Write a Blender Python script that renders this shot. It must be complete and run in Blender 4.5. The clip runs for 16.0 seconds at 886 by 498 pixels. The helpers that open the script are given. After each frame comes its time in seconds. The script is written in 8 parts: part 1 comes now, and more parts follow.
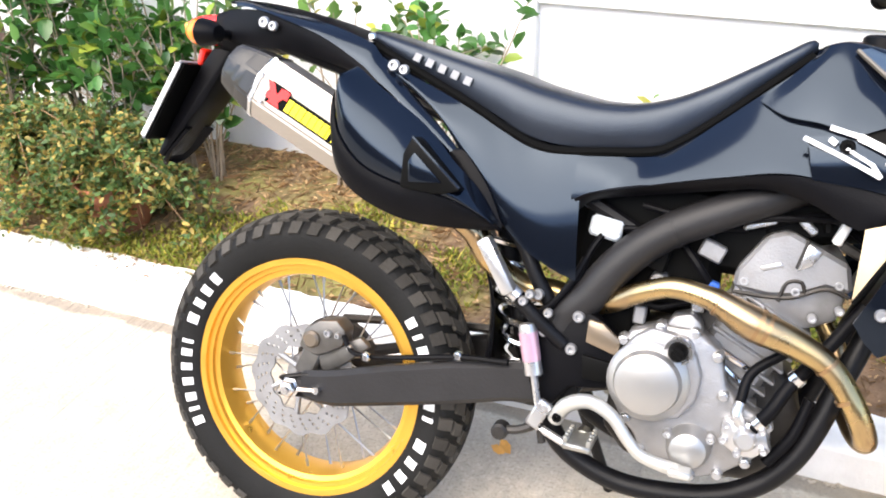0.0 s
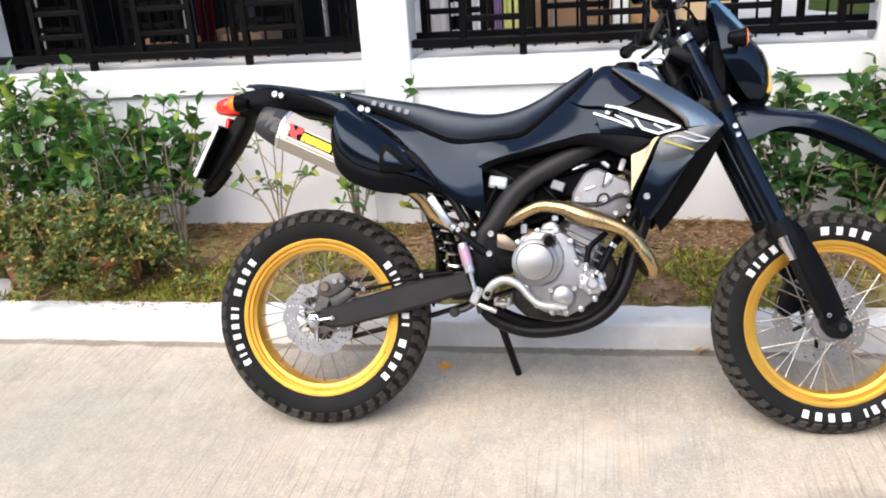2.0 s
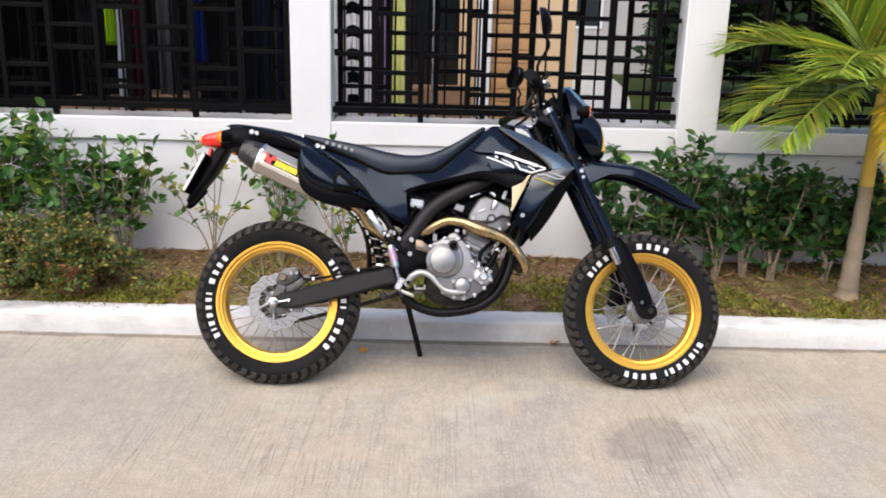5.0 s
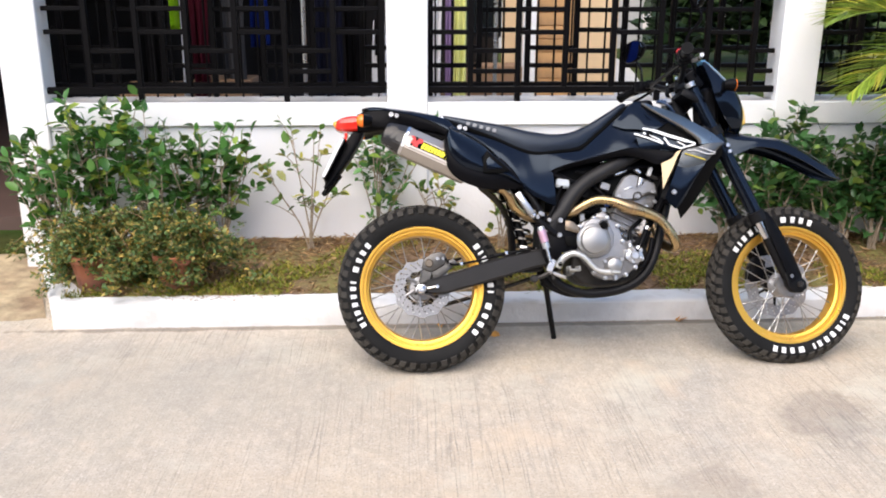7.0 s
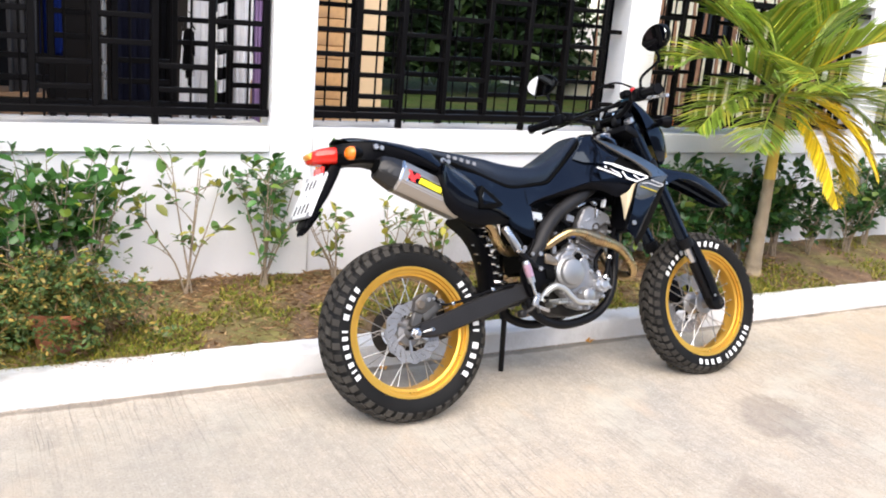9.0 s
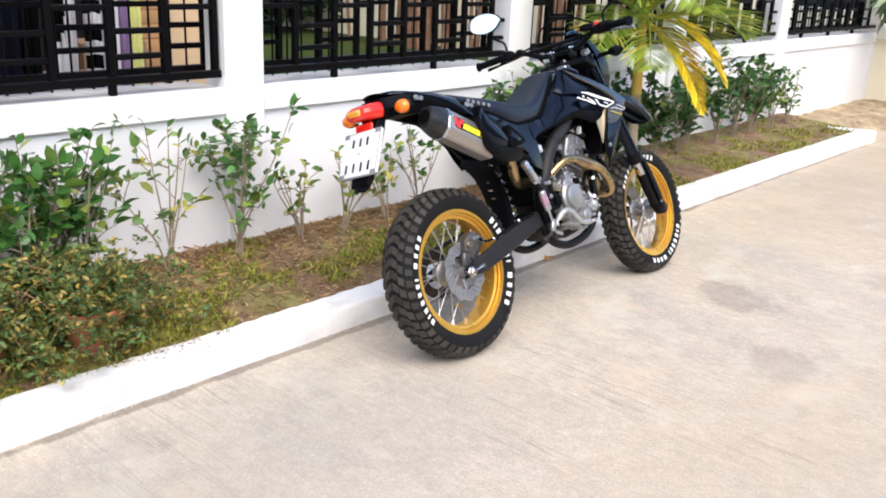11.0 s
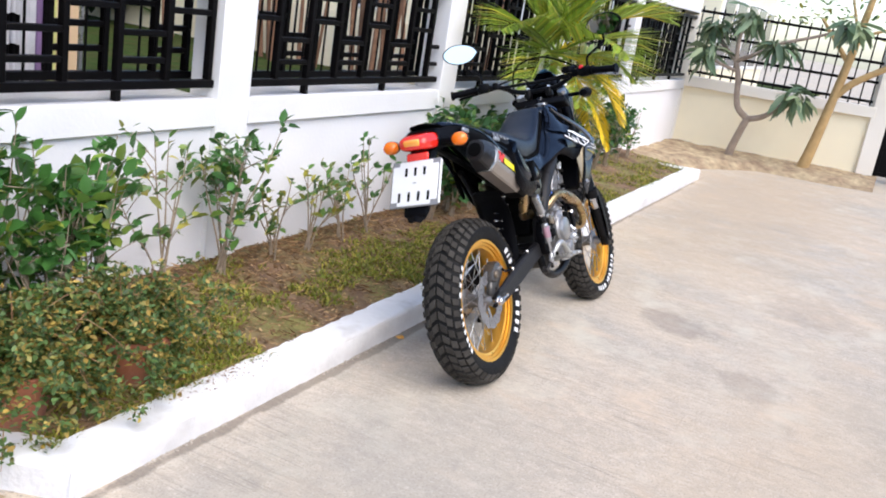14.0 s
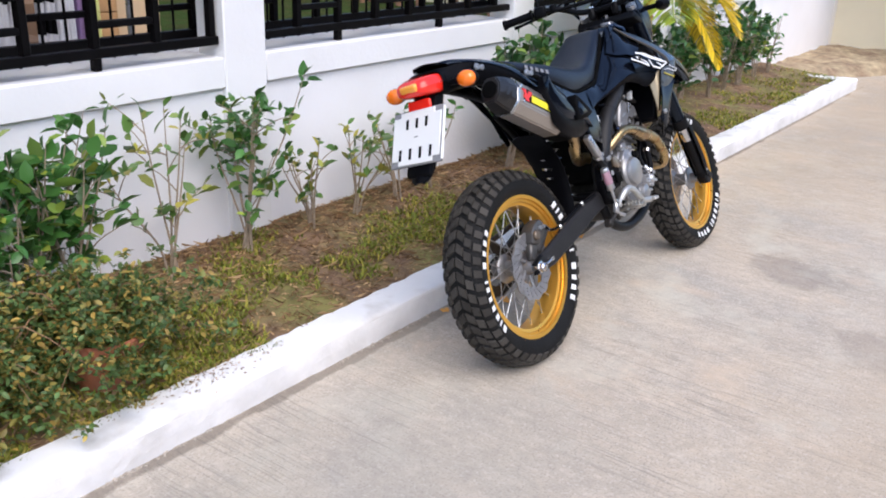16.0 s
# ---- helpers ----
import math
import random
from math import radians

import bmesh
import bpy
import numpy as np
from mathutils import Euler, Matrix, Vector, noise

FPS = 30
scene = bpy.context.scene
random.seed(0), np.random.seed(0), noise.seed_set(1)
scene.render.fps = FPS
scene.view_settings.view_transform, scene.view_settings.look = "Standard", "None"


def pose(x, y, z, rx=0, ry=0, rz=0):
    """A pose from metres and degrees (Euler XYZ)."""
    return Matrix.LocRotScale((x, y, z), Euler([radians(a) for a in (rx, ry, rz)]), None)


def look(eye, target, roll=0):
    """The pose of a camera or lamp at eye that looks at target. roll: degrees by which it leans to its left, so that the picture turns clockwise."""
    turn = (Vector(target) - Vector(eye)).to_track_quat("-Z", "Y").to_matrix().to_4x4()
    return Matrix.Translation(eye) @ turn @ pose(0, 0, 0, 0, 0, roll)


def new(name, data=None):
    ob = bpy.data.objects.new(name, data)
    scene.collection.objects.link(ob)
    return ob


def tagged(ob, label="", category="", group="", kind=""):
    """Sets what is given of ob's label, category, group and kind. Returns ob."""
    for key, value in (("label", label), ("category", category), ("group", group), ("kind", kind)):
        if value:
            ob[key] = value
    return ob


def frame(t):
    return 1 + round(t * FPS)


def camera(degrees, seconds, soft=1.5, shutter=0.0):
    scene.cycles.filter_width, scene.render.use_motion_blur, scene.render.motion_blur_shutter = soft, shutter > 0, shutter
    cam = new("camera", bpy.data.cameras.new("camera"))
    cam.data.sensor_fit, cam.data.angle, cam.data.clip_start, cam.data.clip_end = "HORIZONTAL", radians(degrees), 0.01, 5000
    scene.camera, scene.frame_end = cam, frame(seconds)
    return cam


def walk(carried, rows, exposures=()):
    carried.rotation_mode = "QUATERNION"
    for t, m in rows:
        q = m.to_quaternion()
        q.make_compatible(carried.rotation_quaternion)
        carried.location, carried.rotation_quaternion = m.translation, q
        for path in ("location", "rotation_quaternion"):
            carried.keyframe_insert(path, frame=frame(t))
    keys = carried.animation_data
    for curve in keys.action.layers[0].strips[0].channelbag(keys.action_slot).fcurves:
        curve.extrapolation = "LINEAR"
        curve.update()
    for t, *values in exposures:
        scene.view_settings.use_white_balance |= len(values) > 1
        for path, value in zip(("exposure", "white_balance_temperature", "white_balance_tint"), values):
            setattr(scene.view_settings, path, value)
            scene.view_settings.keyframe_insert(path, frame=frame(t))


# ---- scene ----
cam = camera(53.0, 16.0, soft=1.9)
PATH = [
    (0, (0.795, -1.091, 1.363), (0.131, 0.518, 0.378), -1.1),
    (0.5, (0.876, -1.365, 1.417), (0.29, 0.356, 0.583), 0.4),
    (1, (0.973, -1.666, 1.439), (0.34, 0.061, 0.653), 0.5),
    (1.5, (0.903, -1.907, 1.426), (0.401, -0.106, 0.714), -1.3),
    (2, (0.834, -2.204, 1.435), (0.492, -0.374, 0.706), -4.0),
    (2.5, (0.876, -2.478, 1.428), (0.56, -0.615, 0.773), -1.2),
    (3, (0.871, -2.67, 1.461), (0.645, -0.776, 0.858), -0.0),
    (3.5, (0.739, -2.833, 1.441), (0.649, -0.931, 0.83), -0.2),
    (4, (0.687, -2.977, 1.467), (0.64, -1.066, 0.879), -0.2),
    (6.5, (0.227, -3.323, 1.437), (0.343, -1.395, 0.92), 3.2),
    (7, (-0.056, -3.105, 1.438), (0.042, -1.195, 0.854), 0.2),
    (7.5, (-0.386, -2.985, 1.431), (-0.05, -1.086, 0.898), 5.0),
    (8, (-0.772, -2.917, 1.428), (-0.205, -1.089, 0.849), 3.8),
    (8.5, (-1.067, -2.712, 1.426), (-0.337, -0.927, 0.897), 2.7),
    (9, (-1.332, -2.56, 1.42), (-0.394, -0.871, 0.902), 5.0),
    (9.5, (-1.623, -2.415, 1.434), (-0.505, -0.851, 0.884), 3.6),
    (12, (-2.671, -1.587, 1.402), (-1.098, -0.484, 0.846), 5.3),
    (12.5, (-2.797, -1.394, 1.405), (-1.138, -0.403, 0.891), 6.5),
    (13, (-2.953, -1.214, 1.41), (-1.214, -0.387, 0.873), 7.4),
    (13.5, (-2.98, -1.144, 1.398), (-1.222, -0.332, 0.897), 9.0),
    (14, (-2.972, -1.12, 1.4), (-1.23, -0.304, 0.854), 9.3),
    (14.5, (-2.96, -1.095, 1.394), (-1.229, -0.261, 0.838), 8.8),
    (15, (-2.925, -1.108, 1.404), (-1.239, -0.209, 0.812), 7.6),
    (15.5, (-2.597, -1.201, 1.394), (-0.974, -0.194, 0.8), 5.2),
    (16, (-2.284, -1.282, 1.384), (-0.777, -0.179, 0.668), 2.1),
]
EXPOSURES = ((0.0, 1.98, 6800, 10), (1.0, 1.54, 6720, 10), (2.5, 1.12, 6700, 11), (4.0, 0.76, 6700, 12), (6.5, 1.01, 6700, 12), (8.0, 1.28, 6680, 12), (9.5, 1.28, 6650, 11), (12.0, 1.06, 6450, 12), (14.5, 0.99, 6270, 13), (15.5, 0.74, 6200, 14), (16.0, 0.82, 6170, 14))
walk(cam, [(t, look(eye, target, roll)) for t, eye, target, roll in PATH], EXPOSURES)

SUN_ELEVATION, SUN_AZIMUTH = 52.0, 205.0  # degrees; azimuth clockwise from +y
world = bpy.data.worlds.new("sky")
scene.world = world
world.use_nodes = True
sky = world.node_tree.nodes.new("ShaderNodeTexSky")
sky.sky_type, sky.sun_disc = "NISHITA", False
sky.sun_elevation, sky.sun_rotation = radians(SUN_ELEVATION), radians(SUN_AZIMUTH)
sky.air_density, sky.dust_density, sky.ozone_density = 1.0, 1.0, 1.5
world.node_tree.links.new(sky.outputs[0], world.node_tree.nodes["Background"].inputs[0])
world.node_tree.nodes["Background"].inputs[1].default_value = 0.15
sun = new("sun", bpy.data.lights.new("sun", "SUN"))
sun.data.energy, sun.data.angle, sun.data.color = 1.9, radians(65), (1.0, 0.90, 0.76)
sun.matrix_world = look((0, 0, 0), (-math.sin(radians(SUN_AZIMUTH)), -math.cos(radians(SUN_AZIMUTH)), -math.tan(radians(SUN_ELEVATION))))


# ---- materials ----
def mat(name, colour, rough=0.5, metal=0.0, spec=0.5, coat=0.0, vary=0.0, vscale=8.0, bump=0.0, bscale=200.0, stretch=(1, 1, 1),
        colour2=None, mix_scale=3.0, mix_lo=0.4, mix_hi=0.6, rough_vary=0.0, island=0.0, piece=0.0, emit=0.0, tint=None):
    """A principled material with a second colour in patches, value noise, fine bump and random tints per island or piece."""
    m = bpy.data.materials.new(name)
    m.use_nodes = True
    nt = m.node_tree
    b = nt.nodes["Principled BSDF"]
    b.inputs["Roughness"].default_value, b.inputs["Metallic"].default_value = rough, metal
    b.inputs["Specular IOR Level"].default_value, b.inputs["Coat Weight"].default_value = spec, coat
    b.inputs["Coat Roughness"].default_value = 0.06
    if tint:
        b.inputs["Specular Tint"].default_value = (*tint, 1)
    b.inputs["Base Color"].default_value = (*colour, 1)
    if emit:
        b.inputs["Emission Color"].default_value, b.inputs["Emission Strength"].default_value = (*colour, 1), emit
    tc = nt.nodes.new("ShaderNodeTexCoord")
    mp = nt.nodes.new("ShaderNodeMapping")
    mp.inputs["Scale"].default_value = stretch
    nt.links.new(tc.outputs["Object"], mp.inputs[0])

    def noise_tex(scale, detail=5.0):
        n = nt.nodes.new("ShaderNodeTexNoise")
        n.inputs["Scale"].default_value, n.inputs["Detail"].default_value = scale, detail
        nt.links.new(mp.outputs[0], n.inputs["Vector"])
        return n.outputs[0]

    def ramp(src, lo, hi, a, c):
        r = nt.nodes.new("ShaderNodeMapRange")
        r.inputs["From Min"].default_value, r.inputs["From Max"].default_value = lo, hi
        r.inputs["To Min"].default_value, r.inputs["To Max"].default_value = a, c
        nt.links.new(src, r.inputs["Value"])
        return r.outputs[0]

    col = None
    if colour2:
        mx = nt.nodes.new("ShaderNodeMix")
        mx.data_type = "RGBA"
        mx.inputs["A"].default_value, mx.inputs["B"].default_value = (*colour, 1), (*colour2, 1)
        nt.links.new(ramp(noise_tex(mix_scale), mix_lo, mix_hi, 0, 1), mx.inputs["Factor"])
        col = mx.outputs["Result"]
    if vary or island or piece:
        hs = nt.nodes.new("ShaderNodeHueSaturation")
        hs.inputs["Color"].default_value = (*colour, 1)
        if col:
            nt.links.new(col, hs.inputs["Color"])
        value = None
        if vary:
            value = ramp(noise_tex(vscale), 0.25, 0.75, 1 - vary, 1 + vary)
        if island or piece:
            if island:
                src = nt.nodes.new("ShaderNodeNewGeometry").outputs["Random Per Island"]
            else:
                src = nt.nodes.new("ShaderNodeObjectInfo").outputs["Random"]
            amount = island or piece
            extra = ramp(src, 0, 1, 1 - amount, 1 + amount)
            if value:
                mul = nt.nodes.new("ShaderNodeMath")
                mul.operation = "MULTIPLY"
                nt.links.new(value, mul.inputs[0])
                nt.links.new(extra, mul.inputs[1])
                value = mul.outputs[0]
            else:
                value = extra
        nt.links.new(value, hs.inputs["Value"])
        col = hs.outputs[0]
    if col:
        nt.links.new(col, b.inputs["Base Color"])
    if rough_vary:
        nt.links.new(ramp(noise_tex(vscale * 0.7), 0.3, 0.7, max(0.02, rough - rough_vary), min(1, rough + rough_vary)), b.inputs["Roughness"])
    if bump:
        bp = nt.nodes.new("ShaderNodeBump")
        bp.inputs["Strength"].default_value, bp.inputs["Distance"].default_value = bump, 0.01
        nt.links.new(noise_tex(bscale, 3.0), bp.inputs["Height"])
        nt.links.new(bp.outputs[0], b.inputs["Normal"])
    return m


def leaf_mat(name, green, yellow, amount, rough=0.4, lo=0.35):
    """Leaves: green to yellow by a random tint per leaf, a little light passing through."""
    m = bpy.data.materials.new(name)
    m.use_nodes = True
    nt = m.node_tree
    b = nt.nodes["Principled BSDF"]
    geo = nt.nodes.new("ShaderNodeNewGeometry")
    mr = nt.nodes.new("ShaderNodeMapRange")
    mr.inputs["From Min"].default_value, mr.inputs["From Max"].default_value = 1 - amount, 1.0
    nt.links.new(geo.outputs["Random Per Island"], mr.inputs["Value"])
    mx = nt.nodes.new("ShaderNodeMix")
    mx.data_type = "RGBA"
    mx.inputs["A"].default_value, mx.inputs["B"].default_value = (*green, 1), (*yellow, 1)
    nt.links.new(mr.outputs[0], mx.inputs["Factor"])
    sc = nt.nodes.new("ShaderNodeMath")
    sc.operation = "MULTIPLY_ADD"
    wn = nt.nodes.new("ShaderNodeTexWhiteNoise")
    wn.noise_dimensions = "1D"
    nt.links.new(geo.outputs["Random Per Island"], wn.inputs["W"])
    nt.links.new(wn.outputs["Value"], sc.inputs[0])
    sc.inputs[1].default_value, sc.inputs[2].default_value = 1.0, 0.55
    hs = nt.nodes.new("ShaderNodeHueSaturation")
    nt.links.new(mx.outputs["Result"], hs.inputs["Color"])
    nt.links.new(sc.outputs[0], hs.inputs["Value"])
    nt.links.new(hs.outputs[0], b.inputs["Base Color"])
    b.inputs["Roughness"].default_value = rough
    tr = nt.nodes.new("ShaderNodeBsdfTranslucent")
    nt.links.new(hs.outputs[0], tr.inputs["Color"])
    ms = nt.nodes.new("ShaderNodeMixShader")
    ms.inputs[0].default_value = 0.28
    nt.links.new(b.outputs[0], ms.inputs[1])
    nt.links.new(tr.outputs[0], ms.inputs[2])
    nt.links.new(ms.outputs[0], nt.nodes["Material Output"].inputs[0])
    return m


def concrete_mat():
    """Brushed concrete: strokes along y, blotches, dark oil stains of their own shape, sandy dust."""
    m = bpy.data.materials.new("brushed_concrete")
    m.use_nodes = True
    nt = m.node_tree
    b = nt.nodes["Principled BSDF"]
    L = nt.links.new
    tc = nt.nodes.new("ShaderNodeTexCoord")

    def tex(scale, stretch=(1, 1, 1), detail=5.0, rough=0.6, turn=0.0):
        mp = nt.nodes.new("ShaderNodeMapping")
        mp.inputs["Scale"].default_value = stretch
        mp.inputs["Rotation"].default_value = (0, 0, radians(turn))
        L(tc.outputs["Object"], mp.inputs[0])
        n = nt.nodes.new("ShaderNodeTexNoise")
        n.inputs["Scale"].default_value, n.inputs["Detail"].default_value, n.inputs["Roughness"].default_value = scale, detail, rough
        L(mp.outputs[0], n.inputs["Vector"])
        return n.outputs[0]

    def rng(src, lo, hi, a, c):
        r = nt.nodes.new("ShaderNodeMapRange")
        for k, v in (("From Min", lo), ("From Max", hi), ("To Min", a), ("To Max", c)):
            r.inputs[k].default_value = v
        L(src, r.inputs["Value"])
        return r.outputs[0]

    def op(kind, a, c):
        n = nt.nodes.new("ShaderNodeMath")
        n.operation = kind
        for i, v in enumerate((a, c)):
            if isinstance(v, float):
                n.inputs[i].default_value = v
            else:
                L(v, n.inputs[i])
        return n.outputs[0]

    def blend(fac, a, c):
        n = nt.nodes.new("ShaderNodeMix")
        n.data_type = "RGBA"
        for key, v in (("A", a), ("B", c)):
            if isinstance(v, tuple):
                n.inputs[key].default_value = (*v, 1)
            else:
                L(v, n.inputs[key])
        L(fac, n.inputs["Factor"])
        return n.outputs["Result"]

    mp = nt.nodes.new("ShaderNodeMapping")
    mp.inputs["Scale"].default_value = (1.0, 0.05, 1.0)
    mp.inputs["Rotation"].default_value = (0, 0, radians(3))
    L(tc.outputs["Object"], mp.inputs[0])
    wv = nt.nodes.new("ShaderNodeTexWave")
    wv.wave_type, wv.bands_direction = "BANDS", "X"
    for k, v in (("Scale", 15.0), ("Distortion", 26.0), ("Detail", 4.0), ("Detail Scale", 0.55), ("Detail Roughness", 0.7)):
        wv.inputs[k].default_value = v
    L(mp.outputs[0], wv.inputs["Vector"])
    groove = rng(wv.outputs["Fac"], 0.02, 0.40, 1.0, 0.0)
    some = rng(tex(26.0, (1.0, 0.05, 1), 3.0, 0.6, 3.0), 0.40, 0.60, 0.0, 1.0)
    strokes = op("SUBTRACT", 1.0, op("MULTIPLY", groove, some))
    wide = tex(9.0, (1.0, 0.08, 1), 3.0, 0.5, 3.0)
    blotch = tex(1.3, (1, 1, 1), 5.0, 0.6)
    fine = tex(140.0, (1, 1, 1), 2.0, 0.5)
    col = blend(rng(blotch, 0.40, 0.62, 0, 1), (0.545, 0.472, 0.372), (0.45, 0.415, 0.36))
    col = blend(rng(tex(0.55, (1, 1, 1), 4.0, 0.6), 0.46, 0.66, 0, 0.8), col, (0.60, 0.49, 0.365))
    worn = rng(tex(0.9, (1, 1, 1), 5.0, 0.7), 0.47, 0.62, 0.12, 1.0)
    col = blend(op("MULTIPLY", rng(strokes, 0.1, 1.0, 0.60, 0.0), worn), col, (0.27, 0.24, 0.205))
    col = blend(rng(tex(6.0, (1, 1, 1), 6.0, 0.7), 0.50, 0.74, 0.0, 0.42), col, (0.29, 0.255, 0.22))
    col = blend(rng(tex(2.4, (1, 0.7, 1), 6.0, 0.72), 0.50, 0.66, 0.0, 0.5), col, (0.66, 0.56, 0.43))
    col = blend(op("MULTIPLY", rng(wide, 0.52, 0.7, 0.0, 0.14), worn), col, (0.62, 0.57, 0.50))
    col = blend(rng(fine, 0.3, 0.48, 0.6, 0.0), col, (0.24, 0.21, 0.18))
    col = blend(rng(tex(75.0, (1, 1, 1), 3.0, 0.6), 0.54, 0.68, 0.0, 0.55), col, (0.70, 0.63, 0.53))
    col = blend(rng(tex(38.0, (1, 0.5, 1), 4.0, 0.7), 0.40, 0.62, 0.34, 0.0), col, (0.34, 0.29, 0.235))
    col = blend(rng(tex(16.0, (1, 0.6, 1), 5.0, 0.7), 0.52, 0.72, 0.0, 0.45), col, (0.66, 0.58, 0.47))
    col = blend(rng(tex(1.7, (1, 1.5, 1), 6.0, 0.65), 0.54, 0.68, 0.0, 0.55), col, (0.62, 0.585, 0.48))
    col = blend(rng(tex(2.2, (1.3, 1, 1), 6.0, 0.65, 40.0), 0.55, 0.70, 0.0, 0.50), col, (0.64, 0.50, 0.36))
    # oil stains, each a ragged patch, grey patches, dark strips along the kerb foot, and a film of sand near the far
    # bed
    wob = tex(5.0, (1, 1, 1), 5.0, 0.7)
    OIL, FOOT_DARK, SANDY, GREY = (0.16, 0.135, 0.125), (0.12, 0.10, 0.08), (0.44, 0.34, 0.23), (0.30, 0.285, 0.245)
    for cx, cy, rx, ry, strength, stain in ((1.40, -0.42, 0.15, 0.17, 0.36, OIL), (0.84, -0.86, 0.16, 0.14, 0.22, OIL), (2.3, -1.0, 0.3, 0.25, 0.2, OIL), (0.45, 0.36, 0.5, 0.07, 0.15, OIL), (5.6, -0.1, 2.6, 0.9, 0.6, SANDY), (3.2, -2.2, 1.6, 0.8, 0.3, SANDY), (-0.2, -1.3, 1.5, 0.5, 0.3, SANDY), (-1.10, -0.05, 1.0, 0.45, 0.36, GREY), (-1.9, -1.2, 0.9, 0.6, 0.34, GREY), (0.9, -1.6, 0.55, 0.35, 0.22, GREY), (0.6, 0.470, 2.6, 0.026, 0.6, FOOT_DARK), (3.6, 0.478, 2.4, 0.012, 0.6, FOOT_DARK), (0.9, 0.42, 1.3, 0.09, 0.25, GREY)):
        mp = nt.nodes.new("ShaderNodeMapping")
        mp.inputs["Location"].default_value = (-cx / rx, -cy / ry, 0)
        mp.inputs["Scale"].default_value = (1 / rx, 1 / ry, 0)
        L(tc.outputs["Object"], mp.inputs[0])
        ln = nt.nodes.new("ShaderNodeVectorMath")
        ln.operation = "LENGTH"
        L(mp.outputs[0], ln.inputs[0])
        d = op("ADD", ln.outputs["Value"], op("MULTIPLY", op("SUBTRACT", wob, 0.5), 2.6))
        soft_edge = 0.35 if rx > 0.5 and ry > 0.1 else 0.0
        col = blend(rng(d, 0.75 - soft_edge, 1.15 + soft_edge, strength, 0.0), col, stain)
    L(col, b.inputs["Base Color"])
    b.inputs["Roughness"].default_value = 0.85
    b.inputs["Specular IOR Level"].default_value = 0.25
    bp = nt.nodes.new("ShaderNodeBump")
    bp.inputs["Strength"].default_value, bp.inputs["Distance"].default_value = 0.55, 0.006
    L(op("ADD", op("MULTIPLY", strokes, worn), op("MULTIPLY", fine, 0.3)), bp.inputs["Height"])
    L(bp.outputs[0], b.inputs["Normal"])
    return m


CONCRETE = concrete_mat()
WALL = mat("white_painted_plaster", (0.80, 0.80, 0.80), 0.7, vary=0.03, vscale=2.5, bump=0.12, bscale=60, colour2=(0.74, 0.735, 0.73), mix_scale=1.6, mix_lo=0.5, mix_hi=0.8)
WALL_LOW = mat("white_painted_panel", (0.83, 0.83, 0.85), 0.75, vary=0.03, vscale=1.8, bump=0.15, bscale=50, colour2=(0.77, 0.765, 0.765), mix_scale=1.2, mix_lo=0.5, mix_hi=0.85)
CREAM = mat("cream_painted_plaster", (0.88, 0.80, 0.59), 0.75, vary=0.05, vscale=1.5, bump=0.1, bscale=40, colour2=(0.80, 0.70, 0.49), mix_scale=1.0, mix_lo=0.55, mix_hi=0.9)
KERB = mat("whitewashed_kerb", (0.80, 0.80, 0.80), 0.8, vary=0.04, vscale=5, bump=0.35, bscale=35, colour2=(0.55, 0.53, 0.50), mix_scale=6.5, mix_lo=0.54, mix_hi=0.76)
KERB_FACE = mat("weathered_kerb_face", (0.75, 0.745, 0.745), 0.85, vary=0.10, vscale=9, bump=0.5, bscale=40, colour2=(0.62, 0.61, 0.60), mix_scale=4.0, mix_lo=0.47, mix_hi=0.72)
KERB_FOOT = mat("crumbling_mortar", (0.40, 0.355, 0.30), 0.95, vary=0.3, vscale=30, bump=0.8, bscale=60)
IRON = mat("black_painted_iron", (0.0030, 0.0026, 0.0030), 0.5, spec=0.10, vary=0.3, vscale=12, bump=0.08, bscale=90)
SOIL = mat("dry_soil", (0.20, 0.125, 0.075), 0.95, vary=0.5, vscale=14, bump=1.0, bscale=45, colour2=(0.19, 0.17, 0.055), mix_scale=3.5, mix_lo=0.42, mix_hi=0.62)
SAND = mat("sandy_ground", (0.42, 0.33, 0.205), 0.95, vary=0.35, vscale=14, bump=1.0, bscale=30, colour2=(0.27, 0.19, 0.12), mix_scale=5)
GRASS = leaf_mat("dry_grass_blades", (0.16, 0.20, 0.02), (0.42, 0.34, 0.06), 0.6, 0.7)
LITTER = leaf_mat("dead_leaf_litter", (0.20, 0.115, 0.055), (0.46, 0.31, 0.16), 0.7, 0.8)
LEAF = leaf_mat("glossy_shrub_leaf", (0.060, 0.165, 0.036), (0.34, 0.40, 0.06), 0.22, 0.28)
LEAF_DARK = leaf_mat("dark_shrub_leaf", (0.045, 0.125, 0.036), (0.24, 0.32, 0.06), 0.18, 0.32)
LEAF_YOUNG = leaf_mat("young_yellow_leaf", (0.09, 0.18, 0.04), (0.48, 0.42, 0.07), 0.55, 0.35)
LEAF_SMALL = leaf_mat("small_pot_leaf", (0.092, 0.160, 0.045), (0.45, 0.30, 0.07), 0.48, 0.5)
PALM = leaf_mat("palm_leaflet", (0.25, 0.36, 0.05), (0.62, 0.56, 0.09), 0.5, 0.35)
PALM_DRY = leaf_mat("yellow_palm_leaflet", (0.66, 0.50, 0.03), (0.85, 0.62, 0.04), 0.6, 0.4)
PLUMERIA = leaf_mat("plumeria_leaf", (0.13, 0.20, 0.11), (0.30, 0.36, 0.20), 0.4, 0.4)
STEM = mat("woody_stem", (0.33, 0.26, 0.19), 0.85, vary=0.25, vscale=30, bump=0.4, bscale=80)
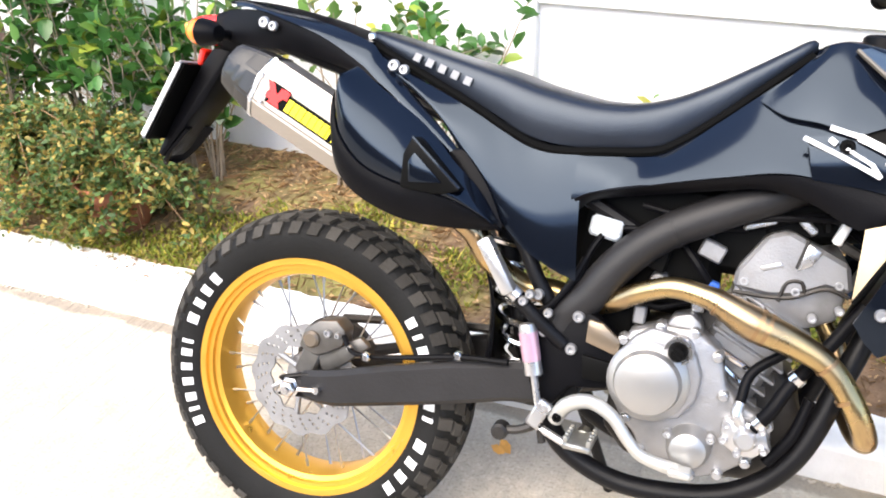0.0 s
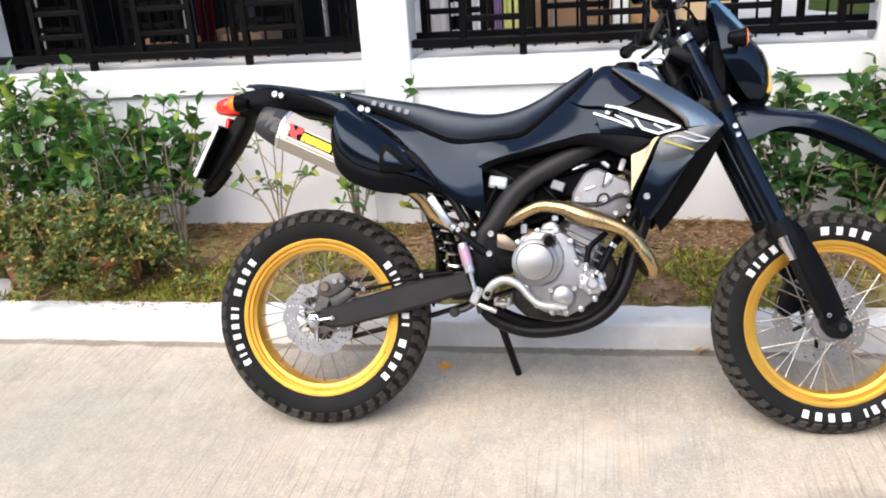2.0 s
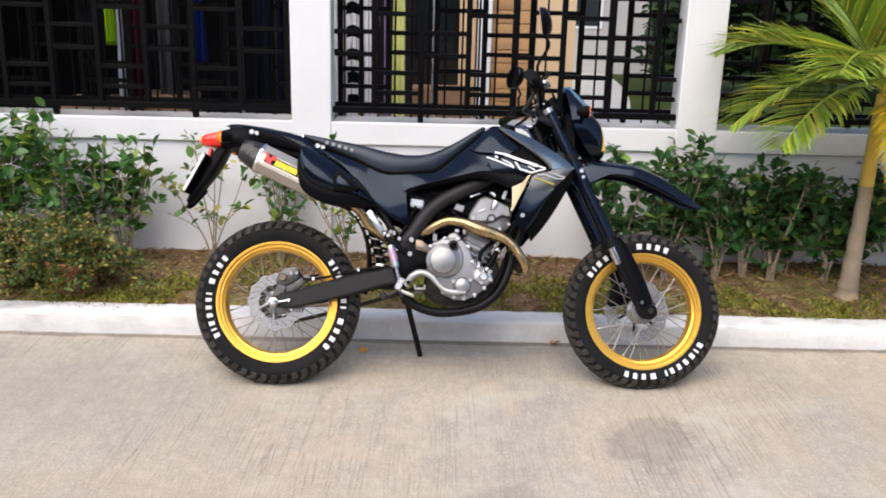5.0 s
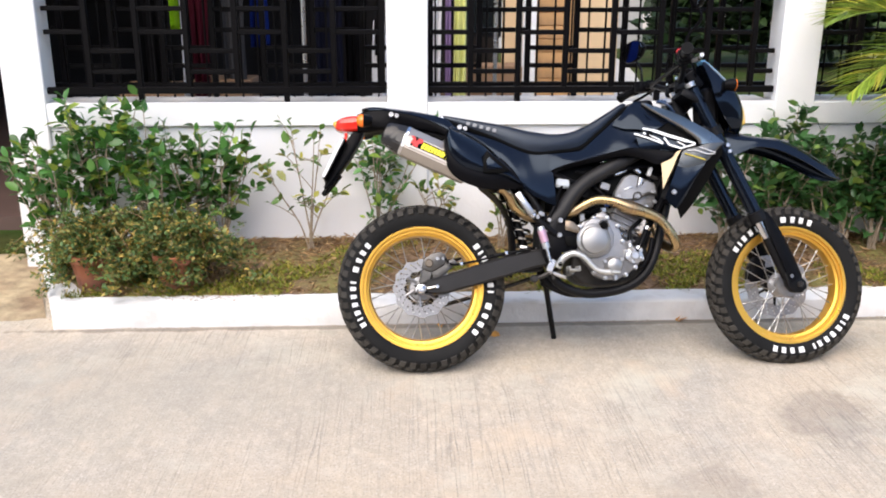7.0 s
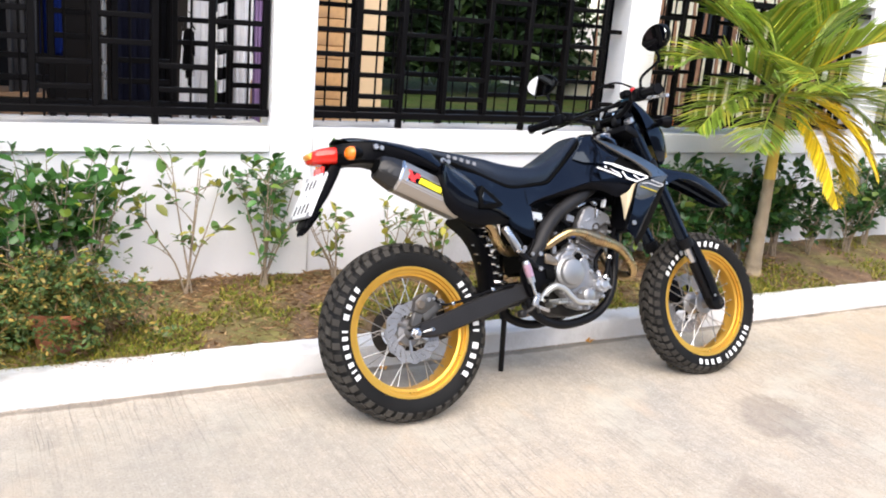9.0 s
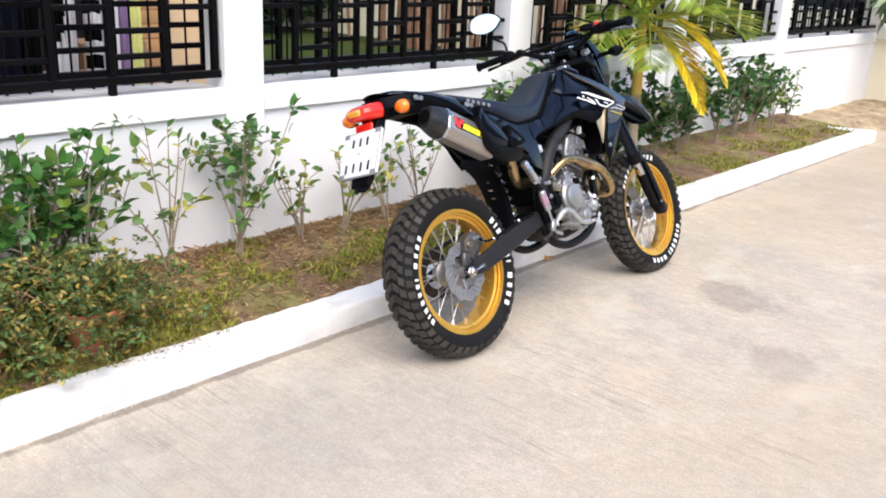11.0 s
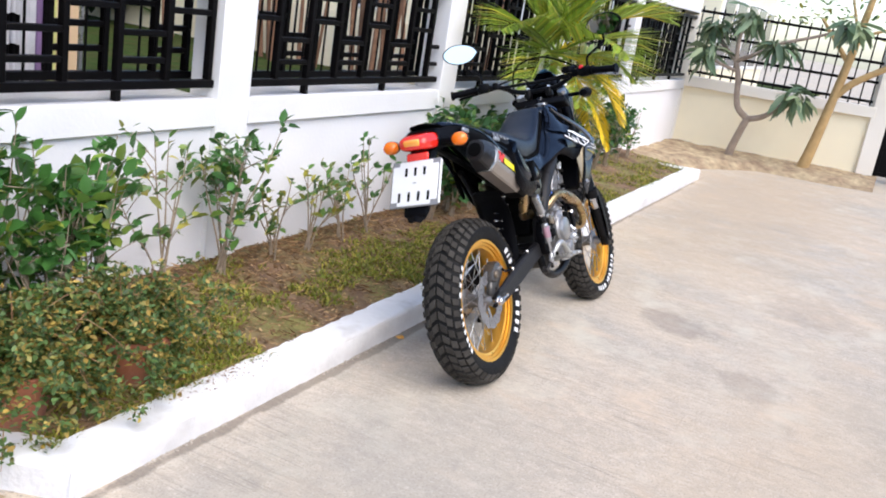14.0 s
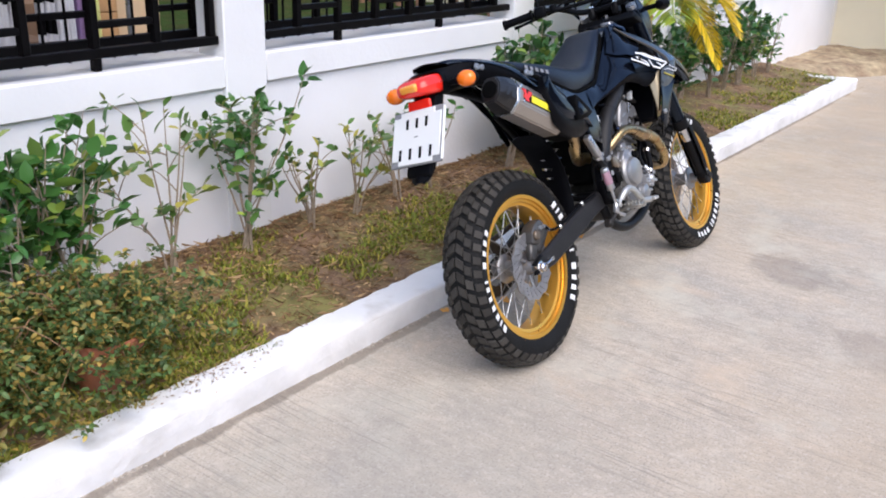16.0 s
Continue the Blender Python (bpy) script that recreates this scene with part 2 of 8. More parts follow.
BARK = mat("grey_bark", (0.28, 0.22, 0.17), 0.9, vary=0.25, vscale=14, bump=0.6, bscale=40)
BARK_TAN = mat("tan_bark", (0.45, 0.30, 0.13), 0.85, vary=0.2, vscale=10, bump=0.5, bscale=30)
PALM_TRUNK = mat("palm_trunk", (0.34, 0.27, 0.19), 0.85, vary=0.25, vscale=12, bump=0.5, bscale=50, colour2=(0.46, 0.33, 0.14), mix_scale=3.5, mix_lo=0.5, mix_hi=0.7)
TERRACOTTA = mat("terracotta", (0.40, 0.14, 0.07), 0.85, vary=0.18, vscale=9, bump=0.25, bscale=60, colour2=(0.28, 0.12, 0.08), mix_scale=6)
# motorcycle
# blue specular tint gives the black plastic its sky-coloured reflections
GLOSS = mat("gloss_black_plastic", (0.003, 0.004, 0.007), 0.12, spec=0.40, rough_vary=0.05, vscale=7, bump=0.012, bscale=14, tint=(0.62, 0.78, 1.0))
MATTE = mat("matte_black_plastic", (0.003, 0.003, 0.004), 0.42, spec=0.08, vary=0.15, vscale=20, bump=0.1, bscale=400)
FRAME_BLACK = mat("satin_black_steel", (0.005, 0.005, 0.006), 0.40, spec=0.16, vary=0.15, vscale=15, bump=0.05, bscale=200)
SPAR = mat("dusty_black_spar", (0.013, 0.0125, 0.0135), 0.5, spec=0.3, vary=0.2, vscale=12, bump=0.08, bscale=160)
GAP = mat("black_gap", (0.003, 0.003, 0.003), 0.8, spec=0.05)
# blue specular tint here too, for a sky sheen on the vinyl
SEAT_VINYL = mat("black_seat_vinyl", (0.007, 0.008, 0.012), 0.31, spec=0.55, vary=0.15, vscale=20, bump=0.12, bscale=500, tint=(0.72, 0.84, 1.0))
RUBBER = mat("black_tyre_rubber", (0.010, 0.010, 0.010), 0.65, spec=0.14, vary=0.25, vscale=9, bump=0.15, bscale=150, rough_vary=0.1)
TREAD = mat("dusty_tread_rubber", (0.046, 0.042, 0.037), 0.8, spec=0.2, vary=0.3, vscale=10, bump=0.2, bscale=150, island=0.3)
GOLD = mat("gold_anodised_rim", (0.84, 0.46, 0.075), 0.32, metal=0.8, rough_vary=0.05, vscale=25)
ALU = mat("cast_aluminium", (0.29, 0.29, 0.30), 0.40, metal=0.65, vary=0.14, vscale=14, bump=0.10, bscale=250, rough_vary=0.1, colour2=(0.24, 0.235, 0.235), mix_scale=22, mix_lo=0.5, mix_hi=0.75)
ALU_BRIGHT = mat("machined_aluminium", (0.55, 0.55, 0.56), 0.3, metal=0.85, rough_vary=0.08, vscale=30)
CLUTCH = mat("satin_clutch_cover", (0.34, 0.335, 0.33), 0.36, metal=0.7, rough_vary=0.06, vscale=18, vary=0.06)
ALU_SLEEVE = mat("brushed_muffler_sleeve", (0.44, 0.40, 0.36), 0.42, metal=0.9, rough_vary=0.08, vscale=25, stretch=(1, 1, 12))
STEEL = mat("bright_steel", (0.66, 0.66, 0.67), 0.22, metal=1.0, rough_vary=0.06, vscale=20)
PIPE = mat("heat_tinted_steel", (0.50, 0.36, 0.17), 0.28, metal=1.0, rough_vary=0.08, vscale=14, colour2=(0.38, 0.27, 0.16), mix_scale=11, vary=0.12)
CARBON = mat("dark_end_cap", (0.014, 0.013, 0.013), 0.3, vary=0.2, vscale=60)
SPOKE = mat("dull_steel_spoke", (0.36, 0.36, 0.36), 0.38, metal=0.9)
CALIPER = mat("dusty_caliper", (0.11, 0.105, 0.10), 0.45, metal=0.7, vary=0.25, vscale=30)
WHITE_INK = mat("white_paint", (0.80, 0.80, 0.80), 0.5, vary=0.06, vscale=40)
YELLOW_INK = mat("yellow_print", (0.80, 0.72, 0.02), 0.4)
RED_INK = mat("red_print", (0.72, 0.03, 0.03), 0.4)
GREY_INK = mat("silver_print", (0.50, 0.50, 0.51), 0.35)
GOLD_TONE = mat("gold_print", (0.36, 0.29, 0.18), 0.34, metal=0.4)
GREY_PLASTIC = mat("gunmetal_plastic", (0.075, 0.082, 0.088), 0.27, spec=0.6, metal=0.35, rough_vary=0.05, vscale=8)
# bluer and lighter than the black body: sky reflection mixed into the colour
SKY_BLACK = mat("blue_black_plastic", (0.080, 0.115, 0.160), 0.30, spec=0.6, metal=0.5, rough_vary=0.05, vscale=8, tint=(0.6, 0.8, 1.0))
RIDGE = mat("bronze_grey_ridge", (0.075, 0.066, 0.055), 0.35)
RED_LENS = mat("red_lens", (0.86, 0.026, 0.014), 0.10, coat=0.5)
ORANGE_LENS = mat("orange_lens", (1.0, 0.21, 0.010), 0.15, coat=0.6)
PLATE = mat("white_plate", (0.82, 0.82, 0.80), 0.35, vary=0.02)
PLATE_HOLDER = mat("grey_plate_frame", (0.25, 0.25, 0.26), 0.5)
INK = mat("black_print", (0.003, 0.003, 0.003), 0.5, spec=0.06)
DULL_YELLOW = mat("dull_yellow_print", (0.45, 0.36, 0.03), 0.4)
DULL_BLUE = mat("dull_blue_plastic", (0.02, 0.045, 0.10), 0.4)
ZINC = mat("zinc_bolt", (0.42, 0.42, 0.43), 0.34, metal=0.75)
GLINT = mat("pale_orange_lens", (1.0, 0.40, 0.06), 0.12, coat=0.8)
PINK = mat("pink_anodised", (0.62, 0.38, 0.48), 0.3, metal=0.6)
BLUE = mat("blue_plastic", (0.03, 0.10, 0.40), 0.35)
GREASE = mat("grimy_metal", (0.035, 0.032, 0.03), 0.5, metal=0.6, vary=0.4, vscale=40)
MIRROR = mat("mirror_glass", (0.9, 0.9, 0.9), 0.02, metal=1.0)
# whole lens tinted amber in place of the yellow reflection at its edge
GLASS_LENS = mat("amber_edged_lens", (0.72, 0.50, 0.12), 0.08, coat=0.8)
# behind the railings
# near-black plaster: the porch's shade is put into its colour
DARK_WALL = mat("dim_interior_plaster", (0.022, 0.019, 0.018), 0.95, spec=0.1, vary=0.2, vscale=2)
PLY = mat("woven_bamboo_panel", (0.58, 0.33, 0.14), 0.75, vary=0.15, vscale=6, bump=0.3, bscale=30, colour2=(0.36, 0.20, 0.09), mix_scale=5, piece=0.12)
PLY_PALE = mat("pale_plywood", (0.66, 0.47, 0.28), 0.7, vary=0.1, vscale=5, stretch=(1, 1, 0.1))
BOX_BROWN = mat("brown_cardboard", (0.27, 0.16, 0.09), 0.85, vary=0.12, vscale=6)
CLOTH = {}
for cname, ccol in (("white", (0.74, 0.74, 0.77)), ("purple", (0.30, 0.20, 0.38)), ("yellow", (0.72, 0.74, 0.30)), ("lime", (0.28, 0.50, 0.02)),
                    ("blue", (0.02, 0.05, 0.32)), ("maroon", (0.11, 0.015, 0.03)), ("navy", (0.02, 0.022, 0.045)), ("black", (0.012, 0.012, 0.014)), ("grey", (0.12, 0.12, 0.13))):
    # all but the pale cloths scaled down: porch shade within their colour
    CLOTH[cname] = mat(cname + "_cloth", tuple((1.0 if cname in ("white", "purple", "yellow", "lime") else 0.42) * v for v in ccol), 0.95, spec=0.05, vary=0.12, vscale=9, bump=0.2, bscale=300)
LAWN = mat("lawn_ground", (0.035, 0.062, 0.014), 0.95, vary=0.3, vscale=9, bump=0.8, bscale=60, colour2=(0.05, 0.055, 0.018), mix_scale=3, spec=0.06)
PAVING = mat("pale_paving", (0.46, 0.44, 0.41), 0.85, vary=0.1, vscale=2, bump=0.2, bscale=80)
# hedge shade is put into this near-black leaf colour
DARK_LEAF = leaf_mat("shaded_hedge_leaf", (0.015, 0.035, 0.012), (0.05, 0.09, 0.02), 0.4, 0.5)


# ---- builders ----
def empty(name, m, label, category, group="", kind=""):
    ob = new(name)
    ob.matrix_basis = m
    ob.empty_display_size = 0.1
    return tagged(ob, label, category, group, kind)


def finish(name, bm, material, smooth=True, angle=38):
    bmesh.ops.recalc_face_normals(bm, faces=bm.faces[:])
    me = bpy.data.meshes.new(name)
    bm.to_mesh(me)
    bm.free()
    for mm in material if isinstance(material, (list, tuple)) else (material,):
        me.materials.append(mm)
    if smooth:
        me.shade_smooth()
        me.set_sharp_from_angle(angle=radians(angle))
    return me


def part(name, bm, material, parent=None, label="", smooth=True, kind="", angle=38):
    """One mesh object, under a thing or a part where a parent is given."""
    ob = new(name, finish(name, bm, material, smooth, angle))
    ob.parent = parent
    return tagged(ob, label, kind=kind)


def same(ob, m, parent=None):
    """One more object on the mesh of ob, at the pose m."""
    o = new(ob.name.split(".")[0], ob.data)
    o.matrix_basis = m
    o.parent = parent or ob.parent
    return o


def sheet(name, verts, faces, material, parent=None, label="", kind=""):
    me = bpy.data.meshes.new(name)
    me.from_pydata([tuple(v) for v in verts], [], faces)
    me.materials.append(material)
    ob = new(name, me)
    ob.parent = parent
    return tagged(ob, label, kind=kind)


def box(bm, c, s, bevel=0.0, m=None, segments=1):
    r = bmesh.ops.create_cube(bm, size=1.0)
    vs = r["verts"]
    bmesh.ops.scale(bm, vec=s, verts=vs)
    if bevel:
        es = list({e for v in vs for e in v.link_edges})
        r = bmesh.ops.bevel(bm, geom=es, offset=bevel, segments=segments, affect="EDGES", profile=0.5)
        vs = list({v for f in r["faces"] for v in f.verts} | {v for v in vs if v.is_valid})
    t = Matrix.Translation(c) @ (m or Matrix())
    bmesh.ops.transform(bm, matrix=t, verts=vs)
    return bm


def curve(pts, n):
    """n points on a smooth line through pts."""
    p = np.array(pts, float)
    if len(p) == 2:
        return p[0] + (p[1] - p[0]) * np.linspace(0, 1, n)[:, None]
    q = np.vstack([2 * p[0] - p[1], p, 2 * p[-1] - p[-2]])
    out = []
    for u in np.linspace(0, len(p) - 1 - 1e-9, n):
        i = int(u)
        f = u - i
        a, b, c, d = q[i:i + 4]
        out.append(0.5 * (2 * b + (c - a) * f + (2 * a - 5 * b + 4 * c - d) * f * f + (3 * b - a - 3 * c + d) * f ** 3))
    return np.array(out)


def grid(bm, rows, closed=False, material=0):
    """Faces between rows of points."""
    vs = [[bm.verts.new(p) for p in r] for r in rows]
    n = len(vs[0])
    for a, b in zip(vs, vs[1:]):
        for j in range(n if closed else n - 1):
            k = (j + 1) % n
            f = bm.faces.new((a[j], a[k], b[k], b[j]))
            f.material_index = material
    return vs


def tube(bm, pts, r, n=10, samples=0, caps=True):
    """A round tube along a smooth line; r is one radius or one for each point given."""
    k = samples or (len(pts) * 5 if len(pts) > 2 else 2)
    p = curve(pts, k)
    rad = np.full(k, r) if isinstance(r, (int, float)) else curve([(v,) for v in r], k)[:, 0]
    up = Vector((0, 0, 1))
    t0 = Vector(p[1] - p[0]).normalized()
    side = t0.cross(up)
    if side.length < 0.1:
        side = t0.cross(Vector((0, 1, 0)))
    side.normalize()
    rows = []
    for i in range(k):
        t = Vector(p[min(i + 1, k - 1)] - p[max(i - 1, 0)]).normalized()
        side = (side - t * side.dot(t)).normalized()
        o = t.cross(side)
        rows.append([Vector(p[i]) + (side * math.cos(a) + o * math.sin(a)) * rad[i] for a in [2 * math.pi * j / n for j in range(n)]])
    vs = grid(bm, rows, closed=True)
    if caps:
        bm.faces.new(vs[0])
        bm.faces.new(vs[-1])
    return bm


def lathe(bm, profile, centre=(0, 0, 0), n=48, closed=False, axis="Y"):
    """Turns (radius, offset) pairs round an axis."""
    rows = []
    for r, o in profile:
        row = []
        for j in range(n):
            a = 2 * math.pi * j / n
            v = (r * math.cos(a), o, r * math.sin(a)) if axis == "Y" else (r * math.cos(a), r * math.sin(a), o)
            row.append(Vector(v) + Vector(centre))
        rows.append(row)
    if closed:
        rows.append(rows[0])
    grid(bm, rows, closed=True)
    bmesh.ops.remove_doubles(bm, verts=bm.verts[:], dist=1e-6)
    return bm


def prism(bm, outline, y0, y1, bevel=0.0, segments=2):
    """An outline in x and z, drawn out from y0 to y1, its edges rounded."""
    vs = [bm.verts.new((x, y0, z)) for x, z in outline]
    f = bm.faces.new(vs)
    r = bmesh.ops.extrude_face_region(bm, geom=[f])
    top = [g for g in r["geom"] if isinstance(g, bmesh.types.BMVert)]
    bmesh.ops.translate(bm, vec=(0, y1 - y0, 0), verts=top)
    if bevel:
        es = list({e for v in vs + top for e in v.link_edges})
        bmesh.ops.bevel(bm, geom=es, offset=bevel, segments=segments, affect="EDGES", profile=0.5)
    return bm


def loft(bm, sections, nu=24, nv=16, thick=0.0, closed=False):
    """A smooth skin over cross-sections that have equally many points."""
    across = [curve(s, nv) for s in sections]
    rows = np.array([curve([a[j] for a in across], nu) for j in range(nv)]).transpose(1, 0, 2)
    grid(bm, rows, closed=closed)
    if thick:
        bmesh.ops.recalc_face_normals(bm, faces=bm.faces[:])
        bm.normal_update()
        bmesh.ops.solidify(bm, geom=bm.faces[:], thickness=thick)
    return bm


def panel(bm, top, bottom, bulge=0.01, nu=20, nv=8, thick=0.004):
    """A curved plate between two edge lines of points, bulging outwards (towards -y)."""
    a, b = curve(top, nu), curve(bottom, nu)
    rows = []
    for p, q in zip(a, b):
        row = []
        for v in np.linspace(0, 1, nv):
            r = p + (q - p) * v
            r[1] -= bulge * 4 * v * (1 - v)
            row.append(r)
        rows.append(row)
    grid(bm, rows)
    bmesh.ops.remove_doubles(bm, verts=bm.verts[:], dist=1e-5)
    bmesh.ops.recalc_face_normals(bm, faces=bm.faces[:])
    bm.normal_update()
    bmesh.ops.solidify(bm, geom=bm.faces[:], thickness=thick)
    return bm


def mirror_y(bm):
    bmesh.ops.scale(bm, vec=(1, -1, 1), verts=bm.verts[:])
    return bm


def bmnew():
    return bmesh.new()


# ---- structure ----
WALL_Y, SILL, LEDGE = 1.336, 0.842, 0.728
WALL_TOP, BEAM = 1.86, 1.66
PILLARS = [(-1.965, -1.770), (-0.108, 0.094), (1.858, 2.062), (3.826, 4.030), (5.794, 5.998)]
WALL_END = 8.60

bm = bmnew()
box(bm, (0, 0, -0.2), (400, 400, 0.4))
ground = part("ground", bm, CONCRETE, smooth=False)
tagged(ground, "pale brushed concrete driveway with oil stains", "driveway", kind="structure")

# garden wall: footing panels, sill band, pillars and top beam
bm = bmnew()
for (a0, a1), (b0, b1) in zip(PILLARS, PILLARS[1:] + [(WALL_END, WALL_END)]):
    box(bm, ((a1 + b0) / 2, WALL_Y + 0.028 + 0.06, LEDGE / 2 - 0.05), (b0 - a1, 0.12, LEDGE + 0.1))
wall_low = part("wall_panel", bm, WALL_LOW, smooth=False)
tagged(wall_low, "lower garden wall panels in off-white paint", "wall", kind="structure")
bm = bmnew()
for a0, a1 in PILLARS:
    box(bm, ((a0 + a1) / 2, WALL_Y + 0.08, WALL_TOP / 2 - 0.05), (a1 - a0, 0.16, WALL_TOP + 0.1), 0.006)
wall_posts = part("wall_pillar", bm, WALL)
tagged(wall_posts, "square white painted pillars of the garden wall", "pillar", kind="structure")
bm = bmnew()
for (a0, a1), (b0, b1) in zip(PILLARS, PILLARS[1:] + [(WALL_END, WALL_END)]):
    w = b0 - a1
    box(bm, ((a1 + b0) / 2, WALL_Y + 0.004 + 0.142, (LEDGE + SILL) / 2), (w + 0.002, 0.284, SILL - LEDGE), 0.005)
    box(bm, ((a1 + b0) / 2, WALL_Y + 0.004 + 0.142, (WALL_TOP + BEAM) / 2), (w + 0.002, 0.284, WALL_TOP - BEAM), 0.005)
band = part("wall_sill", bm, WALL)
tagged(band, "white painted sill band under the railings", "wall", kind="structure")

# far wall across the end of the drive, with sill, plinth panels and posts
FAR_X = 8.9
FAR_TURN = pose(8.58, 1.43, 0, 0, 0, 14) @ pose(-FAR_X, -1.43, 0)  # the end wall stands askew
bm = bmnew()
box(bm, (FAR_X + 0.09, 0.15, 0.37), (0.12, 2.42, 0.80))
far_wall = part("wall_far", bm, CREAM, smooth=False)
far_wall.matrix_basis = FAR_TURN
tagged(far_wall, "cream plastered end wall of the driveway", "wall", kind="structure")
bm = bmnew()
box(bm, (FAR_X + 0.08, 0.20, 0.835), (0.22, 2.30, 0.13), 0.006)
box(bm, (FAR_X + 0.085, -1.01, 0.9), (0.21, 0.20, 1.9), 0.006)
box(bm, (FAR_X + 0.085, 1.43, 0.9), (0.21, 0.19, 1.9), 0.006)
far_trim = part("wall_far_trim", bm, mat("cream_white_plaster", (0.80, 0.76, 0.68), 0.7, vary=0.04, vscale=2, bump=0.1, bscale=50))
far_trim.matrix_basis = FAR_TURN
tagged(far_trim, "pale plaster ledge and posts of the end wall", "wall", kind="structure")

bm = bmnew()
box(bm, (8.80, 7.7, 0.45), (0.14, 12.0, 0.90))
side_wall = part("wall_garden_side", bm, CREAM, smooth=False)
tagged(side_wall, "cream plastered side wall of the garden", "wall", kind="structure")

# kerb: front run and returns at both ends of the bed
K0, K1, KY, KH, KW = -1.53, 6.27, 0.485, 0.10, 0.14


def kerb_run(name, length, label):
    """A kerb along +x with its face towards -y: whitewashed top, greyer face, crumbling foot."""
    rng = random.Random(name + str(length))
    n = max(8, int(length / 0.035))
    bm = bmnew()
    rows = []
    for i in range(n + 1):
        x = length * i / n
        w = lambda s: (rng.random() - 0.5) * s
        rows.append([(x, 0.004 + w(0.006), -0.02), (x, 0.006 + w(0.003), 0.03), (x, 0.002 + w(0.003), KH - 0.014), (x, 0.007 + w(0.003), KH - 0.004), (x, 0.02, KH + w(0.003)),
                     (x, KW * 0.6, KH + w(0.003)), (x, KW + w(0.012), KH - 0.004), (x, KW + 0.004, 0.0)])
    grid(bm, rows)
    for f in bm.faces:
        c = f.calc_center_median()
        if c.y < 0.012 and c.z < KH - 0.012:
            f.material_index = 1
    ends = [v for v in bm.verts if v.co.x < 1e-6], [v for v in bm.verts if v.co.x > length - 1e-6]
    for e in ends:
        e.sort(key=lambda v: v.index)
        bm.faces.new(e)
    ob = part(name, bm, [KERB, KERB_FACE], angle=50)
    tagged(ob, label, "kerb", kind="structure")
    bm = bmnew()
    for i in range(int(length / 0.010)):
        x = rng.random() * length
        if noise.noise((x * 2.3, length, 1.0)) < 0.02:
            continue
        s = rng.uniform(0.002, 0.008)
        box(bm, (x, rng.uniform(-0.008, 0.004), s * 0.12), (s * rng.uniform(0.8, 2.5), s, s * rng.uniform(0.4, 0.9)), 0, pose(0, 0, 0, rng.uniform(-20, 20), rng.uniform(-20, 20), rng.uniform(0, 180)))
    part("mortar_crumbs", bm, KERB_FOOT, ob, "grey-brown crumbling mortar at the foot", kind="stuff", smooth=False)
    return ob


front_kerb = kerb_run("kerb", K1 - K0, "whitewashed concrete kerb along the flower bed")
front_kerb.matrix_basis = pose(K0, KY, 0)
left_kerb = kerb_run("kerb_return", 0.945, "whitewashed kerb closing the near end of the bed")
left_kerb.matrix_basis = pose(-1.902, 1.350, -0.002, 0, 0, -66.7)
right_kerb = kerb_run("kerb_return", 0.76, "whitewashed kerb closing the far end of the bed")
right_kerb.matrix_basis = pose(K1 - 0.02, KY + 0.1, 0, 0, 0, 98)


def soil_height(x, y):
    """Height of the planting bed: lower at the kerb, higher at the wall, with clods."""
    f = min(max((y - 0.58) / 0.75, 0), 1)
    return 0.078 + 0.062 * f + 0.012 * noise.noise((x * 3.1, y * 3.1, 0)) + 0.007 * noise.noise((x * 11, y * 11, 5))


bm = bmnew()
nx, ny = 230, 22
rows = []
for i in range(nx + 1):
    row = []
    for j in range(ny + 1):
        y = KY + 0.10 + (WALL_Y + 0.035 - KY - 0.10) * j / ny
        x0 = K0 + 0.05 - 0.43 * (y - KY)
        x = x0 + (K1 - x0) * i / nx
        row.append((x, y, soil_height(x, y)))
    rows.append(row)
grid(bm, rows)
bed = part("flower_bed_soil", bm, SOIL, angle=180)
tagged(bed, "dry brown soil of the flower bed with thin grass", "soil", kind="structure")

# bare earth beyond the near end of the bed
bm = bmnew()
rows = []
for i in range(25):
    row = []
    for j in range(25):
        y = 0.52 + 3.4 * j / 24
        x = -4.6 + (3.05 - 0.43 * min(y - KY, 0.87)) * i / 24
        e = min(1.0, (y - 0.52) * 6, (i / 24) * 6)
        row.append((x, y, -0.01 + 0.022 * e + 0.012 * e * noise.noise((x * 4, y * 4, 9))))
    rows.append(row)
grid(bm, rows)
tagged(part("bare_earth", bm, SAND, angle=180), "bare sandy earth beyond the end of the flower bed", "soil", kind="structure")

# sandy strip at the foot of the end wall
bm = bmnew()
rows = []
for i in range(49):
    x = K1 + 0.05 + (9.25 - K1 - 0.05) * i / 48
    row = []
    for j in range(41):
        y = -1.1 + (WALL_Y + 0.05 + 1.1) * j / 40
        edge = 7.85 - 0.30 * y + 0.25 * noise.noise((y * 0.9, 3, 0)) - 1.5 * max(0.0, y - 0.15)
        f = min(max((x - edge) / 0.35, 0), 1)
        row.append((x, y, -0.02 + f * 0.10 + f * 0.03 * noise.noise((x * 5, y * 5, 2)) + 0.012 * f * noise.noise((x * 17, y * 17, 2))))
    rows.append(row)
grid(bm, rows)
strip = part("sandy_strip", bm, SAND, angle=180)
tagged(strip, "loose sandy soil at the foot of the end wall", "soil", kind="structure")


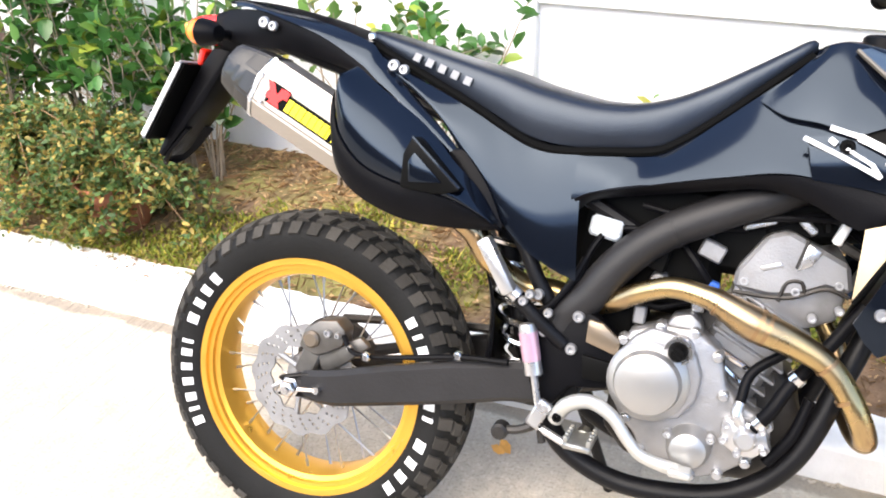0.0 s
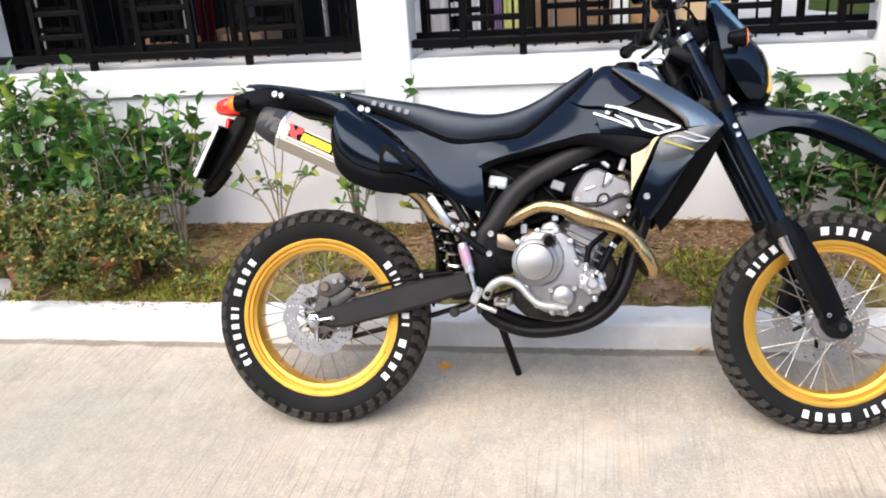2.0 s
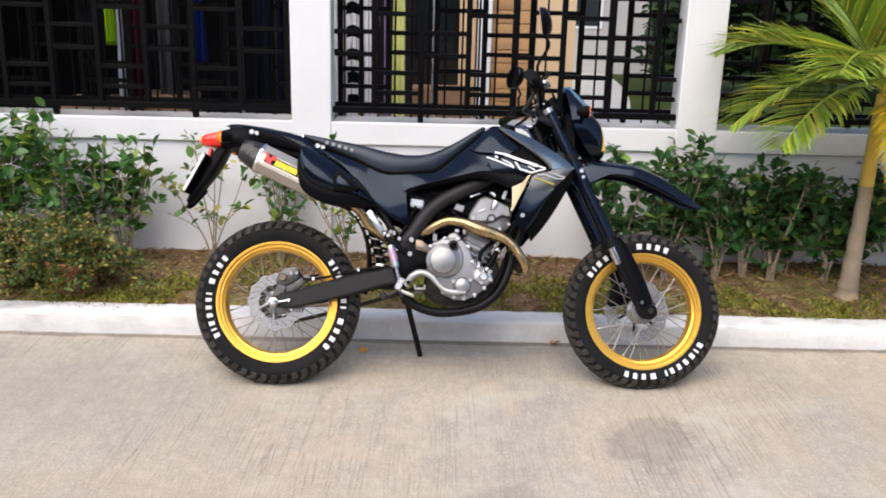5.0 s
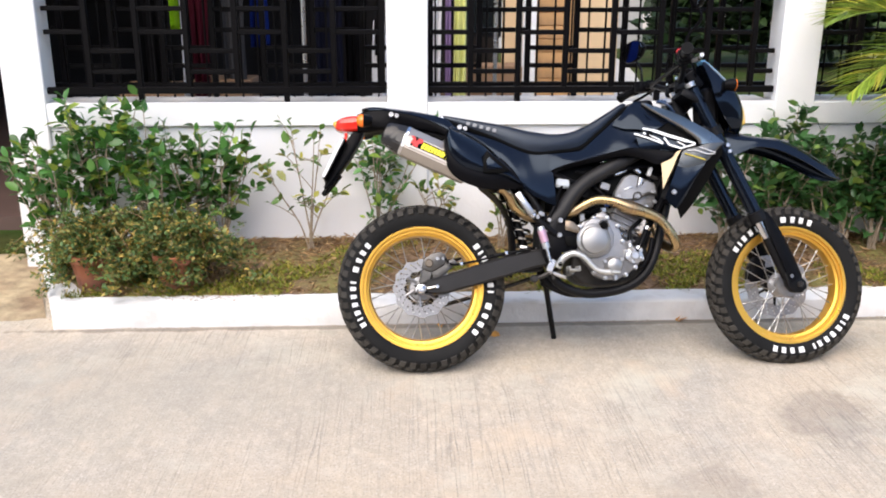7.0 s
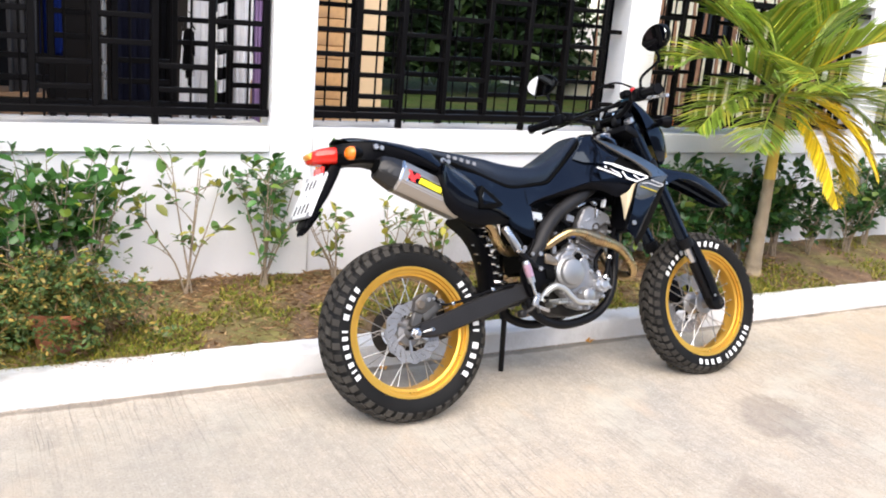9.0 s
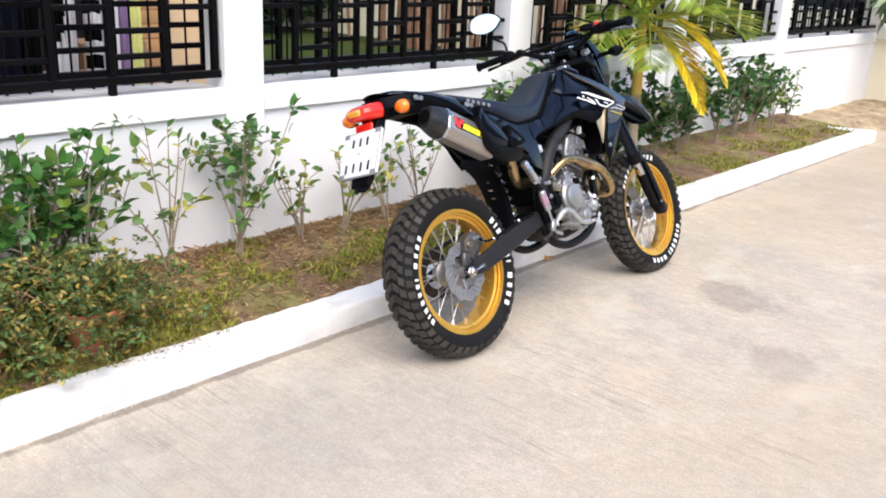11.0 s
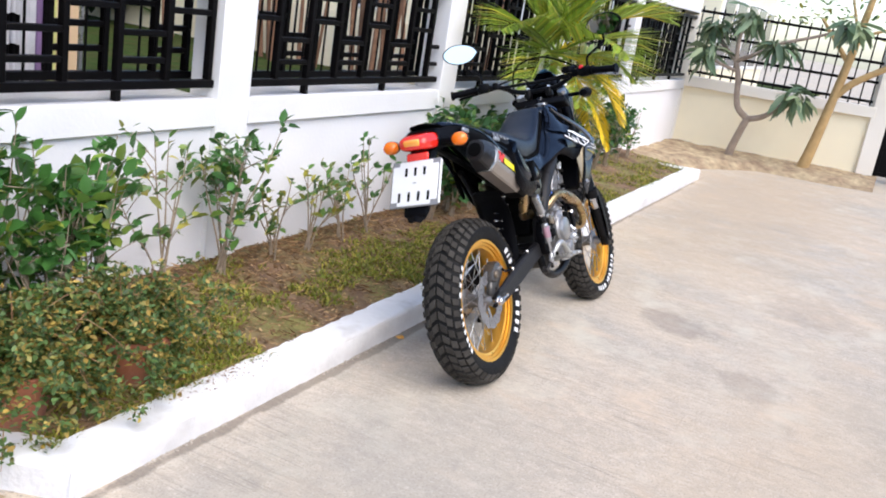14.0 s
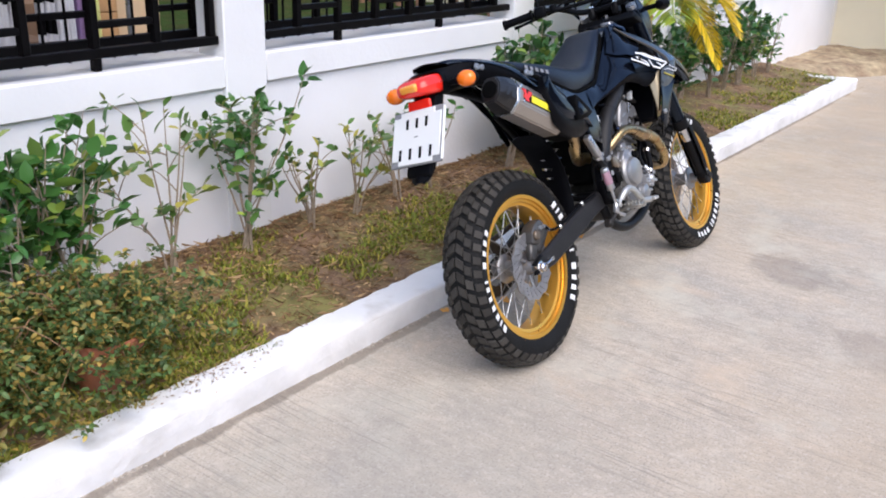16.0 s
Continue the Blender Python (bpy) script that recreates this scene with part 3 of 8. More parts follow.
# ---- railings ----
def railing(x0, x1, label):
    """A black iron railing: a front grid of chunky bars, and a second grid half a column aside with thin rods behind it."""
    width = x1 - x0
    thing = empty("railing", pose(x0, WALL_Y + 0.050, SILL), label, "railing", "railings of the garden wall")
    h = BEAM - SILL

    def bar(name, x, z, sx, sz, depth=0.03, y=0.0):
        bm = bmnew()
        box(bm, (0, 0, 0), (sx, depth, sz), 0.003)
        ob = part(name, bm, IRON, thing)
        ob.matrix_basis = pose(x, y, z)
        return ob

    # front grid, then the one behind, a little over half a column aside
    for y, first, step, even, odd in ((0.0, 0.212, 0.2375, (0.340, 0.450, 0.640), (0.150, 0.250, 0.540)), (0.200, 0.020, 0.252, (0.160, 0.250, 0.560), (0.340, 0.440, 0.660))):
        xs = [first + step * i for i in range(20) if first + step * i < width - 0.018]
        over = 0.0 if y == 0 else 0.085
        if y:
            xs = [-0.060] + xs + [width + 0.060]
        for zr in (0.060, h - 0.056):
            bar("rail", width / 2, zr, width - 0.004 + 2 * over, 0.032, 0.036, y - 0.006)
        for i, x in enumerate(xs):
            foot = 0.002 if i % 3 == 1 else 0.043
            bar("upright", x, h / 2, 0.028, h - 2 * foot, 0.030, y)
        edges = [0.0] + xs + [width] if y == 0 else xs
        for i, (a, b) in enumerate(zip(edges, edges[1:])):
            if b - a > 0.06:
                for z in even if i % 2 == (0 if y == 0 else 1) else odd:
                    bar("cross_bar", (a + b) / 2, z, b - a - 0.026, 0.023, 0.028, y)
    bm = bmnew()
    tube(bm, [(0, 0, 0), (0, 0, h - 0.006)], 0.0055, 6)
    rod = part("rod", bm, IRON, thing)
    n = int(width / 0.084)
    rod.matrix_basis = pose(width / n / 2, 0.182, 0.003)
    for i in range(1, n):
        same(rod, pose(width / n * (i + 0.5), 0.182, 0.003))
    return thing


for (a0, a1), (b0, b1) in zip(PILLARS, PILLARS[1:] + [(WALL_END, WALL_END)]):
    railing(a1 + 0.002, b0 - 0.002, "black iron railing with interlocking square bars between white pillars")


def fence_far(y0, y1):
    """Plain black bars on the ledge of the end wall."""
    thing = empty("bar_fence", FAR_TURN @ pose(FAR_X + 0.09, 0, 0.90), "black iron fence of upright bars on the end wall", "fence")
    bm = bmnew()
    box(bm, (0, 0, 0), (0.03, y1 - y0, 0.034), 0.003)
    rail = part("rail", bm, IRON, thing)
    rail.matrix_basis = pose(0, (y0 + y1) / 2, 0.055)
    for z in (0.29, 0.52, 0.80):
        same(rail, pose(0, (y0 + y1) / 2, z))
    bm = bmnew()
    box(bm, (0, 0, 0), (0.016, 0.016, 0.86), 0.002)
    upright = part("upright", bm, IRON, thing)
    n = int((y1 - y0) / 0.125)
    upright.matrix_basis = pose(0, y0 + 0.03, 0.43)
    for i in range(1, n + 1):
        same(upright, pose(0, y0 + 0.03 + (y1 - y0 - 0.06) * i / n, 0.43))
    return thing


fence_far(-0.91, 1.335)


def iron_gate():
    """A black driveway gate beyond the end post."""
    thing = empty("iron_gate", FAR_TURN @ pose(FAR_X + 0.06, -1.13, 0.06), "black iron driveway gate beside the end wall post", "gate")
    bm = bmnew()
    for y in (-0.02, -1.5):
        box(bm, (0, y, 0.9), (0.05, 0.05, 1.8), 0.004)
    for z in (0.05, 0.62, 1.75):
        box(bm, (0, -0.76, z), (0.04, 1.46, 0.05), 0.004)
    part("gate_frame", bm, IRON, thing)
    bm = bmnew()
    box(bm, (0, 0, 0), (0.02, 0.02, 1.68), 0.002)
    b = part("bar", bm, IRON, thing)
    b.matrix_basis = pose(0, -0.14, 0.9)
    for i in range(1, 12):
        same(b, pose(0, -0.14 - 0.113 * i, 0.9))
    bm = bmnew()
    box(bm, (0, -0.76, 0.33), (0.012, 1.44, 0.52))
    part("lower_panel", bm, IRON, thing)


iron_gate()


# ---- motorcycle ----
# x forward from the rear axle, y to its left, z up; it leans on its stand
LEAN_ANGLE = 19.6
bike = empty("motorcycle", pose(0.014, 0.010, 0, 0, 0, 1.1) @ pose(0, 0, 0, -LEAN_ANGLE, 0.2), "black dual-sport motorcycle with gold spoked rims, leaning on its side stand", "motorcycle")
REAR, FRONT = (0.014, 0.0, 0.314), (1.446, 0.0, 0.304)


def bolt(parent, x, y, z, r=0.008, material=ZINC, depth=0.008):
    bm = bmnew()
    lathe(bm, [(0, -depth * 0.35), (r * 0.42, -depth * 0.35), (r * 0.46, -depth), (r * 0.80, -depth), (r, -depth * 0.6), (r, 0)], n=10)
    ob = part("bolt", bm, material, parent)
    ob.matrix_basis = pose(x, y, z)
    return ob


def make_wheel(name, centre, radius, rim_r, half, spokes, arcs, disc_y, disc_r, label):
    """Spoked wheel: gold rim, tyre with tread blocks and raised white bars, hub, spokes, drilled wavy disc."""
    bm = bmnew()
    h = half * 0.86
    prof = [(rim_r - 0.004, -h), (rim_r + 0.004, -h), (rim_r + 0.005, -h + 0.005), (rim_r - 0.004, -h + 0.008), (rim_r - 0.012, -h * 0.5), (rim_r - 0.016, 0),
            (rim_r - 0.012, h * 0.5), (rim_r - 0.004, h - 0.008), (rim_r + 0.005, h - 0.005), (rim_r + 0.004, h), (rim_r - 0.004, h),
            (rim_r - 0.009, h - 0.001), (rim_r - 0.0105, h - 0.008), (rim_r - 0.019, h - 0.0085), (rim_r - 0.0205, h - 0.016), (rim_r - 0.030, h - 0.019), (rim_r - 0.034, h * 0.35), (rim_r - 0.036, 0),
            (rim_r - 0.034, -h * 0.35), (rim_r - 0.030, -h + 0.019), (rim_r - 0.0205, -h + 0.016), (rim_r - 0.019, -h + 0.0085), (rim_r - 0.0105, -h + 0.008), (rim_r - 0.009, -h + 0.001)]
    lathe(bm, prof, n=96, closed=True)
    wheel = part(name, bm, GOLD, bike, label)
    wheel.matrix_basis = pose(*centre)
    # tyre
    side = [(rim_r - 0.001, h - 0.004), (rim_r + 0.008, h + 0.004), (rim_r + 0.028, half + 0.002), (rim_r + (radius - rim_r) * 0.55, half + 0.003),
            (radius - 0.026, half - 0.006), (radius - 0.013, half - 0.026), (radius - 0.008, half * 0.35), (radius - 0.0065, 0)]
    smooth_side = curve(side, 22)
    tyre_prof = [(r, -y) for r, y in smooth_side] + [(r, y) for r, y in smooth_side[::-1][1:]]
    bm = bmnew()
    lathe(bm, tyre_prof, n=128)
    tyre = part("tyre", bm, RUBBER, wheel, "black block-tread tyre with raised white bars", angle=60)

    def surf(ang, s, lift):
        """A place on the tyre: s from -1 (right shoulder) to 1."""
        k = abs(s) * 13.0
        i = min(int(k), 12)
        f = k - i
        q = smooth_side[::-1]
        r = q[i][0] * (1 - f) + q[i + 1][0] * f
        y = q[i][1] * (1 - f) + q[i + 1][1] * f
        dr, dy = q[i + 1][0] - q[i][0], q[i + 1][1] - q[i][1]
        ln = math.hypot(dr, dy)
        r, y = r + lift * dy / ln, y - lift * dr / ln
        y = math.copysign(y, s) if s else 0.0
        return Vector((r * math.cos(ang), y, r * math.sin(ang)))

    verts, faces = [], []

    def block(a0, a1, s0, s1, skew, lift):
        base = len(verts)
        for lf, shrink in ((-0.002, 0.0), (lift, 0.12)):
            for aa, ss in ((a0, s0), (a1, s0), (a1, s1), (a0, s1)):
                ca, cs = (a0 + a1) / 2, (s0 + s1) / 2
                aa2, ss2 = aa + (ca - aa) * shrink, ss + (cs - ss) * shrink
                verts.append(surf(aa2 + skew * abs(ss2), ss2, lf))
        faces.extend([(base + 4, base + 5, base + 6, base + 7)] + [(base + k, base + (k + 1) % 4, base + 4 + (k + 1) % 4, base + 4 + k) for k in range(4)])

    n = 46
    da = 2 * math.pi / n
    for k in range(n):
        a = k * da
        for sg in (-1, 1):
            block(a, a + da * 0.62, sg * 0.60, sg * 0.92, 0.25 * da, 0.0065)
            block(a + da * 0.45, a + da * 1.12, sg * 0.33, sg * 0.57, 0.9 * da, 0.0065)
            block(a + da * 0.1, a + da * 0.76, sg * 0.03, sg * 0.30, 1.4 * da, 0.0065)
    sheet("tread", verts, faces, TREAD, tyre, "dusty rubber tread blocks")
    # raised white bars on the right sidewall, one for each character
    widths = [1, 0.45, 1, 0.95, 0.9, 0.9, 0.45, -0.6, 1.25, 0.95, 1, 1]
    total = sum(abs(w) + 0.16 for w in widths)
    r0, r1 = rim_r + 0.017, rim_r + 0.039
    for start, end in arcs:
        at = 0.0
        for w in widths:
            if w > 0:
                a0 = radians(start + (end - start) * (at + w * 0.22) / total)
                a1 = radians(start + (end - start) * (at + w * 0.78) / total)
                bm = bmnew()
                rows = []
                for r in np.linspace(r0, r1, 6):
                    yy = np.interp(r, [p[0] for p in smooth_side], [p[1] for p in smooth_side])
                    rows.append([(r * math.cos(g), -yy - 0.0012, r * math.sin(g)) for g in np.linspace(a0, a1, 4)])
                grid(bm, rows)
                bmesh.ops.recalc_face_normals(bm, faces=bm.faces[:])
                bm.normal_update()
                bmesh.ops.solidify(bm, geom=bm.faces[:], thickness=0.0022)
                part("white_bar", bm, WHITE_INK, tyre, smooth=False)
            at += abs(w) + 0.16
    # hub and spokes
    bm = bmnew()
    lathe(bm, [(0, -0.075), (0.018, -0.075), (0.022, -0.06), (0.024, -0.045), (0.046, -0.042), (0.05, -0.036), (0.046, -0.03), (0.028, -0.024), (0.025, 0),
               (0.028, 0.024), (0.046, 0.03), (0.05, 0.036), (0.046, 0.042), (0.03, 0.05), (0.03, 0.075), (0, 0.075)], n=36)
    part("hub", bm, ALU, wheel, "cast aluminium hub")
    kinds = []
    for sg in (-1, 1):
        for lean in (-1, 1):
            bm = bmnew()
            a = radians(38) * lean
            p0 = Vector((0.045 * math.cos(a), sg * 0.036, 0.045 * math.sin(a)))
            p1 = Vector((rim_r - 0.033, sg * 0.012, 0))
            tube(bm, [p0, p1], 0.0019, 5)
            tube(bm, [p1 - (p1 - p0).normalized() * 0.016, p1], 0.0032, 5)
            kinds.append(finish("spoke", bm, SPOKE))
    for k in range(spokes):
        o = new("spoke", kinds[(k % 2) * 2 + (k // 2) % 2])
        o.parent = wheel
        o.matrix_basis = pose(0, 0, 0, 0, -360.0 * k / spokes)
    # drilled brake disc with a wavy rim
    bm = bmnew()
    rings, seg = 9, 96
    vs = []
    for i in range(rings + 1):
        row = []
        for j in range(seg):
            a = 2 * math.pi * j / seg
            r = disc_r * (0.62 + 0.38 * i / rings)
            if i == rings:
                r += 0.0035 * math.cos(a * 12)
            if i == 0:
                r += 0.003 * math.cos(a * 12)
            row.append(bm.verts.new((r * math.cos(a), 0, r * math.sin(a))))
        vs.append(row)
    for i in range(rings):
        for j in range(seg):
            if (i in (2, 6) and j % 4 == (0 if i == 2 else 2)) or (i == 4 and j % 4 == 1):
                continue
            k = (j + 1) % seg
            bm.faces.new((vs[i][j], vs[i][k], vs[i + 1][k], vs[i + 1][j]))
    bm.normal_update()
    bmesh.ops.solidify(bm, geom=bm.faces[:], thickness=0.004)
    disc = part("brake_disc", bm, ALU, wheel, "drilled wavy steel brake disc")
    disc.matrix_basis = pose(0, disc_y, 0)
    bm = bmnew()
    for k in range(6):
        a = 2 * math.pi * k / 6 + 0.2
        tube(bm, [(0.03 * math.cos(a), disc_y * 0.9, 0.03 * math.sin(a)), (disc_r * 0.64 * math.cos(a + 0.2), disc_y, disc_r * 0.64 * math.sin(a + 0.2))], 0.006, 6)
    part("disc_carrier", bm, ALU if disc_y < 0 else FRAME_BLACK, wheel)
    return wheel


rear_wheel = make_wheel("rear_wheel", REAR, 0.321, 0.231, 0.066, 32, ((214, 137), (40, -45)), -0.062, 0.108, "gold anodised spoked rear rim")
front_wheel = make_wheel("front_wheel", FRONT, 0.310, 0.226, 0.056, 32, ((150, 66), (-27, -110)), 0.066, 0.128, "gold anodised spoked front rim")

# axles
bm = bmnew()
tube(bm, [(REAR[0], -0.095, REAR[2]), (REAR[0], 0.10, REAR[2])], 0.010, 12)
part("rear_axle", bm, STEEL, bike, "bright steel rear axle")
bm = bmnew()
lathe(bm, [(0, -0.126), (0.008, -0.126), (0.009, -0.121), (0.013, -0.120), (0.0165, -0.116), (0.0165, -0.106), (0.021, -0.105), (0.021, -0.100)], (0.008, 0, 0.310), n=6)
part("axle_nut", bm, STEEL, bike, "bright steel axle nut")
bm = bmnew()
tube(bm, [(0.030, -0.112, 0.314), (0.066, -0.114, 0.320)], 0.0045, 8)
lathe(bm, [(0, -0.118), (0.0075, -0.118), (0.0075, -0.106)], (0.068, 0, 0.3205), n=6)
part("chain_adjuster", bm, STEEL, bike, "bright chain adjuster screw")
bm = bmnew()
tube(bm, [(FRONT[0], -0.118, FRONT[2]), (FRONT[0], 0.12, FRONT[2])], 0.010, 12)
part("front_axle", bm, STEEL, bike)

# swingarm: forked dropout ends, box-section arms growing to the pivot
bm = bmnew()
tube(bm, [(0.515, -0.12, 0.425), (0.515, 0.12, 0.425)], 0.026, 16)
swingarm = part("swingarm", bm, FRAME_BLACK, bike, "satin black box-section swingarm")
bm = bmnew()
box(bm, (0.44, 0, 0.40), (0.07, 0.17, 0.06), 0.01)
part("cross_member", bm, FRAME_BLACK, swingarm)
for sg in (-1, 1):
    bm = bmnew()
    secs = []
    for x, z0, z1, t in ((0.030, 0.296, 0.346, 0.018), (0.060, 0.290, 0.352, 0.024), (0.10, 0.292, 0.362, 0.026), (0.20, 0.318, 0.394, 0.030), (0.32, 0.350, 0.428, 0.032), (0.42, 0.380, 0.450, 0.034), (0.50, 0.395, 0.462, 0.034)):
        yc = sg * (0.094 + 0.022 * max(0, x - 0.1))
        b = 0.009
        secs.append([(x, yc - t / 2, z0 + b), (x, yc - t / 2, z1 - b), (x, yc - t / 2 + b, z1), (x, yc + t / 2 - b, z1), (x, yc + t / 2, z1 - b), (x, yc + t / 2, z0 + b), (x, yc + t / 2 - b, z0), (x, yc - t / 2 + b, z0)])
    vs = grid(bm, secs, closed=True)
    bm.faces.new(vs[0])
    bm.faces.new(vs[-1])
    part("arm", bm, SPAR, swingarm)
    for prong in ([(-0.020, 0.325), (0.040, 0.345), (0.040, 0.328), (-0.010, 0.318)], [(-0.020, 0.290), (0.040, 0.296), (0.040, 0.311), (-0.010, 0.302)]):
        bm = bmnew()
        prism(bm, prong, sg * 0.094 - 0.009, sg * 0.094 + 0.009, 0.003)
        part("dropout", bm, FRAME_BLACK, swingarm)
bm = bmnew()
prism(bm, [(-0.004, 0.330), (0.045, 0.344), (0.050, 0.300), (0.000, 0.292)], -0.103, -0.1005, 0.0008)
part("axle_plate", bm, GREASE, swingarm, "scuffed axle plate")

# rear brake caliper, its bracket and hose
bm = bmnew()
prism(bm, [(0.012, 0.388), (0.022, 0.425), (0.050, 0.445), (0.085, 0.452), (0.105, 0.435), (0.102, 0.405), (0.075, 0.388), (0.05, 0.375)], -0.090, -0.045, 0.006)
prism(bm, [(0.045, 0.38), (0.13, 0.425), (0.15, 0.410), (0.10, 0.365), (0.06, 0.34)], -0.078, -0.062, 0.004)
box(bm, (0.030, -0.07, 0.362), (0.04, 0.02, 0.07), 0.005, pose(0, 0, 0, 0, 20))
caliper = part("rear_caliper", bm, CALIPER, bike, "grimy dark brake caliper")
bm = bmnew()
lathe(bm, [(0, -0.100), (0.012, -0.100), (0.016, -0.096), (0.017, -0.085)], (0.040, 0, 0.408), n=20)
part("piston_cap", bm, mat("dull_bronze", (0.16, 0.13, 0.10), 0.4, metal=0.6), caliper)
for x, z, r in ((0.072, 0.425, 0.008), (0.092, 0.425, 0.006), (0.118, 0.407, 0.006)):
    bolt(caliper, x, -0.090, z, r)
bm = bmnew()
tube(bm, [(0.10, -0.085, 0.425), (0.13, -0.098, 0.402), (0.20, -0.105, 0.410), (0.33, -0.112, 0.440), (0.42, -0.12, 0.452)], 0.005, 8, 40)
part("brake_hose", bm, MATTE, bike)
for x, z in ((0.16, 0.404), (0.33, 0.442)):
    bm = bmnew()
    box(bm, (x, -0.112, z), (0.014, 0.012, 0.016), 0.003)
    part("hose_clip", bm, STEEL, bike)

# frame: thick side spars, engine cradle, subframe, head tube
bm = bmnew()
for sg in (-1, 1):
    tube(bm, [(0.492, sg * 0.112, 0.45), (0.503, sg * 0.116, 0.545), (0.538, sg * 0.120, 0.588), (0.572, sg * 0.121, 0.640), (0.608, sg * 0.121, 0.681), (0.650, sg * 0.119, 0.714), (0.697, sg * 0.117, 0.741), (0.750, sg * 0.114, 0.768), (0.81, sg * 0.10, 0.795), (0.95, sg * 0.06, 0.87), (1.05, sg * 0.02, 0.93)],
         [0.026, 0.029, 0.030, 0.030, 0.029, 0.028, 0.028, 0.027, 0.026, 0.026, 0.026], 16, 54)
spar = part("frame_spar", bm, SPAR, bike, "thick satin black frame spars")
bm = bmnew()
tube(bm, [(0.650, -0.119, 0.7140), (0.656, -0.119, 0.7175)], 0.0292, 18)
part("spar_weld", bm, SPAR, spar)
bm = bmnew()
for sg in (-1, 1):
    tube(bm, [(0.490, sg * 0.10, 0.40), (0.505, sg * 0.105, 0.350), (0.545, sg * 0.105, 0.312), (0.620, sg * 0.105, 0.286), (0.703, sg * 0.105, 0.287), (0.786, sg * 0.105, 0.306), (0.843, sg * 0.105, 0.341),
              (0.880, sg * 0.105, 0.388), (0.905, sg * 0.10, 0.446), (0.935, sg * 0.085, 0.545), (0.985, sg * 0.05, 0.70), (1.03, sg * 0.02, 0.86)], 0.0175, 12, 64)
part("engine_cradle", bm, FRAME_BLACK, bike, "black tubular engine cradle")
bm = bmnew()
for sg in (-1, 1):
    tube(bm, [(0.60, sg * 0.10, 0.70), (0.40, sg * 0.10, 0.79), (0.15, sg * 0.085, 0.875), (-0.10, sg * 0.06, 0.935)], 0.012, 8, 24)
    tube(bm, [(0.505, sg * 0.118, 0.53), (0.455, sg * 0.125, 0.600), (0.40, sg * 0.118, 0.68), (0.24, sg * 0.09, 0.80)], 0.013, 10, 24)
part("subframe", bm, FRAME_BLACK, bike)
bm = bmnew()
tube(bm, [(1.015, 0, 1.04), (1.095, 0, 0.845)], 0.032, 16)
part("head_tube", bm, FRAME_BLACK, bike)
bm = bmnew()
prism(bm, [(0.517, 0.578), (0.560, 0.562), (0.606, 0.525), (0.610, 0.470), (0.585, 0.448), (0.530, 0.440), (0.500, 0.395), (0.478, 0.400), (0.462, 0.440), (0.452, 0.493), (0.470, 0.540)], -0.142, -0.112, 0.004)
pivot = part("pivot_plate", bm, MATTE, bike, "black footrest bracket plate")
for x, z, r in ((0.479, 0.525, 0.0095), (0.459, 0.499, 0.0075), (0.531, 0.559, 0.010), (0.526, 0.504, 0.010), (0.477, 0.456, 0.0085), (0.462, 0.583, 0.0095)):
    bolt(pivot, x, -0.143, z, r)
bm = bmnew()
prism(bm, [(0.548, 0.559), (0.572, 0.556), (0.602, 0.533), (0.600, 0.508), (0.547, 0.522)], -0.152, -0.140, 0.003)
part("cover_plate", bm, mat("bronze_plate", (0.23, 0.18, 0.13), 0.25, metal=0.6), pivot, "bronze-grey cover plate")
bm = bmnew()
prism(bm, [(0.545, 0.500), (0.594, 0.496), (0.594, 0.462), (0.550, 0.462)], -0.151, -0.141, 0.002)
part("switch_cover", bm, INK, pivot)

# engine: dark core, cast cases and covers
bm = bmnew()
prism(bm, [(0.580, 0.36), (0.590, 0.50), (0.640, 0.56), (0.72, 0.60), (0.80, 0.565), (0.86, 0.50), (0.890, 0.43), (0.880, 0.37), (0.82, 0.320), (0.70, 0.305), (0.62, 0.320)], -0.066, 0.10, 0.014, 3)
engine = part("engine", bm, GREASE, bike, "silver single-cylinder engine with round covers")
bm = bmnew()
prism(bm, [(0.590, 0.448), (0.600, 0.520), (0.612, 0.552), (0.662, 0.570), (0.712, 0.572), (0.752, 0.545), (0.768, 0.490), (0.805, 0.462), (0.838, 0.452), (0.842, 0.415), (0.822, 0.385), (0.782, 0.352), (0.738, 0.332), (0.700, 0.334), (0.658, 0.350), (0.640, 0.385), (0.618, 0.405)], -0.138, -0.088, 0.008, 3)
part("right_crankcase_cover", bm, ALU, engine, "cast aluminium crankcase cover")
# raised clutch housing, its step and round lid
bm = bmnew()
prism(bm, [(0.592, 0.470), (0.600, 0.515), (0.622, 0.548), (0.648, 0.566), (0.684, 0.562), (0.715, 0.540), (0.730, 0.505), (0.727, 0.465), (0.706, 0.432), (0.668, 0.416), (0.630, 0.422), (0.604, 0.442)], -0.156, -0.130, 0.006, 3)
part("clutch_housing", bm, ALU, engine)
bm = bmnew()
lathe(bm, [(0, -0.1835), (0.040, -0.1835), (0.048, -0.180), (0.0505, -0.174), (0.052, -0.166), (0.060, -0.162), (0.0635, -0.158), (0.0635, -0.140)], (0.652, 0, 0.482), n=56)
part("clutch_cover", bm, CLUTCH, engine, "round satin clutch cover")
bm = bmnew()
lathe(bm, [(0, -0.178), (0.010, -0.178), (0.0125, -0.174), (0.0145, -0.168), (0.0150, -0.150)], (0.690, 0, 0.538), n=20)
box(bm, (0.690, -0.179, 0.538), (0.020, 0.006, 0.005), 0.001, pose(0, 0, 0, 0, 30))
part("oil_filler_cap", bm, INK, engine, "small black oil filler cap")
bm = bmnew()
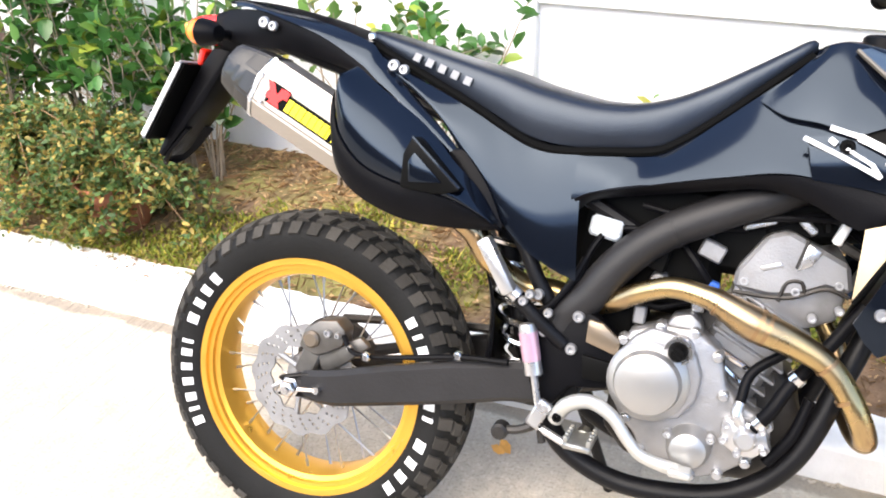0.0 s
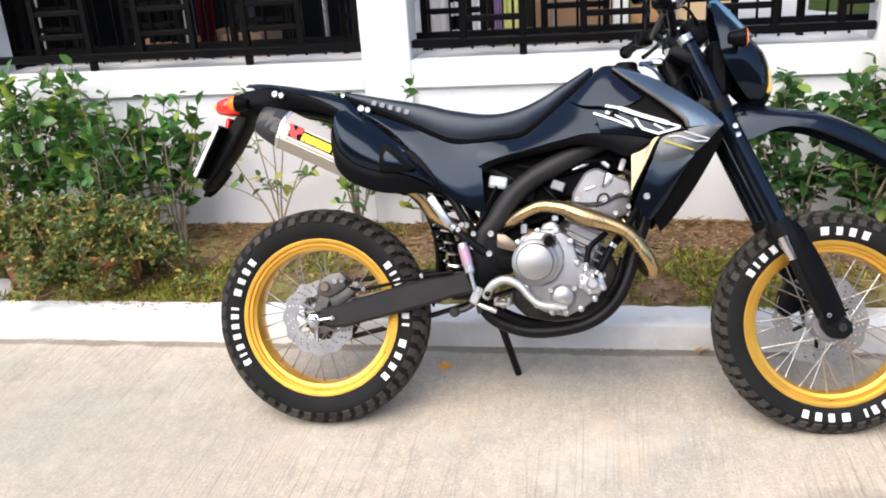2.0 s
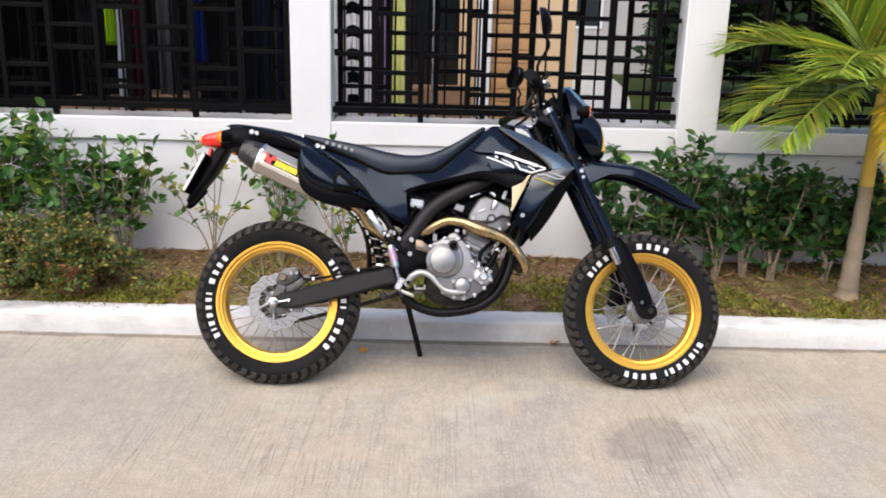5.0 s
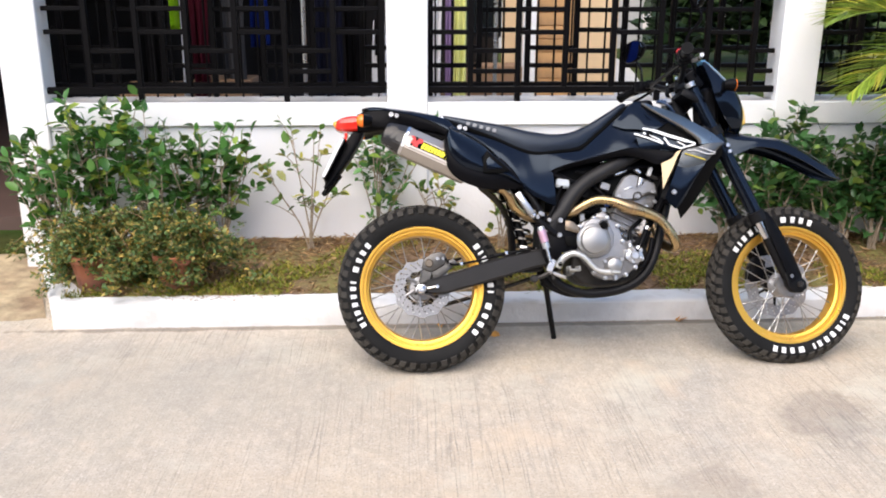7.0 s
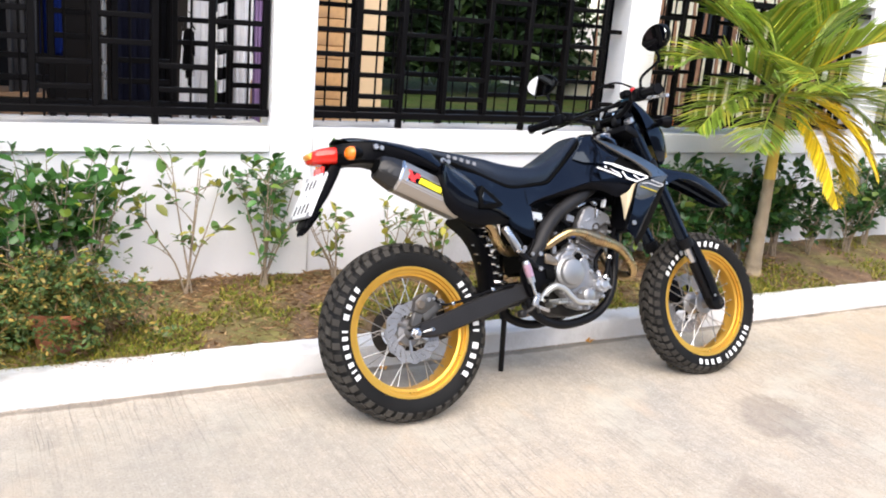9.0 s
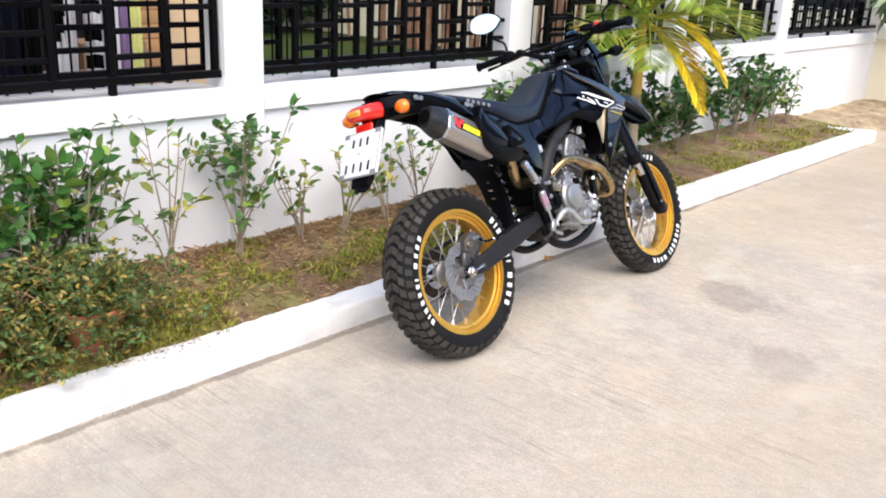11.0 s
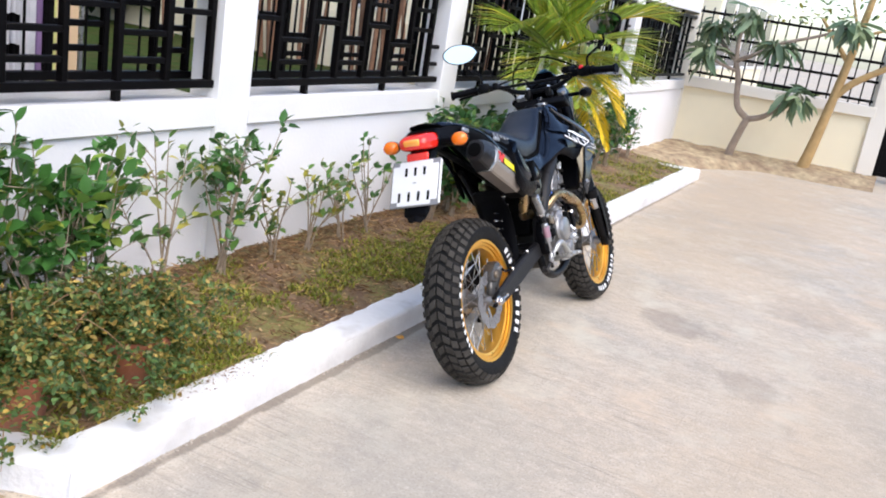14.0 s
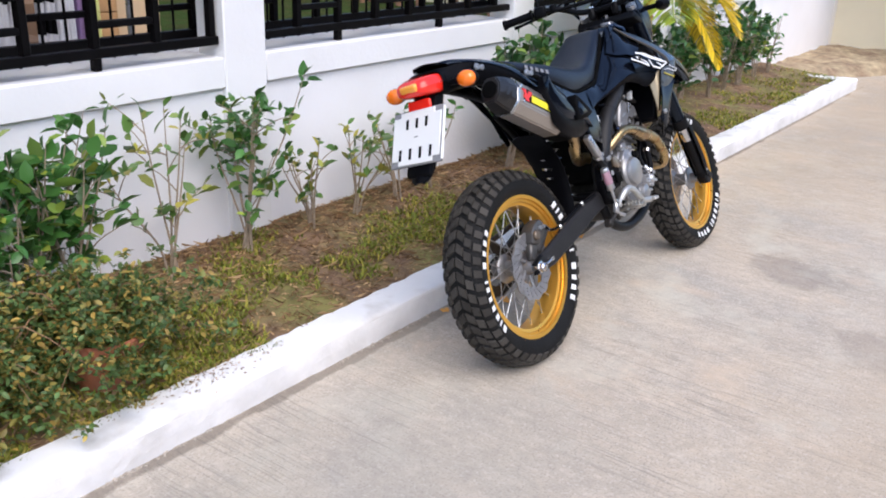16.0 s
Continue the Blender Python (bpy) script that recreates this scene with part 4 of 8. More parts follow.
lathe(bm, [(0.0155, -0.160), (0.021, -0.163), (0.023, -0.158), (0.023, -0.14)], (0.690, 0, 0.538), n=24)
part("filler_boss", bm, ALU_BRIGHT, engine)
bm = bmnew()
prism(bm, [(0.661, 0.560), (0.672, 0.585), (0.700, 0.594), (0.716, 0.580), (0.727, 0.540)], -0.132, -0.085, 0.006)
part("breather_block", bm, ALU, engine)
bm = bmnew()
lathe(bm, [(0, -0.172), (0.022, -0.172), (0.0275, -0.168), (0.030, -0.155), (0.034, -0.150), (0.0355, -0.132)], (0.727, 0, 0.388), n=36)
part("oil_filter_cover", bm, CLUTCH, engine, "small round oil filter cover")
for a in (35, 155, 275):
    bolt(engine, 0.727 + 0.037 * math.cos(radians(a)), -0.146, 0.388 + 0.037 * math.sin(radians(a)), 0.0075, ALU_BRIGHT, 0.012)
for x, z in ((0.600, 0.458), (0.604, 0.535), (0.658, 0.566), (0.709, 0.566), (0.748, 0.536), (0.765, 0.478), (0.834, 0.444), (0.836, 0.410), (0.812, 0.380), (0.775, 0.352), (0.735, 0.340), (0.697, 0.342), (0.655, 0.362), (0.625, 0.410)):
    bm = bmnew()
    lathe(bm, [(0, -0.1495), (0.0045, -0.1495), (0.0050, -0.146), (0.0072, -0.1455), (0.0078, -0.1415), (0.0092, -0.139), (0.0096, -0.12)], n=10)
    part("case_bolt", bm, ALU_BRIGHT, engine).matrix_basis = pose(x, 0, z)
# small water pump with its bolts and hoses
bm = bmnew()
prism(bm, [(0.771, 0.446), (0.790, 0.452), (0.831, 0.448), (0.842, 0.416), (0.822, 0.396), (0.798, 0.394), (0.770, 0.412)], -0.158, -0.13, 0.005)
lathe(bm, [(0, -0.168), (0.012, -0.168), (0.017, -0.163), (0.019, -0.150)], (0.806, 0, 0.424), n=20)
tube(bm, [(0.800, -0.150, 0.440), (0.788, -0.160, 0.458), (0.790, -0.150, 0.475)], 0.009, 10, 12)
pump = part("water_pump", bm, ALU_BRIGHT, engine, "small cast water pump")
for x, z in ((0.776, 0.440), (0.828, 0.442), (0.834, 0.412), (0.798, 0.400), (0.775, 0.416)):
    bolt(pump, x, -0.158, z, 0.0065, ALU_BRIGHT, 0.008)
for pts, r in (([(0.815, -0.150, 0.440), (0.835, -0.152, 0.475), (0.855, -0.140, 0.515), (0.885, -0.12, 0.555), (0.94, -0.09, 0.64)], 0.011), ([(0.79, -0.145, 0.475), (0.80, -0.13, 0.52), (0.845, -0.12, 0.56)], 0.008), ([(0.842, -0.12, 0.38), (0.872, -0.118, 0.43), (0.888, -0.11, 0.49)], 0.009)):
    bm = bmnew()
    tube(bm, pts, r, 10, 26)
    part("coolant_hose", bm, MATTE, engine)
for x, z in ((0.822, 0.452), (0.862, 0.527)):
    bm = bmnew()
    tube(bm, [(x - 0.003, -0.150 if x < 0.84 else -0.135, z - 0.005), (x + 0.004, -0.152 if x < 0.84 else -0.137, z + 0.005)], 0.0135, 12)
    part("hose_clamp", bm, STEEL, engine)
# cylinder with cooling ribs, tilted forward, and two bright stays beside it
bm = bmnew()
box(bm, Vector((0.782, 0, 0.545)), (0.112, 0.184, 0.15), 0.010, pose(0, 0, 0, 0, 25))
cylinder = part("cylinder", bm, ALU, engine, "cast cylinder with short ribs")
for k in range(7):
    c = Vector((0.725, 0, 0.478)) + Vector((0.42, 0, 0.907)) * (0.023 * k)
    bm = bmnew()
    box(bm, c + Vector((0.034, -0.004, 0.006)), (0.124, 0.200, 0.006), 0.002, pose(0, 0, 0, 0, 25))
    part("rib", bm, ALU, cylinder)
for a, b in (((0.730, 0.549), (0.800, 0.514)), ((0.737, 0.530), (0.792, 0.490))):
    bm = bmnew()
    tube(bm, [(a[0], -0.088, a[1]), (a[0] + 0.004, -0.108, a[1] - 0.002), (b[0] - 0.006, -0.108, b[1] + 0.004), (b[0], -0.09, b[1])], 0.0052, 8, 16)
    part("oil_pipe", bm, STEEL, engine, "thin bright oil pipe")
# cylinder head: lower block, gasket step, domed cover with pads, ribs and bolts
bm = bmnew()
prism(bm, [(0.748, 0.600), (0.752, 0.640), (0.80, 0.690), (0.90, 0.680), (0.912, 0.650), (0.905, 0.612), (0.868, 0.592), (0.80, 0.585)], -0.090, 0.09, 0.008, 2)
head = part("cylinder_head", bm, ALU, engine, "cast cylinder head")
bm = bmnew()
prism(bm, [(0.750, 0.640), (0.752, 0.668), (0.788, 0.727), (0.818, 0.738), (0.908, 0.700), (0.918, 0.658), (0.880, 0.662), (0.838, 0.640), (0.800, 0.636)], -0.104, 0.09, 0.006, 1)
part("head_cover", bm, ALU, engine, "cast cylinder head cover", smooth=False)
bm = bmnew()
prism(bm, [(0.846, 0.724), (0.868, 0.714), (0.856, 0.690), (0.836, 0.680)], -0.109, -0.100, 0.003)
part("head_pad", bm, ALU_BRIGHT, engine)
bm = bmnew()
prism(bm, [(0.784, 0.678), (0.812, 0.690), (0.818, 0.684), (0.790, 0.672)], -0.107, -0.100, 0.002)
part("head_pad", bm, ALU_BRIGHT, engine)
for pts in ([(0.818, 0.630), (0.826, 0.660), (0.846, 0.664), (0.854, 0.646)], [(0.752, 0.634), (0.80, 0.634), (0.838, 0.640), (0.880, 0.660), (0.914, 0.652)], [(0.846, 0.728), (0.836, 0.684)]):
    bm = bmnew()
    tube(bm, [(x, -0.1035, z) for x, z in pts], 0.0034, 6)
    part("head_groove", bm, GREASE, engine)
for x, z in ((0.766, 0.652), (0.898, 0.668), (0.80, 0.612), (0.87, 0.612), (0.905, 0.63), (0.768, 0.622), (0.840, 0.648)):
    bolt(engine, x, -0.096, z, 0.0075, ALU_BRIGHT, 0.010)
# spark plug lead, injector and other small fittings over the head
for x, y, z, s, turn, material in ((0.842, -0.095, 0.748, (0.030, 0.018, 0.013), 40, ALU_BRIGHT), (0.888, -0.10, 0.744, (0.014, 0.02, 0.034), 20, WHITE_INK), (0.868, -0.085, 0.755, (0.012, 0.02, 0.030), -10, INK), (0.905, -0.10, 0.722, (0.034, 0.018, 0.014), 25, GREASE),
                                   (0.713, -0.098, 0.690, (0.038, 0.020, 0.028), 20, ALU), (0.775, -0.10, 0.742, (0.05, 0.014, 0.010), -22, ALU_BRIGHT), (0.722, -0.10, 0.628, (0.016, 0.02, 0.030), 15, BLUE), (0.705, -0.10, 0.60, (0.02, 0.02, 0.018), 0, ALU_BRIGHT), (0.612, -0.112, 0.600, (0.014, 0.02, 0.022), 0, ALU_BRIGHT),
                                   (0.635, -0.10, 0.665, (0.03, 0.02, 0.04), 10, INK), (0.655, -0.105, 0.615, (0.045, 0.01, 0.006), -18, ALU_BRIGHT), (0.62, -0.105, 0.572, (0.02, 0.02, 0.03), 0, ALU)):
    bm = bmnew()
    box(bm, (x, y, z), s, 0.003, pose(0, 0, 0, 0, turn))
    part("fitting", bm, material, engine)
bm = bmnew()
lathe(bm, [(0, -0.104), (0.012, -0.104), (0.014, -0.10), (0.015, -0.07)], (0.640, 0, 0.628), n=16)
part("throttle_pulley", bm, ALU, engine)

# dark mass behind: airbox, throttle body, battery tray
bm = bmnew()
box(bm, (0.61, 0.0, 0.68), (0.24, 0.15, 0.22), 0.02)
airbox = part("airbox", bm, INK, bike)
for c, d, turn in (((0.74, 0.0, 0.70), (0.18, 0.14, 0.10), 0), ((0.87, 0.0, 0.76), (0.20, 0.15, 0.08), -12), ((0.56, 0.0, 0.54), (0.12, 0.16, 0.12), 0)):
    bm = bmnew()
    box(bm, c, d, 0.015, pose(0, 0, 0, 0, turn))
    part("intake_box", bm, INK, airbox)
bm = bmnew()
box(bm, (0.549, -0.108, 0.701), (0.052, 0.02, 0.034), 0.005, pose(0, 0, 0, 0, 8))
box(bm, (0.549, -0.119, 0.695), (0.048, 0.003, 0.006), 0.001, pose(0, 0, 0, 0, 8))
part("reservoir", bm, mat("frosted_reservoir", (0.50, 0.54, 0.58), 0.35, spec=0.6), bike, "frosted fluid reservoir box")
for pts, r in (([(0.545, -0.115, 0.69), (0.530, -0.122, 0.66), (0.520, -0.125, 0.62), (0.50, -0.13, 0.585), (0.47, -0.14, 0.55)], 0.0055), ([(0.575, -0.115, 0.705), (0.66, -0.10, 0.715), (0.76, -0.09, 0.73)], 0.005), ([(0.44, -0.135, 0.54), (0.48, -0.142, 0.565), (0.51, -0.138, 0.61), (0.525, -0.125, 0.65)], 0.0055),
               ([(0.60, -0.11, 0.745), (0.70, -0.115, 0.735), (0.80, -0.11, 0.755), (0.90, -0.10, 0.765)], 0.005), ([(0.78, -0.08, 0.735), (0.86, -0.09, 0.765), (0.93, -0.08, 0.73)], 0.005), ([(0.66, -0.09, 0.70), (0.70, -0.105, 0.66), (0.735, -0.09, 0.61)], 0.007), ([(0.60, -0.10, 0.61), (0.64, -0.11, 0.59), (0.69, -0.105, 0.605)], 0.005)):
    bm = bmnew()
    tube(bm, pts, r, 8, 26)
    part("hose", bm, MATTE, bike, "thin black hose")

# exhaust: header, chamber, mid pipe
bm = bmnew()
tube(bm, [(0.88, -0.01, 0.61), (0.915, -0.02, 0.56), (0.940, -0.05, 0.48), (0.958, -0.105, 0.452), (0.967, -0.145, 0.456), (0.950, -0.163, 0.494), (0.918, -0.163, 0.541),
          (0.888, -0.162, 0.567), (0.842, -0.160, 0.586), (0.791, -0.160, 0.601), (0.750, -0.160, 0.618), (0.718, -0.158, 0.629), (0.667, -0.152, 0.633), (0.618, -0.140, 0.613), (0.583, -0.125, 0.590), (0.54, -0.09, 0.567)],
     [0.017, 0.017, 0.0175, 0.0175, 0.0175, 0.0175, 0.0178, 0.0185, 0.0225, 0.0265, 0.0225, 0.0175, 0.0165, 0.0165, 0.0165, 0.0165], 18, 100)
exhaust = part("exhaust_header", bm, PIPE, bike, "heat-tinted golden steel exhaust header")
WELD = mat("weld_bead", (0.36, 0.23, 0.12), 0.35, metal=0.9)
for c, d, r in (((0.897, -0.1625, 0.560), (0.045, 0, -0.038), 0.0195), ((0.932, -0.163, 0.518), (0.03, 0, -0.045), 0.0188), ((0.808, -0.160, 0.596), (0.05, 0, -0.016), 0.0262), ((0.795, -0.160, 0.6005), (0.05, 0, -0.016), 0.0272), ((0.735, -0.159, 0.6235), (0.03, 0, -0.011), 0.0205)):
    bm = bmnew()
    v = Vector(d).normalized() * 0.003
    tube(bm, [Vector(c) - v, Vector(c) + v], r, 18)
    part("weld_band", bm, WELD, exhaust)
bm = bmnew()
tube(bm, [(0.54, -0.09, 0.567), (0.47, -0.082, 0.578), (0.42, -0.085, 0.580), (0.365, -0.11, 0.618), (0.335, -0.13, 0.665), (0.27, -0.145, 0.71), (0.20, -0.15, 0.745)], 0.020, 16, 46)
part("exhaust_mid_pipe", bm, PIPE, bike, "golden steel exhaust mid pipe")


# muffler: hexagonal sleeve between end cap and glossy heat cover
def muffler_section(c, height, width, ax):
    """Eight-cornered section round c; ax runs along the muffler."""
    ax = Vector(ax).normalized()
    up = Vector((-ax.z, 0, ax.x))
    out = []
    for u, v in ((-0.5, -0.20), (-0.5, 0.20), (-0.28, 0.5), (0.28, 0.5), (0.5, 0.20), (0.5, -0.20), (0.28, -0.5), (-0.28, -0.5)):
        out.append(Vector(c) + up * (v * height) + Vector((0, u * width, 0)))
    return out


MA = Vector((0.908, 0, -0.418))
M0, M1 = Vector((-0.120, -0.152, 0.890)), Vector((0.205, -0.150, 0.741))


def muffler_piece(name, f0, f1, grow, material, parent, label, steps=2, capped=True, taper=0.0):
    bm = bmnew()
    rows = []
    for k in range(steps + 1):
        f = f0 + (f1 - f0) * k / steps
        g = grow - taper * (1 - k / steps) ** 1.5
        rows.append(muffler_section(M0 + (M1 - M0) * f, 0.108 + g, 0.100 + g, MA))
    vs = grid(bm, rows, closed=True)
    if capped:
        bm.faces.new(vs[0])
        bm.faces.new(vs[-1])
    bmesh.ops.bevel(bm, geom=[e for e in bm.edges], offset=0.004, segments=2, affect="EDGES")
    return part(name, bm, material, parent, label, angle=30)


muffler = muffler_piece("muffler", 0.225, 0.95, 0.0, ALU_SLEEVE, bike, "brushed metal muffler sleeve", 3)
muffler_piece("end_cap", 0.0, 0.215, -0.002, CARBON, muffler, "dark grey muffler end cap", 4, taper=0.030)
muffler_piece("sleeve_band", 0.205, 0.245, 0.003, STEEL, muffler, "bright clamp band", 1)
bm = bmnew()
c = M0 - MA * 0.004
tube(bm, [c, c + MA * 0.05], 0.026, 20)
part("outlet", bm, INK, muffler, "black exhaust outlet")
for k in (0, 1):
    p = M0 + MA * (0.095 + 0.0 * k) + Vector((0, -0.0515, 0.030 - 0.046 * k))
    bm = bmnew()
    tube(bm, [p, p + Vector((0, -0.004, 0))], 0.004, 8)
    part("rivet", bm, STEEL, muffler)


def on_sleeve(name, u0, u1, v0, v1, lift, material, slant=0.0):
    """A flat patch on the muffler's outer face: u along it, v across, in metres from the muffler's rear end on its axis."""
    ax = MA.normalized()
    up = Vector((-ax.z, 0, ax.x))
    bm = bmnew()
    rows = []
    for y in (0.004, 0.0):
        rows.append([M0 + ax * (u + slant * v) + up * v + Vector((0, -0.0502 + 0.002 * (u / 0.36) - lift + y, 0)) for u, v in ((u0, v0), (u1, v0), (u1, v1), (u0, v1))])
    vs = grid(bm, rows, closed=True)
    bm.faces.new(vs[1])
    return part(name, bm, material, muffler, smooth=False)


# sticker: red mark and yellow bars on black, high on the outer face
on_sleeve("sticker_back", 0.118, 0.262, -0.009, 0.021, 0.0012, INK)
on_sleeve("sticker_back", 0.106, 0.142, -0.010, 0.0265, 0.0010, INK)
for sl in (0.55, -0.75):
    on_sleeve("sticker_mark", 0.116, 0.130, -0.008, 0.025, 0.0020, RED_INK, sl)
on_sleeve("sticker_mark", 0.104, 0.120, -0.002, 0.008, 0.0020, RED_INK)
on_sleeve("sticker_mark", 0.126, 0.144, 0.010, 0.024, 0.0020, RED_INK)
for k in range(9):
    on_sleeve("sticker_bar", 0.146 + 0.0123 * k, 0.146 + 0.0123 * k + (0.0105 if k != 7 else 0.0045), -0.0055, 0.0165, 0.0024, YELLOW_INK, 0.1)
# glossy cover over the front of the muffler: bulging shell, darker underside, triangular vent
CREASE = [(0.114, -0.196, 0.892), (0.104, -0.204, 0.860), (0.107, -0.208, 0.825), (0.124, -0.212, 0.790), (0.164, -0.212, 0.754), (0.224, -0.206, 0.733), (0.300, -0.198, 0.722), (0.384, -0.166, 0.690)]
bm = bmnew()
panel(bm, [(0.118, -0.186, 0.898), (0.128, -0.182, 0.908), (0.152, -0.178, 0.892), (0.179, -0.176, 0.874), (0.252, -0.172, 0.828), (0.303, -0.168, 0.778), (0.351, -0.162, 0.736), (0.386, -0.158, 0.692)], CREASE, 0.026, 40, 20)
cover = part("muffler_cover", bm, GLOSS, bike, "glossy black muffler heat cover", angle=70)
bm = bmnew()
panel(bm, CREASE, [(0.112, -0.180, 0.885), (0.100, -0.190, 0.840), (0.104, -0.196, 0.782), (0.120, -0.198, 0.738), (0.160, -0.197, 0.704), (0.236, -0.190, 0.678), (0.316, -0.176, 0.675), (0.390, -0.152, 0.680)], 0.006, 40, 8)
part("cover_underside", bm, MATTE, cover, "dark underside of the cover", angle=60)
bm = bmnew()
prism(bm, [(0.250, 0.812), (0.262, 0.806), (0.336, 0.738), (0.300, 0.728), (0.236, 0.730), (0.236, 0.784)], -0.2235, -0.190, 0.004)
part("cover_vent", bm, INK, cover, "black triangular vent")
bm = bmnew()
prism(bm, [(0.256, 0.790), (0.308, 0.746), (0.250, 0.740), (0.246, 0.772)], -0.2265, -0.205, 0.004)
part("vent_lip", bm, GLOSS, cover)
bm = bmnew()
tube(bm, [(0.250, -0.2225, 0.811), (0.290, -0.2235, 0.778), (0.334, -0.2215, 0.742)], 0.0026, 6)
part("vent_edge", bm, GLOSS, cover)
bm = bmnew()
box(bm, (0.20, -0.12, 0.73), (0.24, 0.09, 0.05), 0.015, pose(0, 0, 0, 0, 22))
part("muffler_stay", bm, INK, bike)

# seat
bm = bmnew()
secs = []
for x, top, low, w in ((0.092, 0.972, 0.958, 0.055), (0.115, 0.970, 0.950, 0.078), (0.216, 0.951, 0.910, 0.096), (0.337, 0.928, 0.860, 0.115), (0.400, 0.912, 0.832, 0.121), (0.455, 0.902, 0.822, 0.122), (0.511, 0.895, 0.824, 0.120), (0.566, 0.898, 0.831, 0.115),
                       (0.618, 0.913, 0.842, 0.108), (0.668, 0.937, 0.876, 0.098), (0.715, 0.965, 0.916, 0.090), (0.763, 0.995, 0.959, 0.080), (0.800, 1.018, 0.992, 0.070), (0.812, 1.016, 1.004, 0.062)):
    d = top - low
    half = [(x, -w * 0.97, low), (x, -w, low + d * 0.35), (x, -w * 0.97, low + d * 0.72), (x, -w * 0.84, top - d * 0.06), (x, -w * 0.45, top + 0.001), (x, 0, top + 0.002)]
    secs.append(half + [(p[0], -p[1], p[2]) for p in half[::-1][1:]])
loft(bm, secs, 64, 30)
seat = part("seat", bm, SEAT_VINYL, bike, "long black vinyl seat", angle=60)
bm = bmnew()
for sg in (-1, 1):
    tube(bm, [(0.100, sg * 0.074, 0.951), (0.190, sg * 0.094, 0.914), (0.305, sg * 0.111, 0.867), (0.365, sg * 0.119, 0.838), (0.423, sg * 0.123, 0.816), (0.470, sg * 0.123, 0.813), (0.531, sg * 0.120, 0.820), (0.604, sg * 0.111, 0.829), (0.640, sg * 0.104, 0.848), (0.679, sg * 0.097, 0.879), (0.725, sg * 0.088, 0.919), (0.769, sg * 0.080, 0.959), (0.809, sg * 0.068, 0.994)], 0.0075, 8, 60)
part("seat_edge", bm, GAP, seat, "black seat edging")
# silver bars where the maker's name stands on the seat side
NAME_INK = mat("dull_silver_print", (0.20, 0.20, 0.21), 0.5)
for k in range(5):
    x = 0.196 + 0.0243 * k
    z = 0.933 - 0.30 * (x - 0.196)
    bm = bmnew()
    box(bm, (x, -0.0975 - 0.155 * (x - 0.196), z), (0.0135, 0.003, 0.0140), 0.0005, pose(0, 0, 0, -14, 16, -8))
    part("name_bar", bm, NAME_INK, seat, smooth=False)


def both(name, top, bottom, material, label="", bulge=0.01, nu=20, nv=8, angle=60):
    """A body panel and its mirror image on the other side."""
    out = []
    for flip in (False, True):
        bm = panel(bmnew(), top, bottom, bulge, nu, nv)
        if flip:
            mirror_y(bm)
        out.append(part(name, bm, material, bike, label, angle=angle))
    return out


# side panels under the seat, front arm to the tank
both("rear_side_panel", [(0.100, -0.080, 0.945), (0.190, -0.100, 0.906), (0.305, -0.118, 0.860), (0.365, -0.125, 0.832), (0.423, -0.128, 0.810), (0.50, -0.128, 0.810)],
     [(0.140, -0.096, 0.912), (0.262, -0.128, 0.836), (0.335, -0.145, 0.745), (0.416, -0.150, 0.663), (0.475, -0.148, 0.629), (0.517, -0.142, 0.614)], GLOSS, "glossy black side panel", 0.011, 34, 14)
both("front_side_panel", [(0.493, -0.1285, 0.809), (0.540, -0.127, 0.814), (0.604, -0.118, 0.822), (0.645, -0.110, 0.846), (0.690, -0.103, 0.882), (0.735, -0.098, 0.922), (0.815, -0.090, 0.992)],
     [(0.493, -0.145, 0.742), (0.530, -0.147, 0.758), (0.570, -0.150, 0.770), (0.640, -0.156, 0.790), (0.72, -0.161, 0.810), (0.80, -0.170, 0.826), (0.905, -0.178, 0.818)], GLOSS, "glossy black body panel", 0.004, 38, 14)
# matte edge below the arm, turning in towards the frame
both("panel_underside", [(0.498, -0.146, 0.744), (0.525, -0.148, 0.757), (0.596, -0.154, 0.777), (0.695, -0.159, 0.802), (0.765, -0.167, 0.818), (0.82, -0.171, 0.824), (0.91, -0.178, 0.816), (0.965, -0.184, 0.806)],
     [(0.505, -0.128, 0.726), (0.530, -0.126, 0.745), (0.600, -0.130, 0.762), (0.700, -0.142, 0.784), (0.775, -0.152, 0.798), (0.84, -0.162, 0.786), (0.902, -0.174, 0.762), (0.958, -0.184, 0.792)], MATTE, "matte black panel edge", 0.003, 34, 6)
# tail blade: shiny strip from the tail's tip to the strut, dark side below it
both("tail_blade", [(-0.195, -0.048, 1.004), (-0.155, -0.062, 1.004), (-0.076, -0.080, 0.993), (0.027, -0.094, 0.974), (0.110, -0.102, 0.950), (0.135, -0.106, 0.929), (0.194, -0.114, 0.879), (0.258, -0.130, 0.829), (0.300, -0.142, 0.795)],
     [(-0.175, -0.066, 0.990), (-0.140, -0.082, 0.990), (-0.077, -0.106, 0.980), (0.026, -0.118, 0.951), (0.103, -0.124, 0.914), (0.140, -0.128, 0.888), (0.179, -0.132, 0.863), (0.247, -0.142, 0.812), (0.290, -0.150, 0.784)], GLOSS, "glossy black tail panel", 0.004, 44, 6)
both("tail_side", [(-0.205, -0.060, 0.982), (-0.140, -0.078, 0.988), (-0.077, -0.102, 0.979), (0.026, -0.114, 0.950), (0.103, -0.120, 0.912), (0.140, -0.124, 0.886)],
     [(-0.205, -0.070, 0.935), (-0.135, -0.084, 0.924), (-0.045, -0.094, 0.922), (0.020, -0.102, 0.912), (0.075, -0.108, 0.900), (0.128, -0.114, 0.876)], MATTE, "matte black tail side", 0.004, 30, 6)
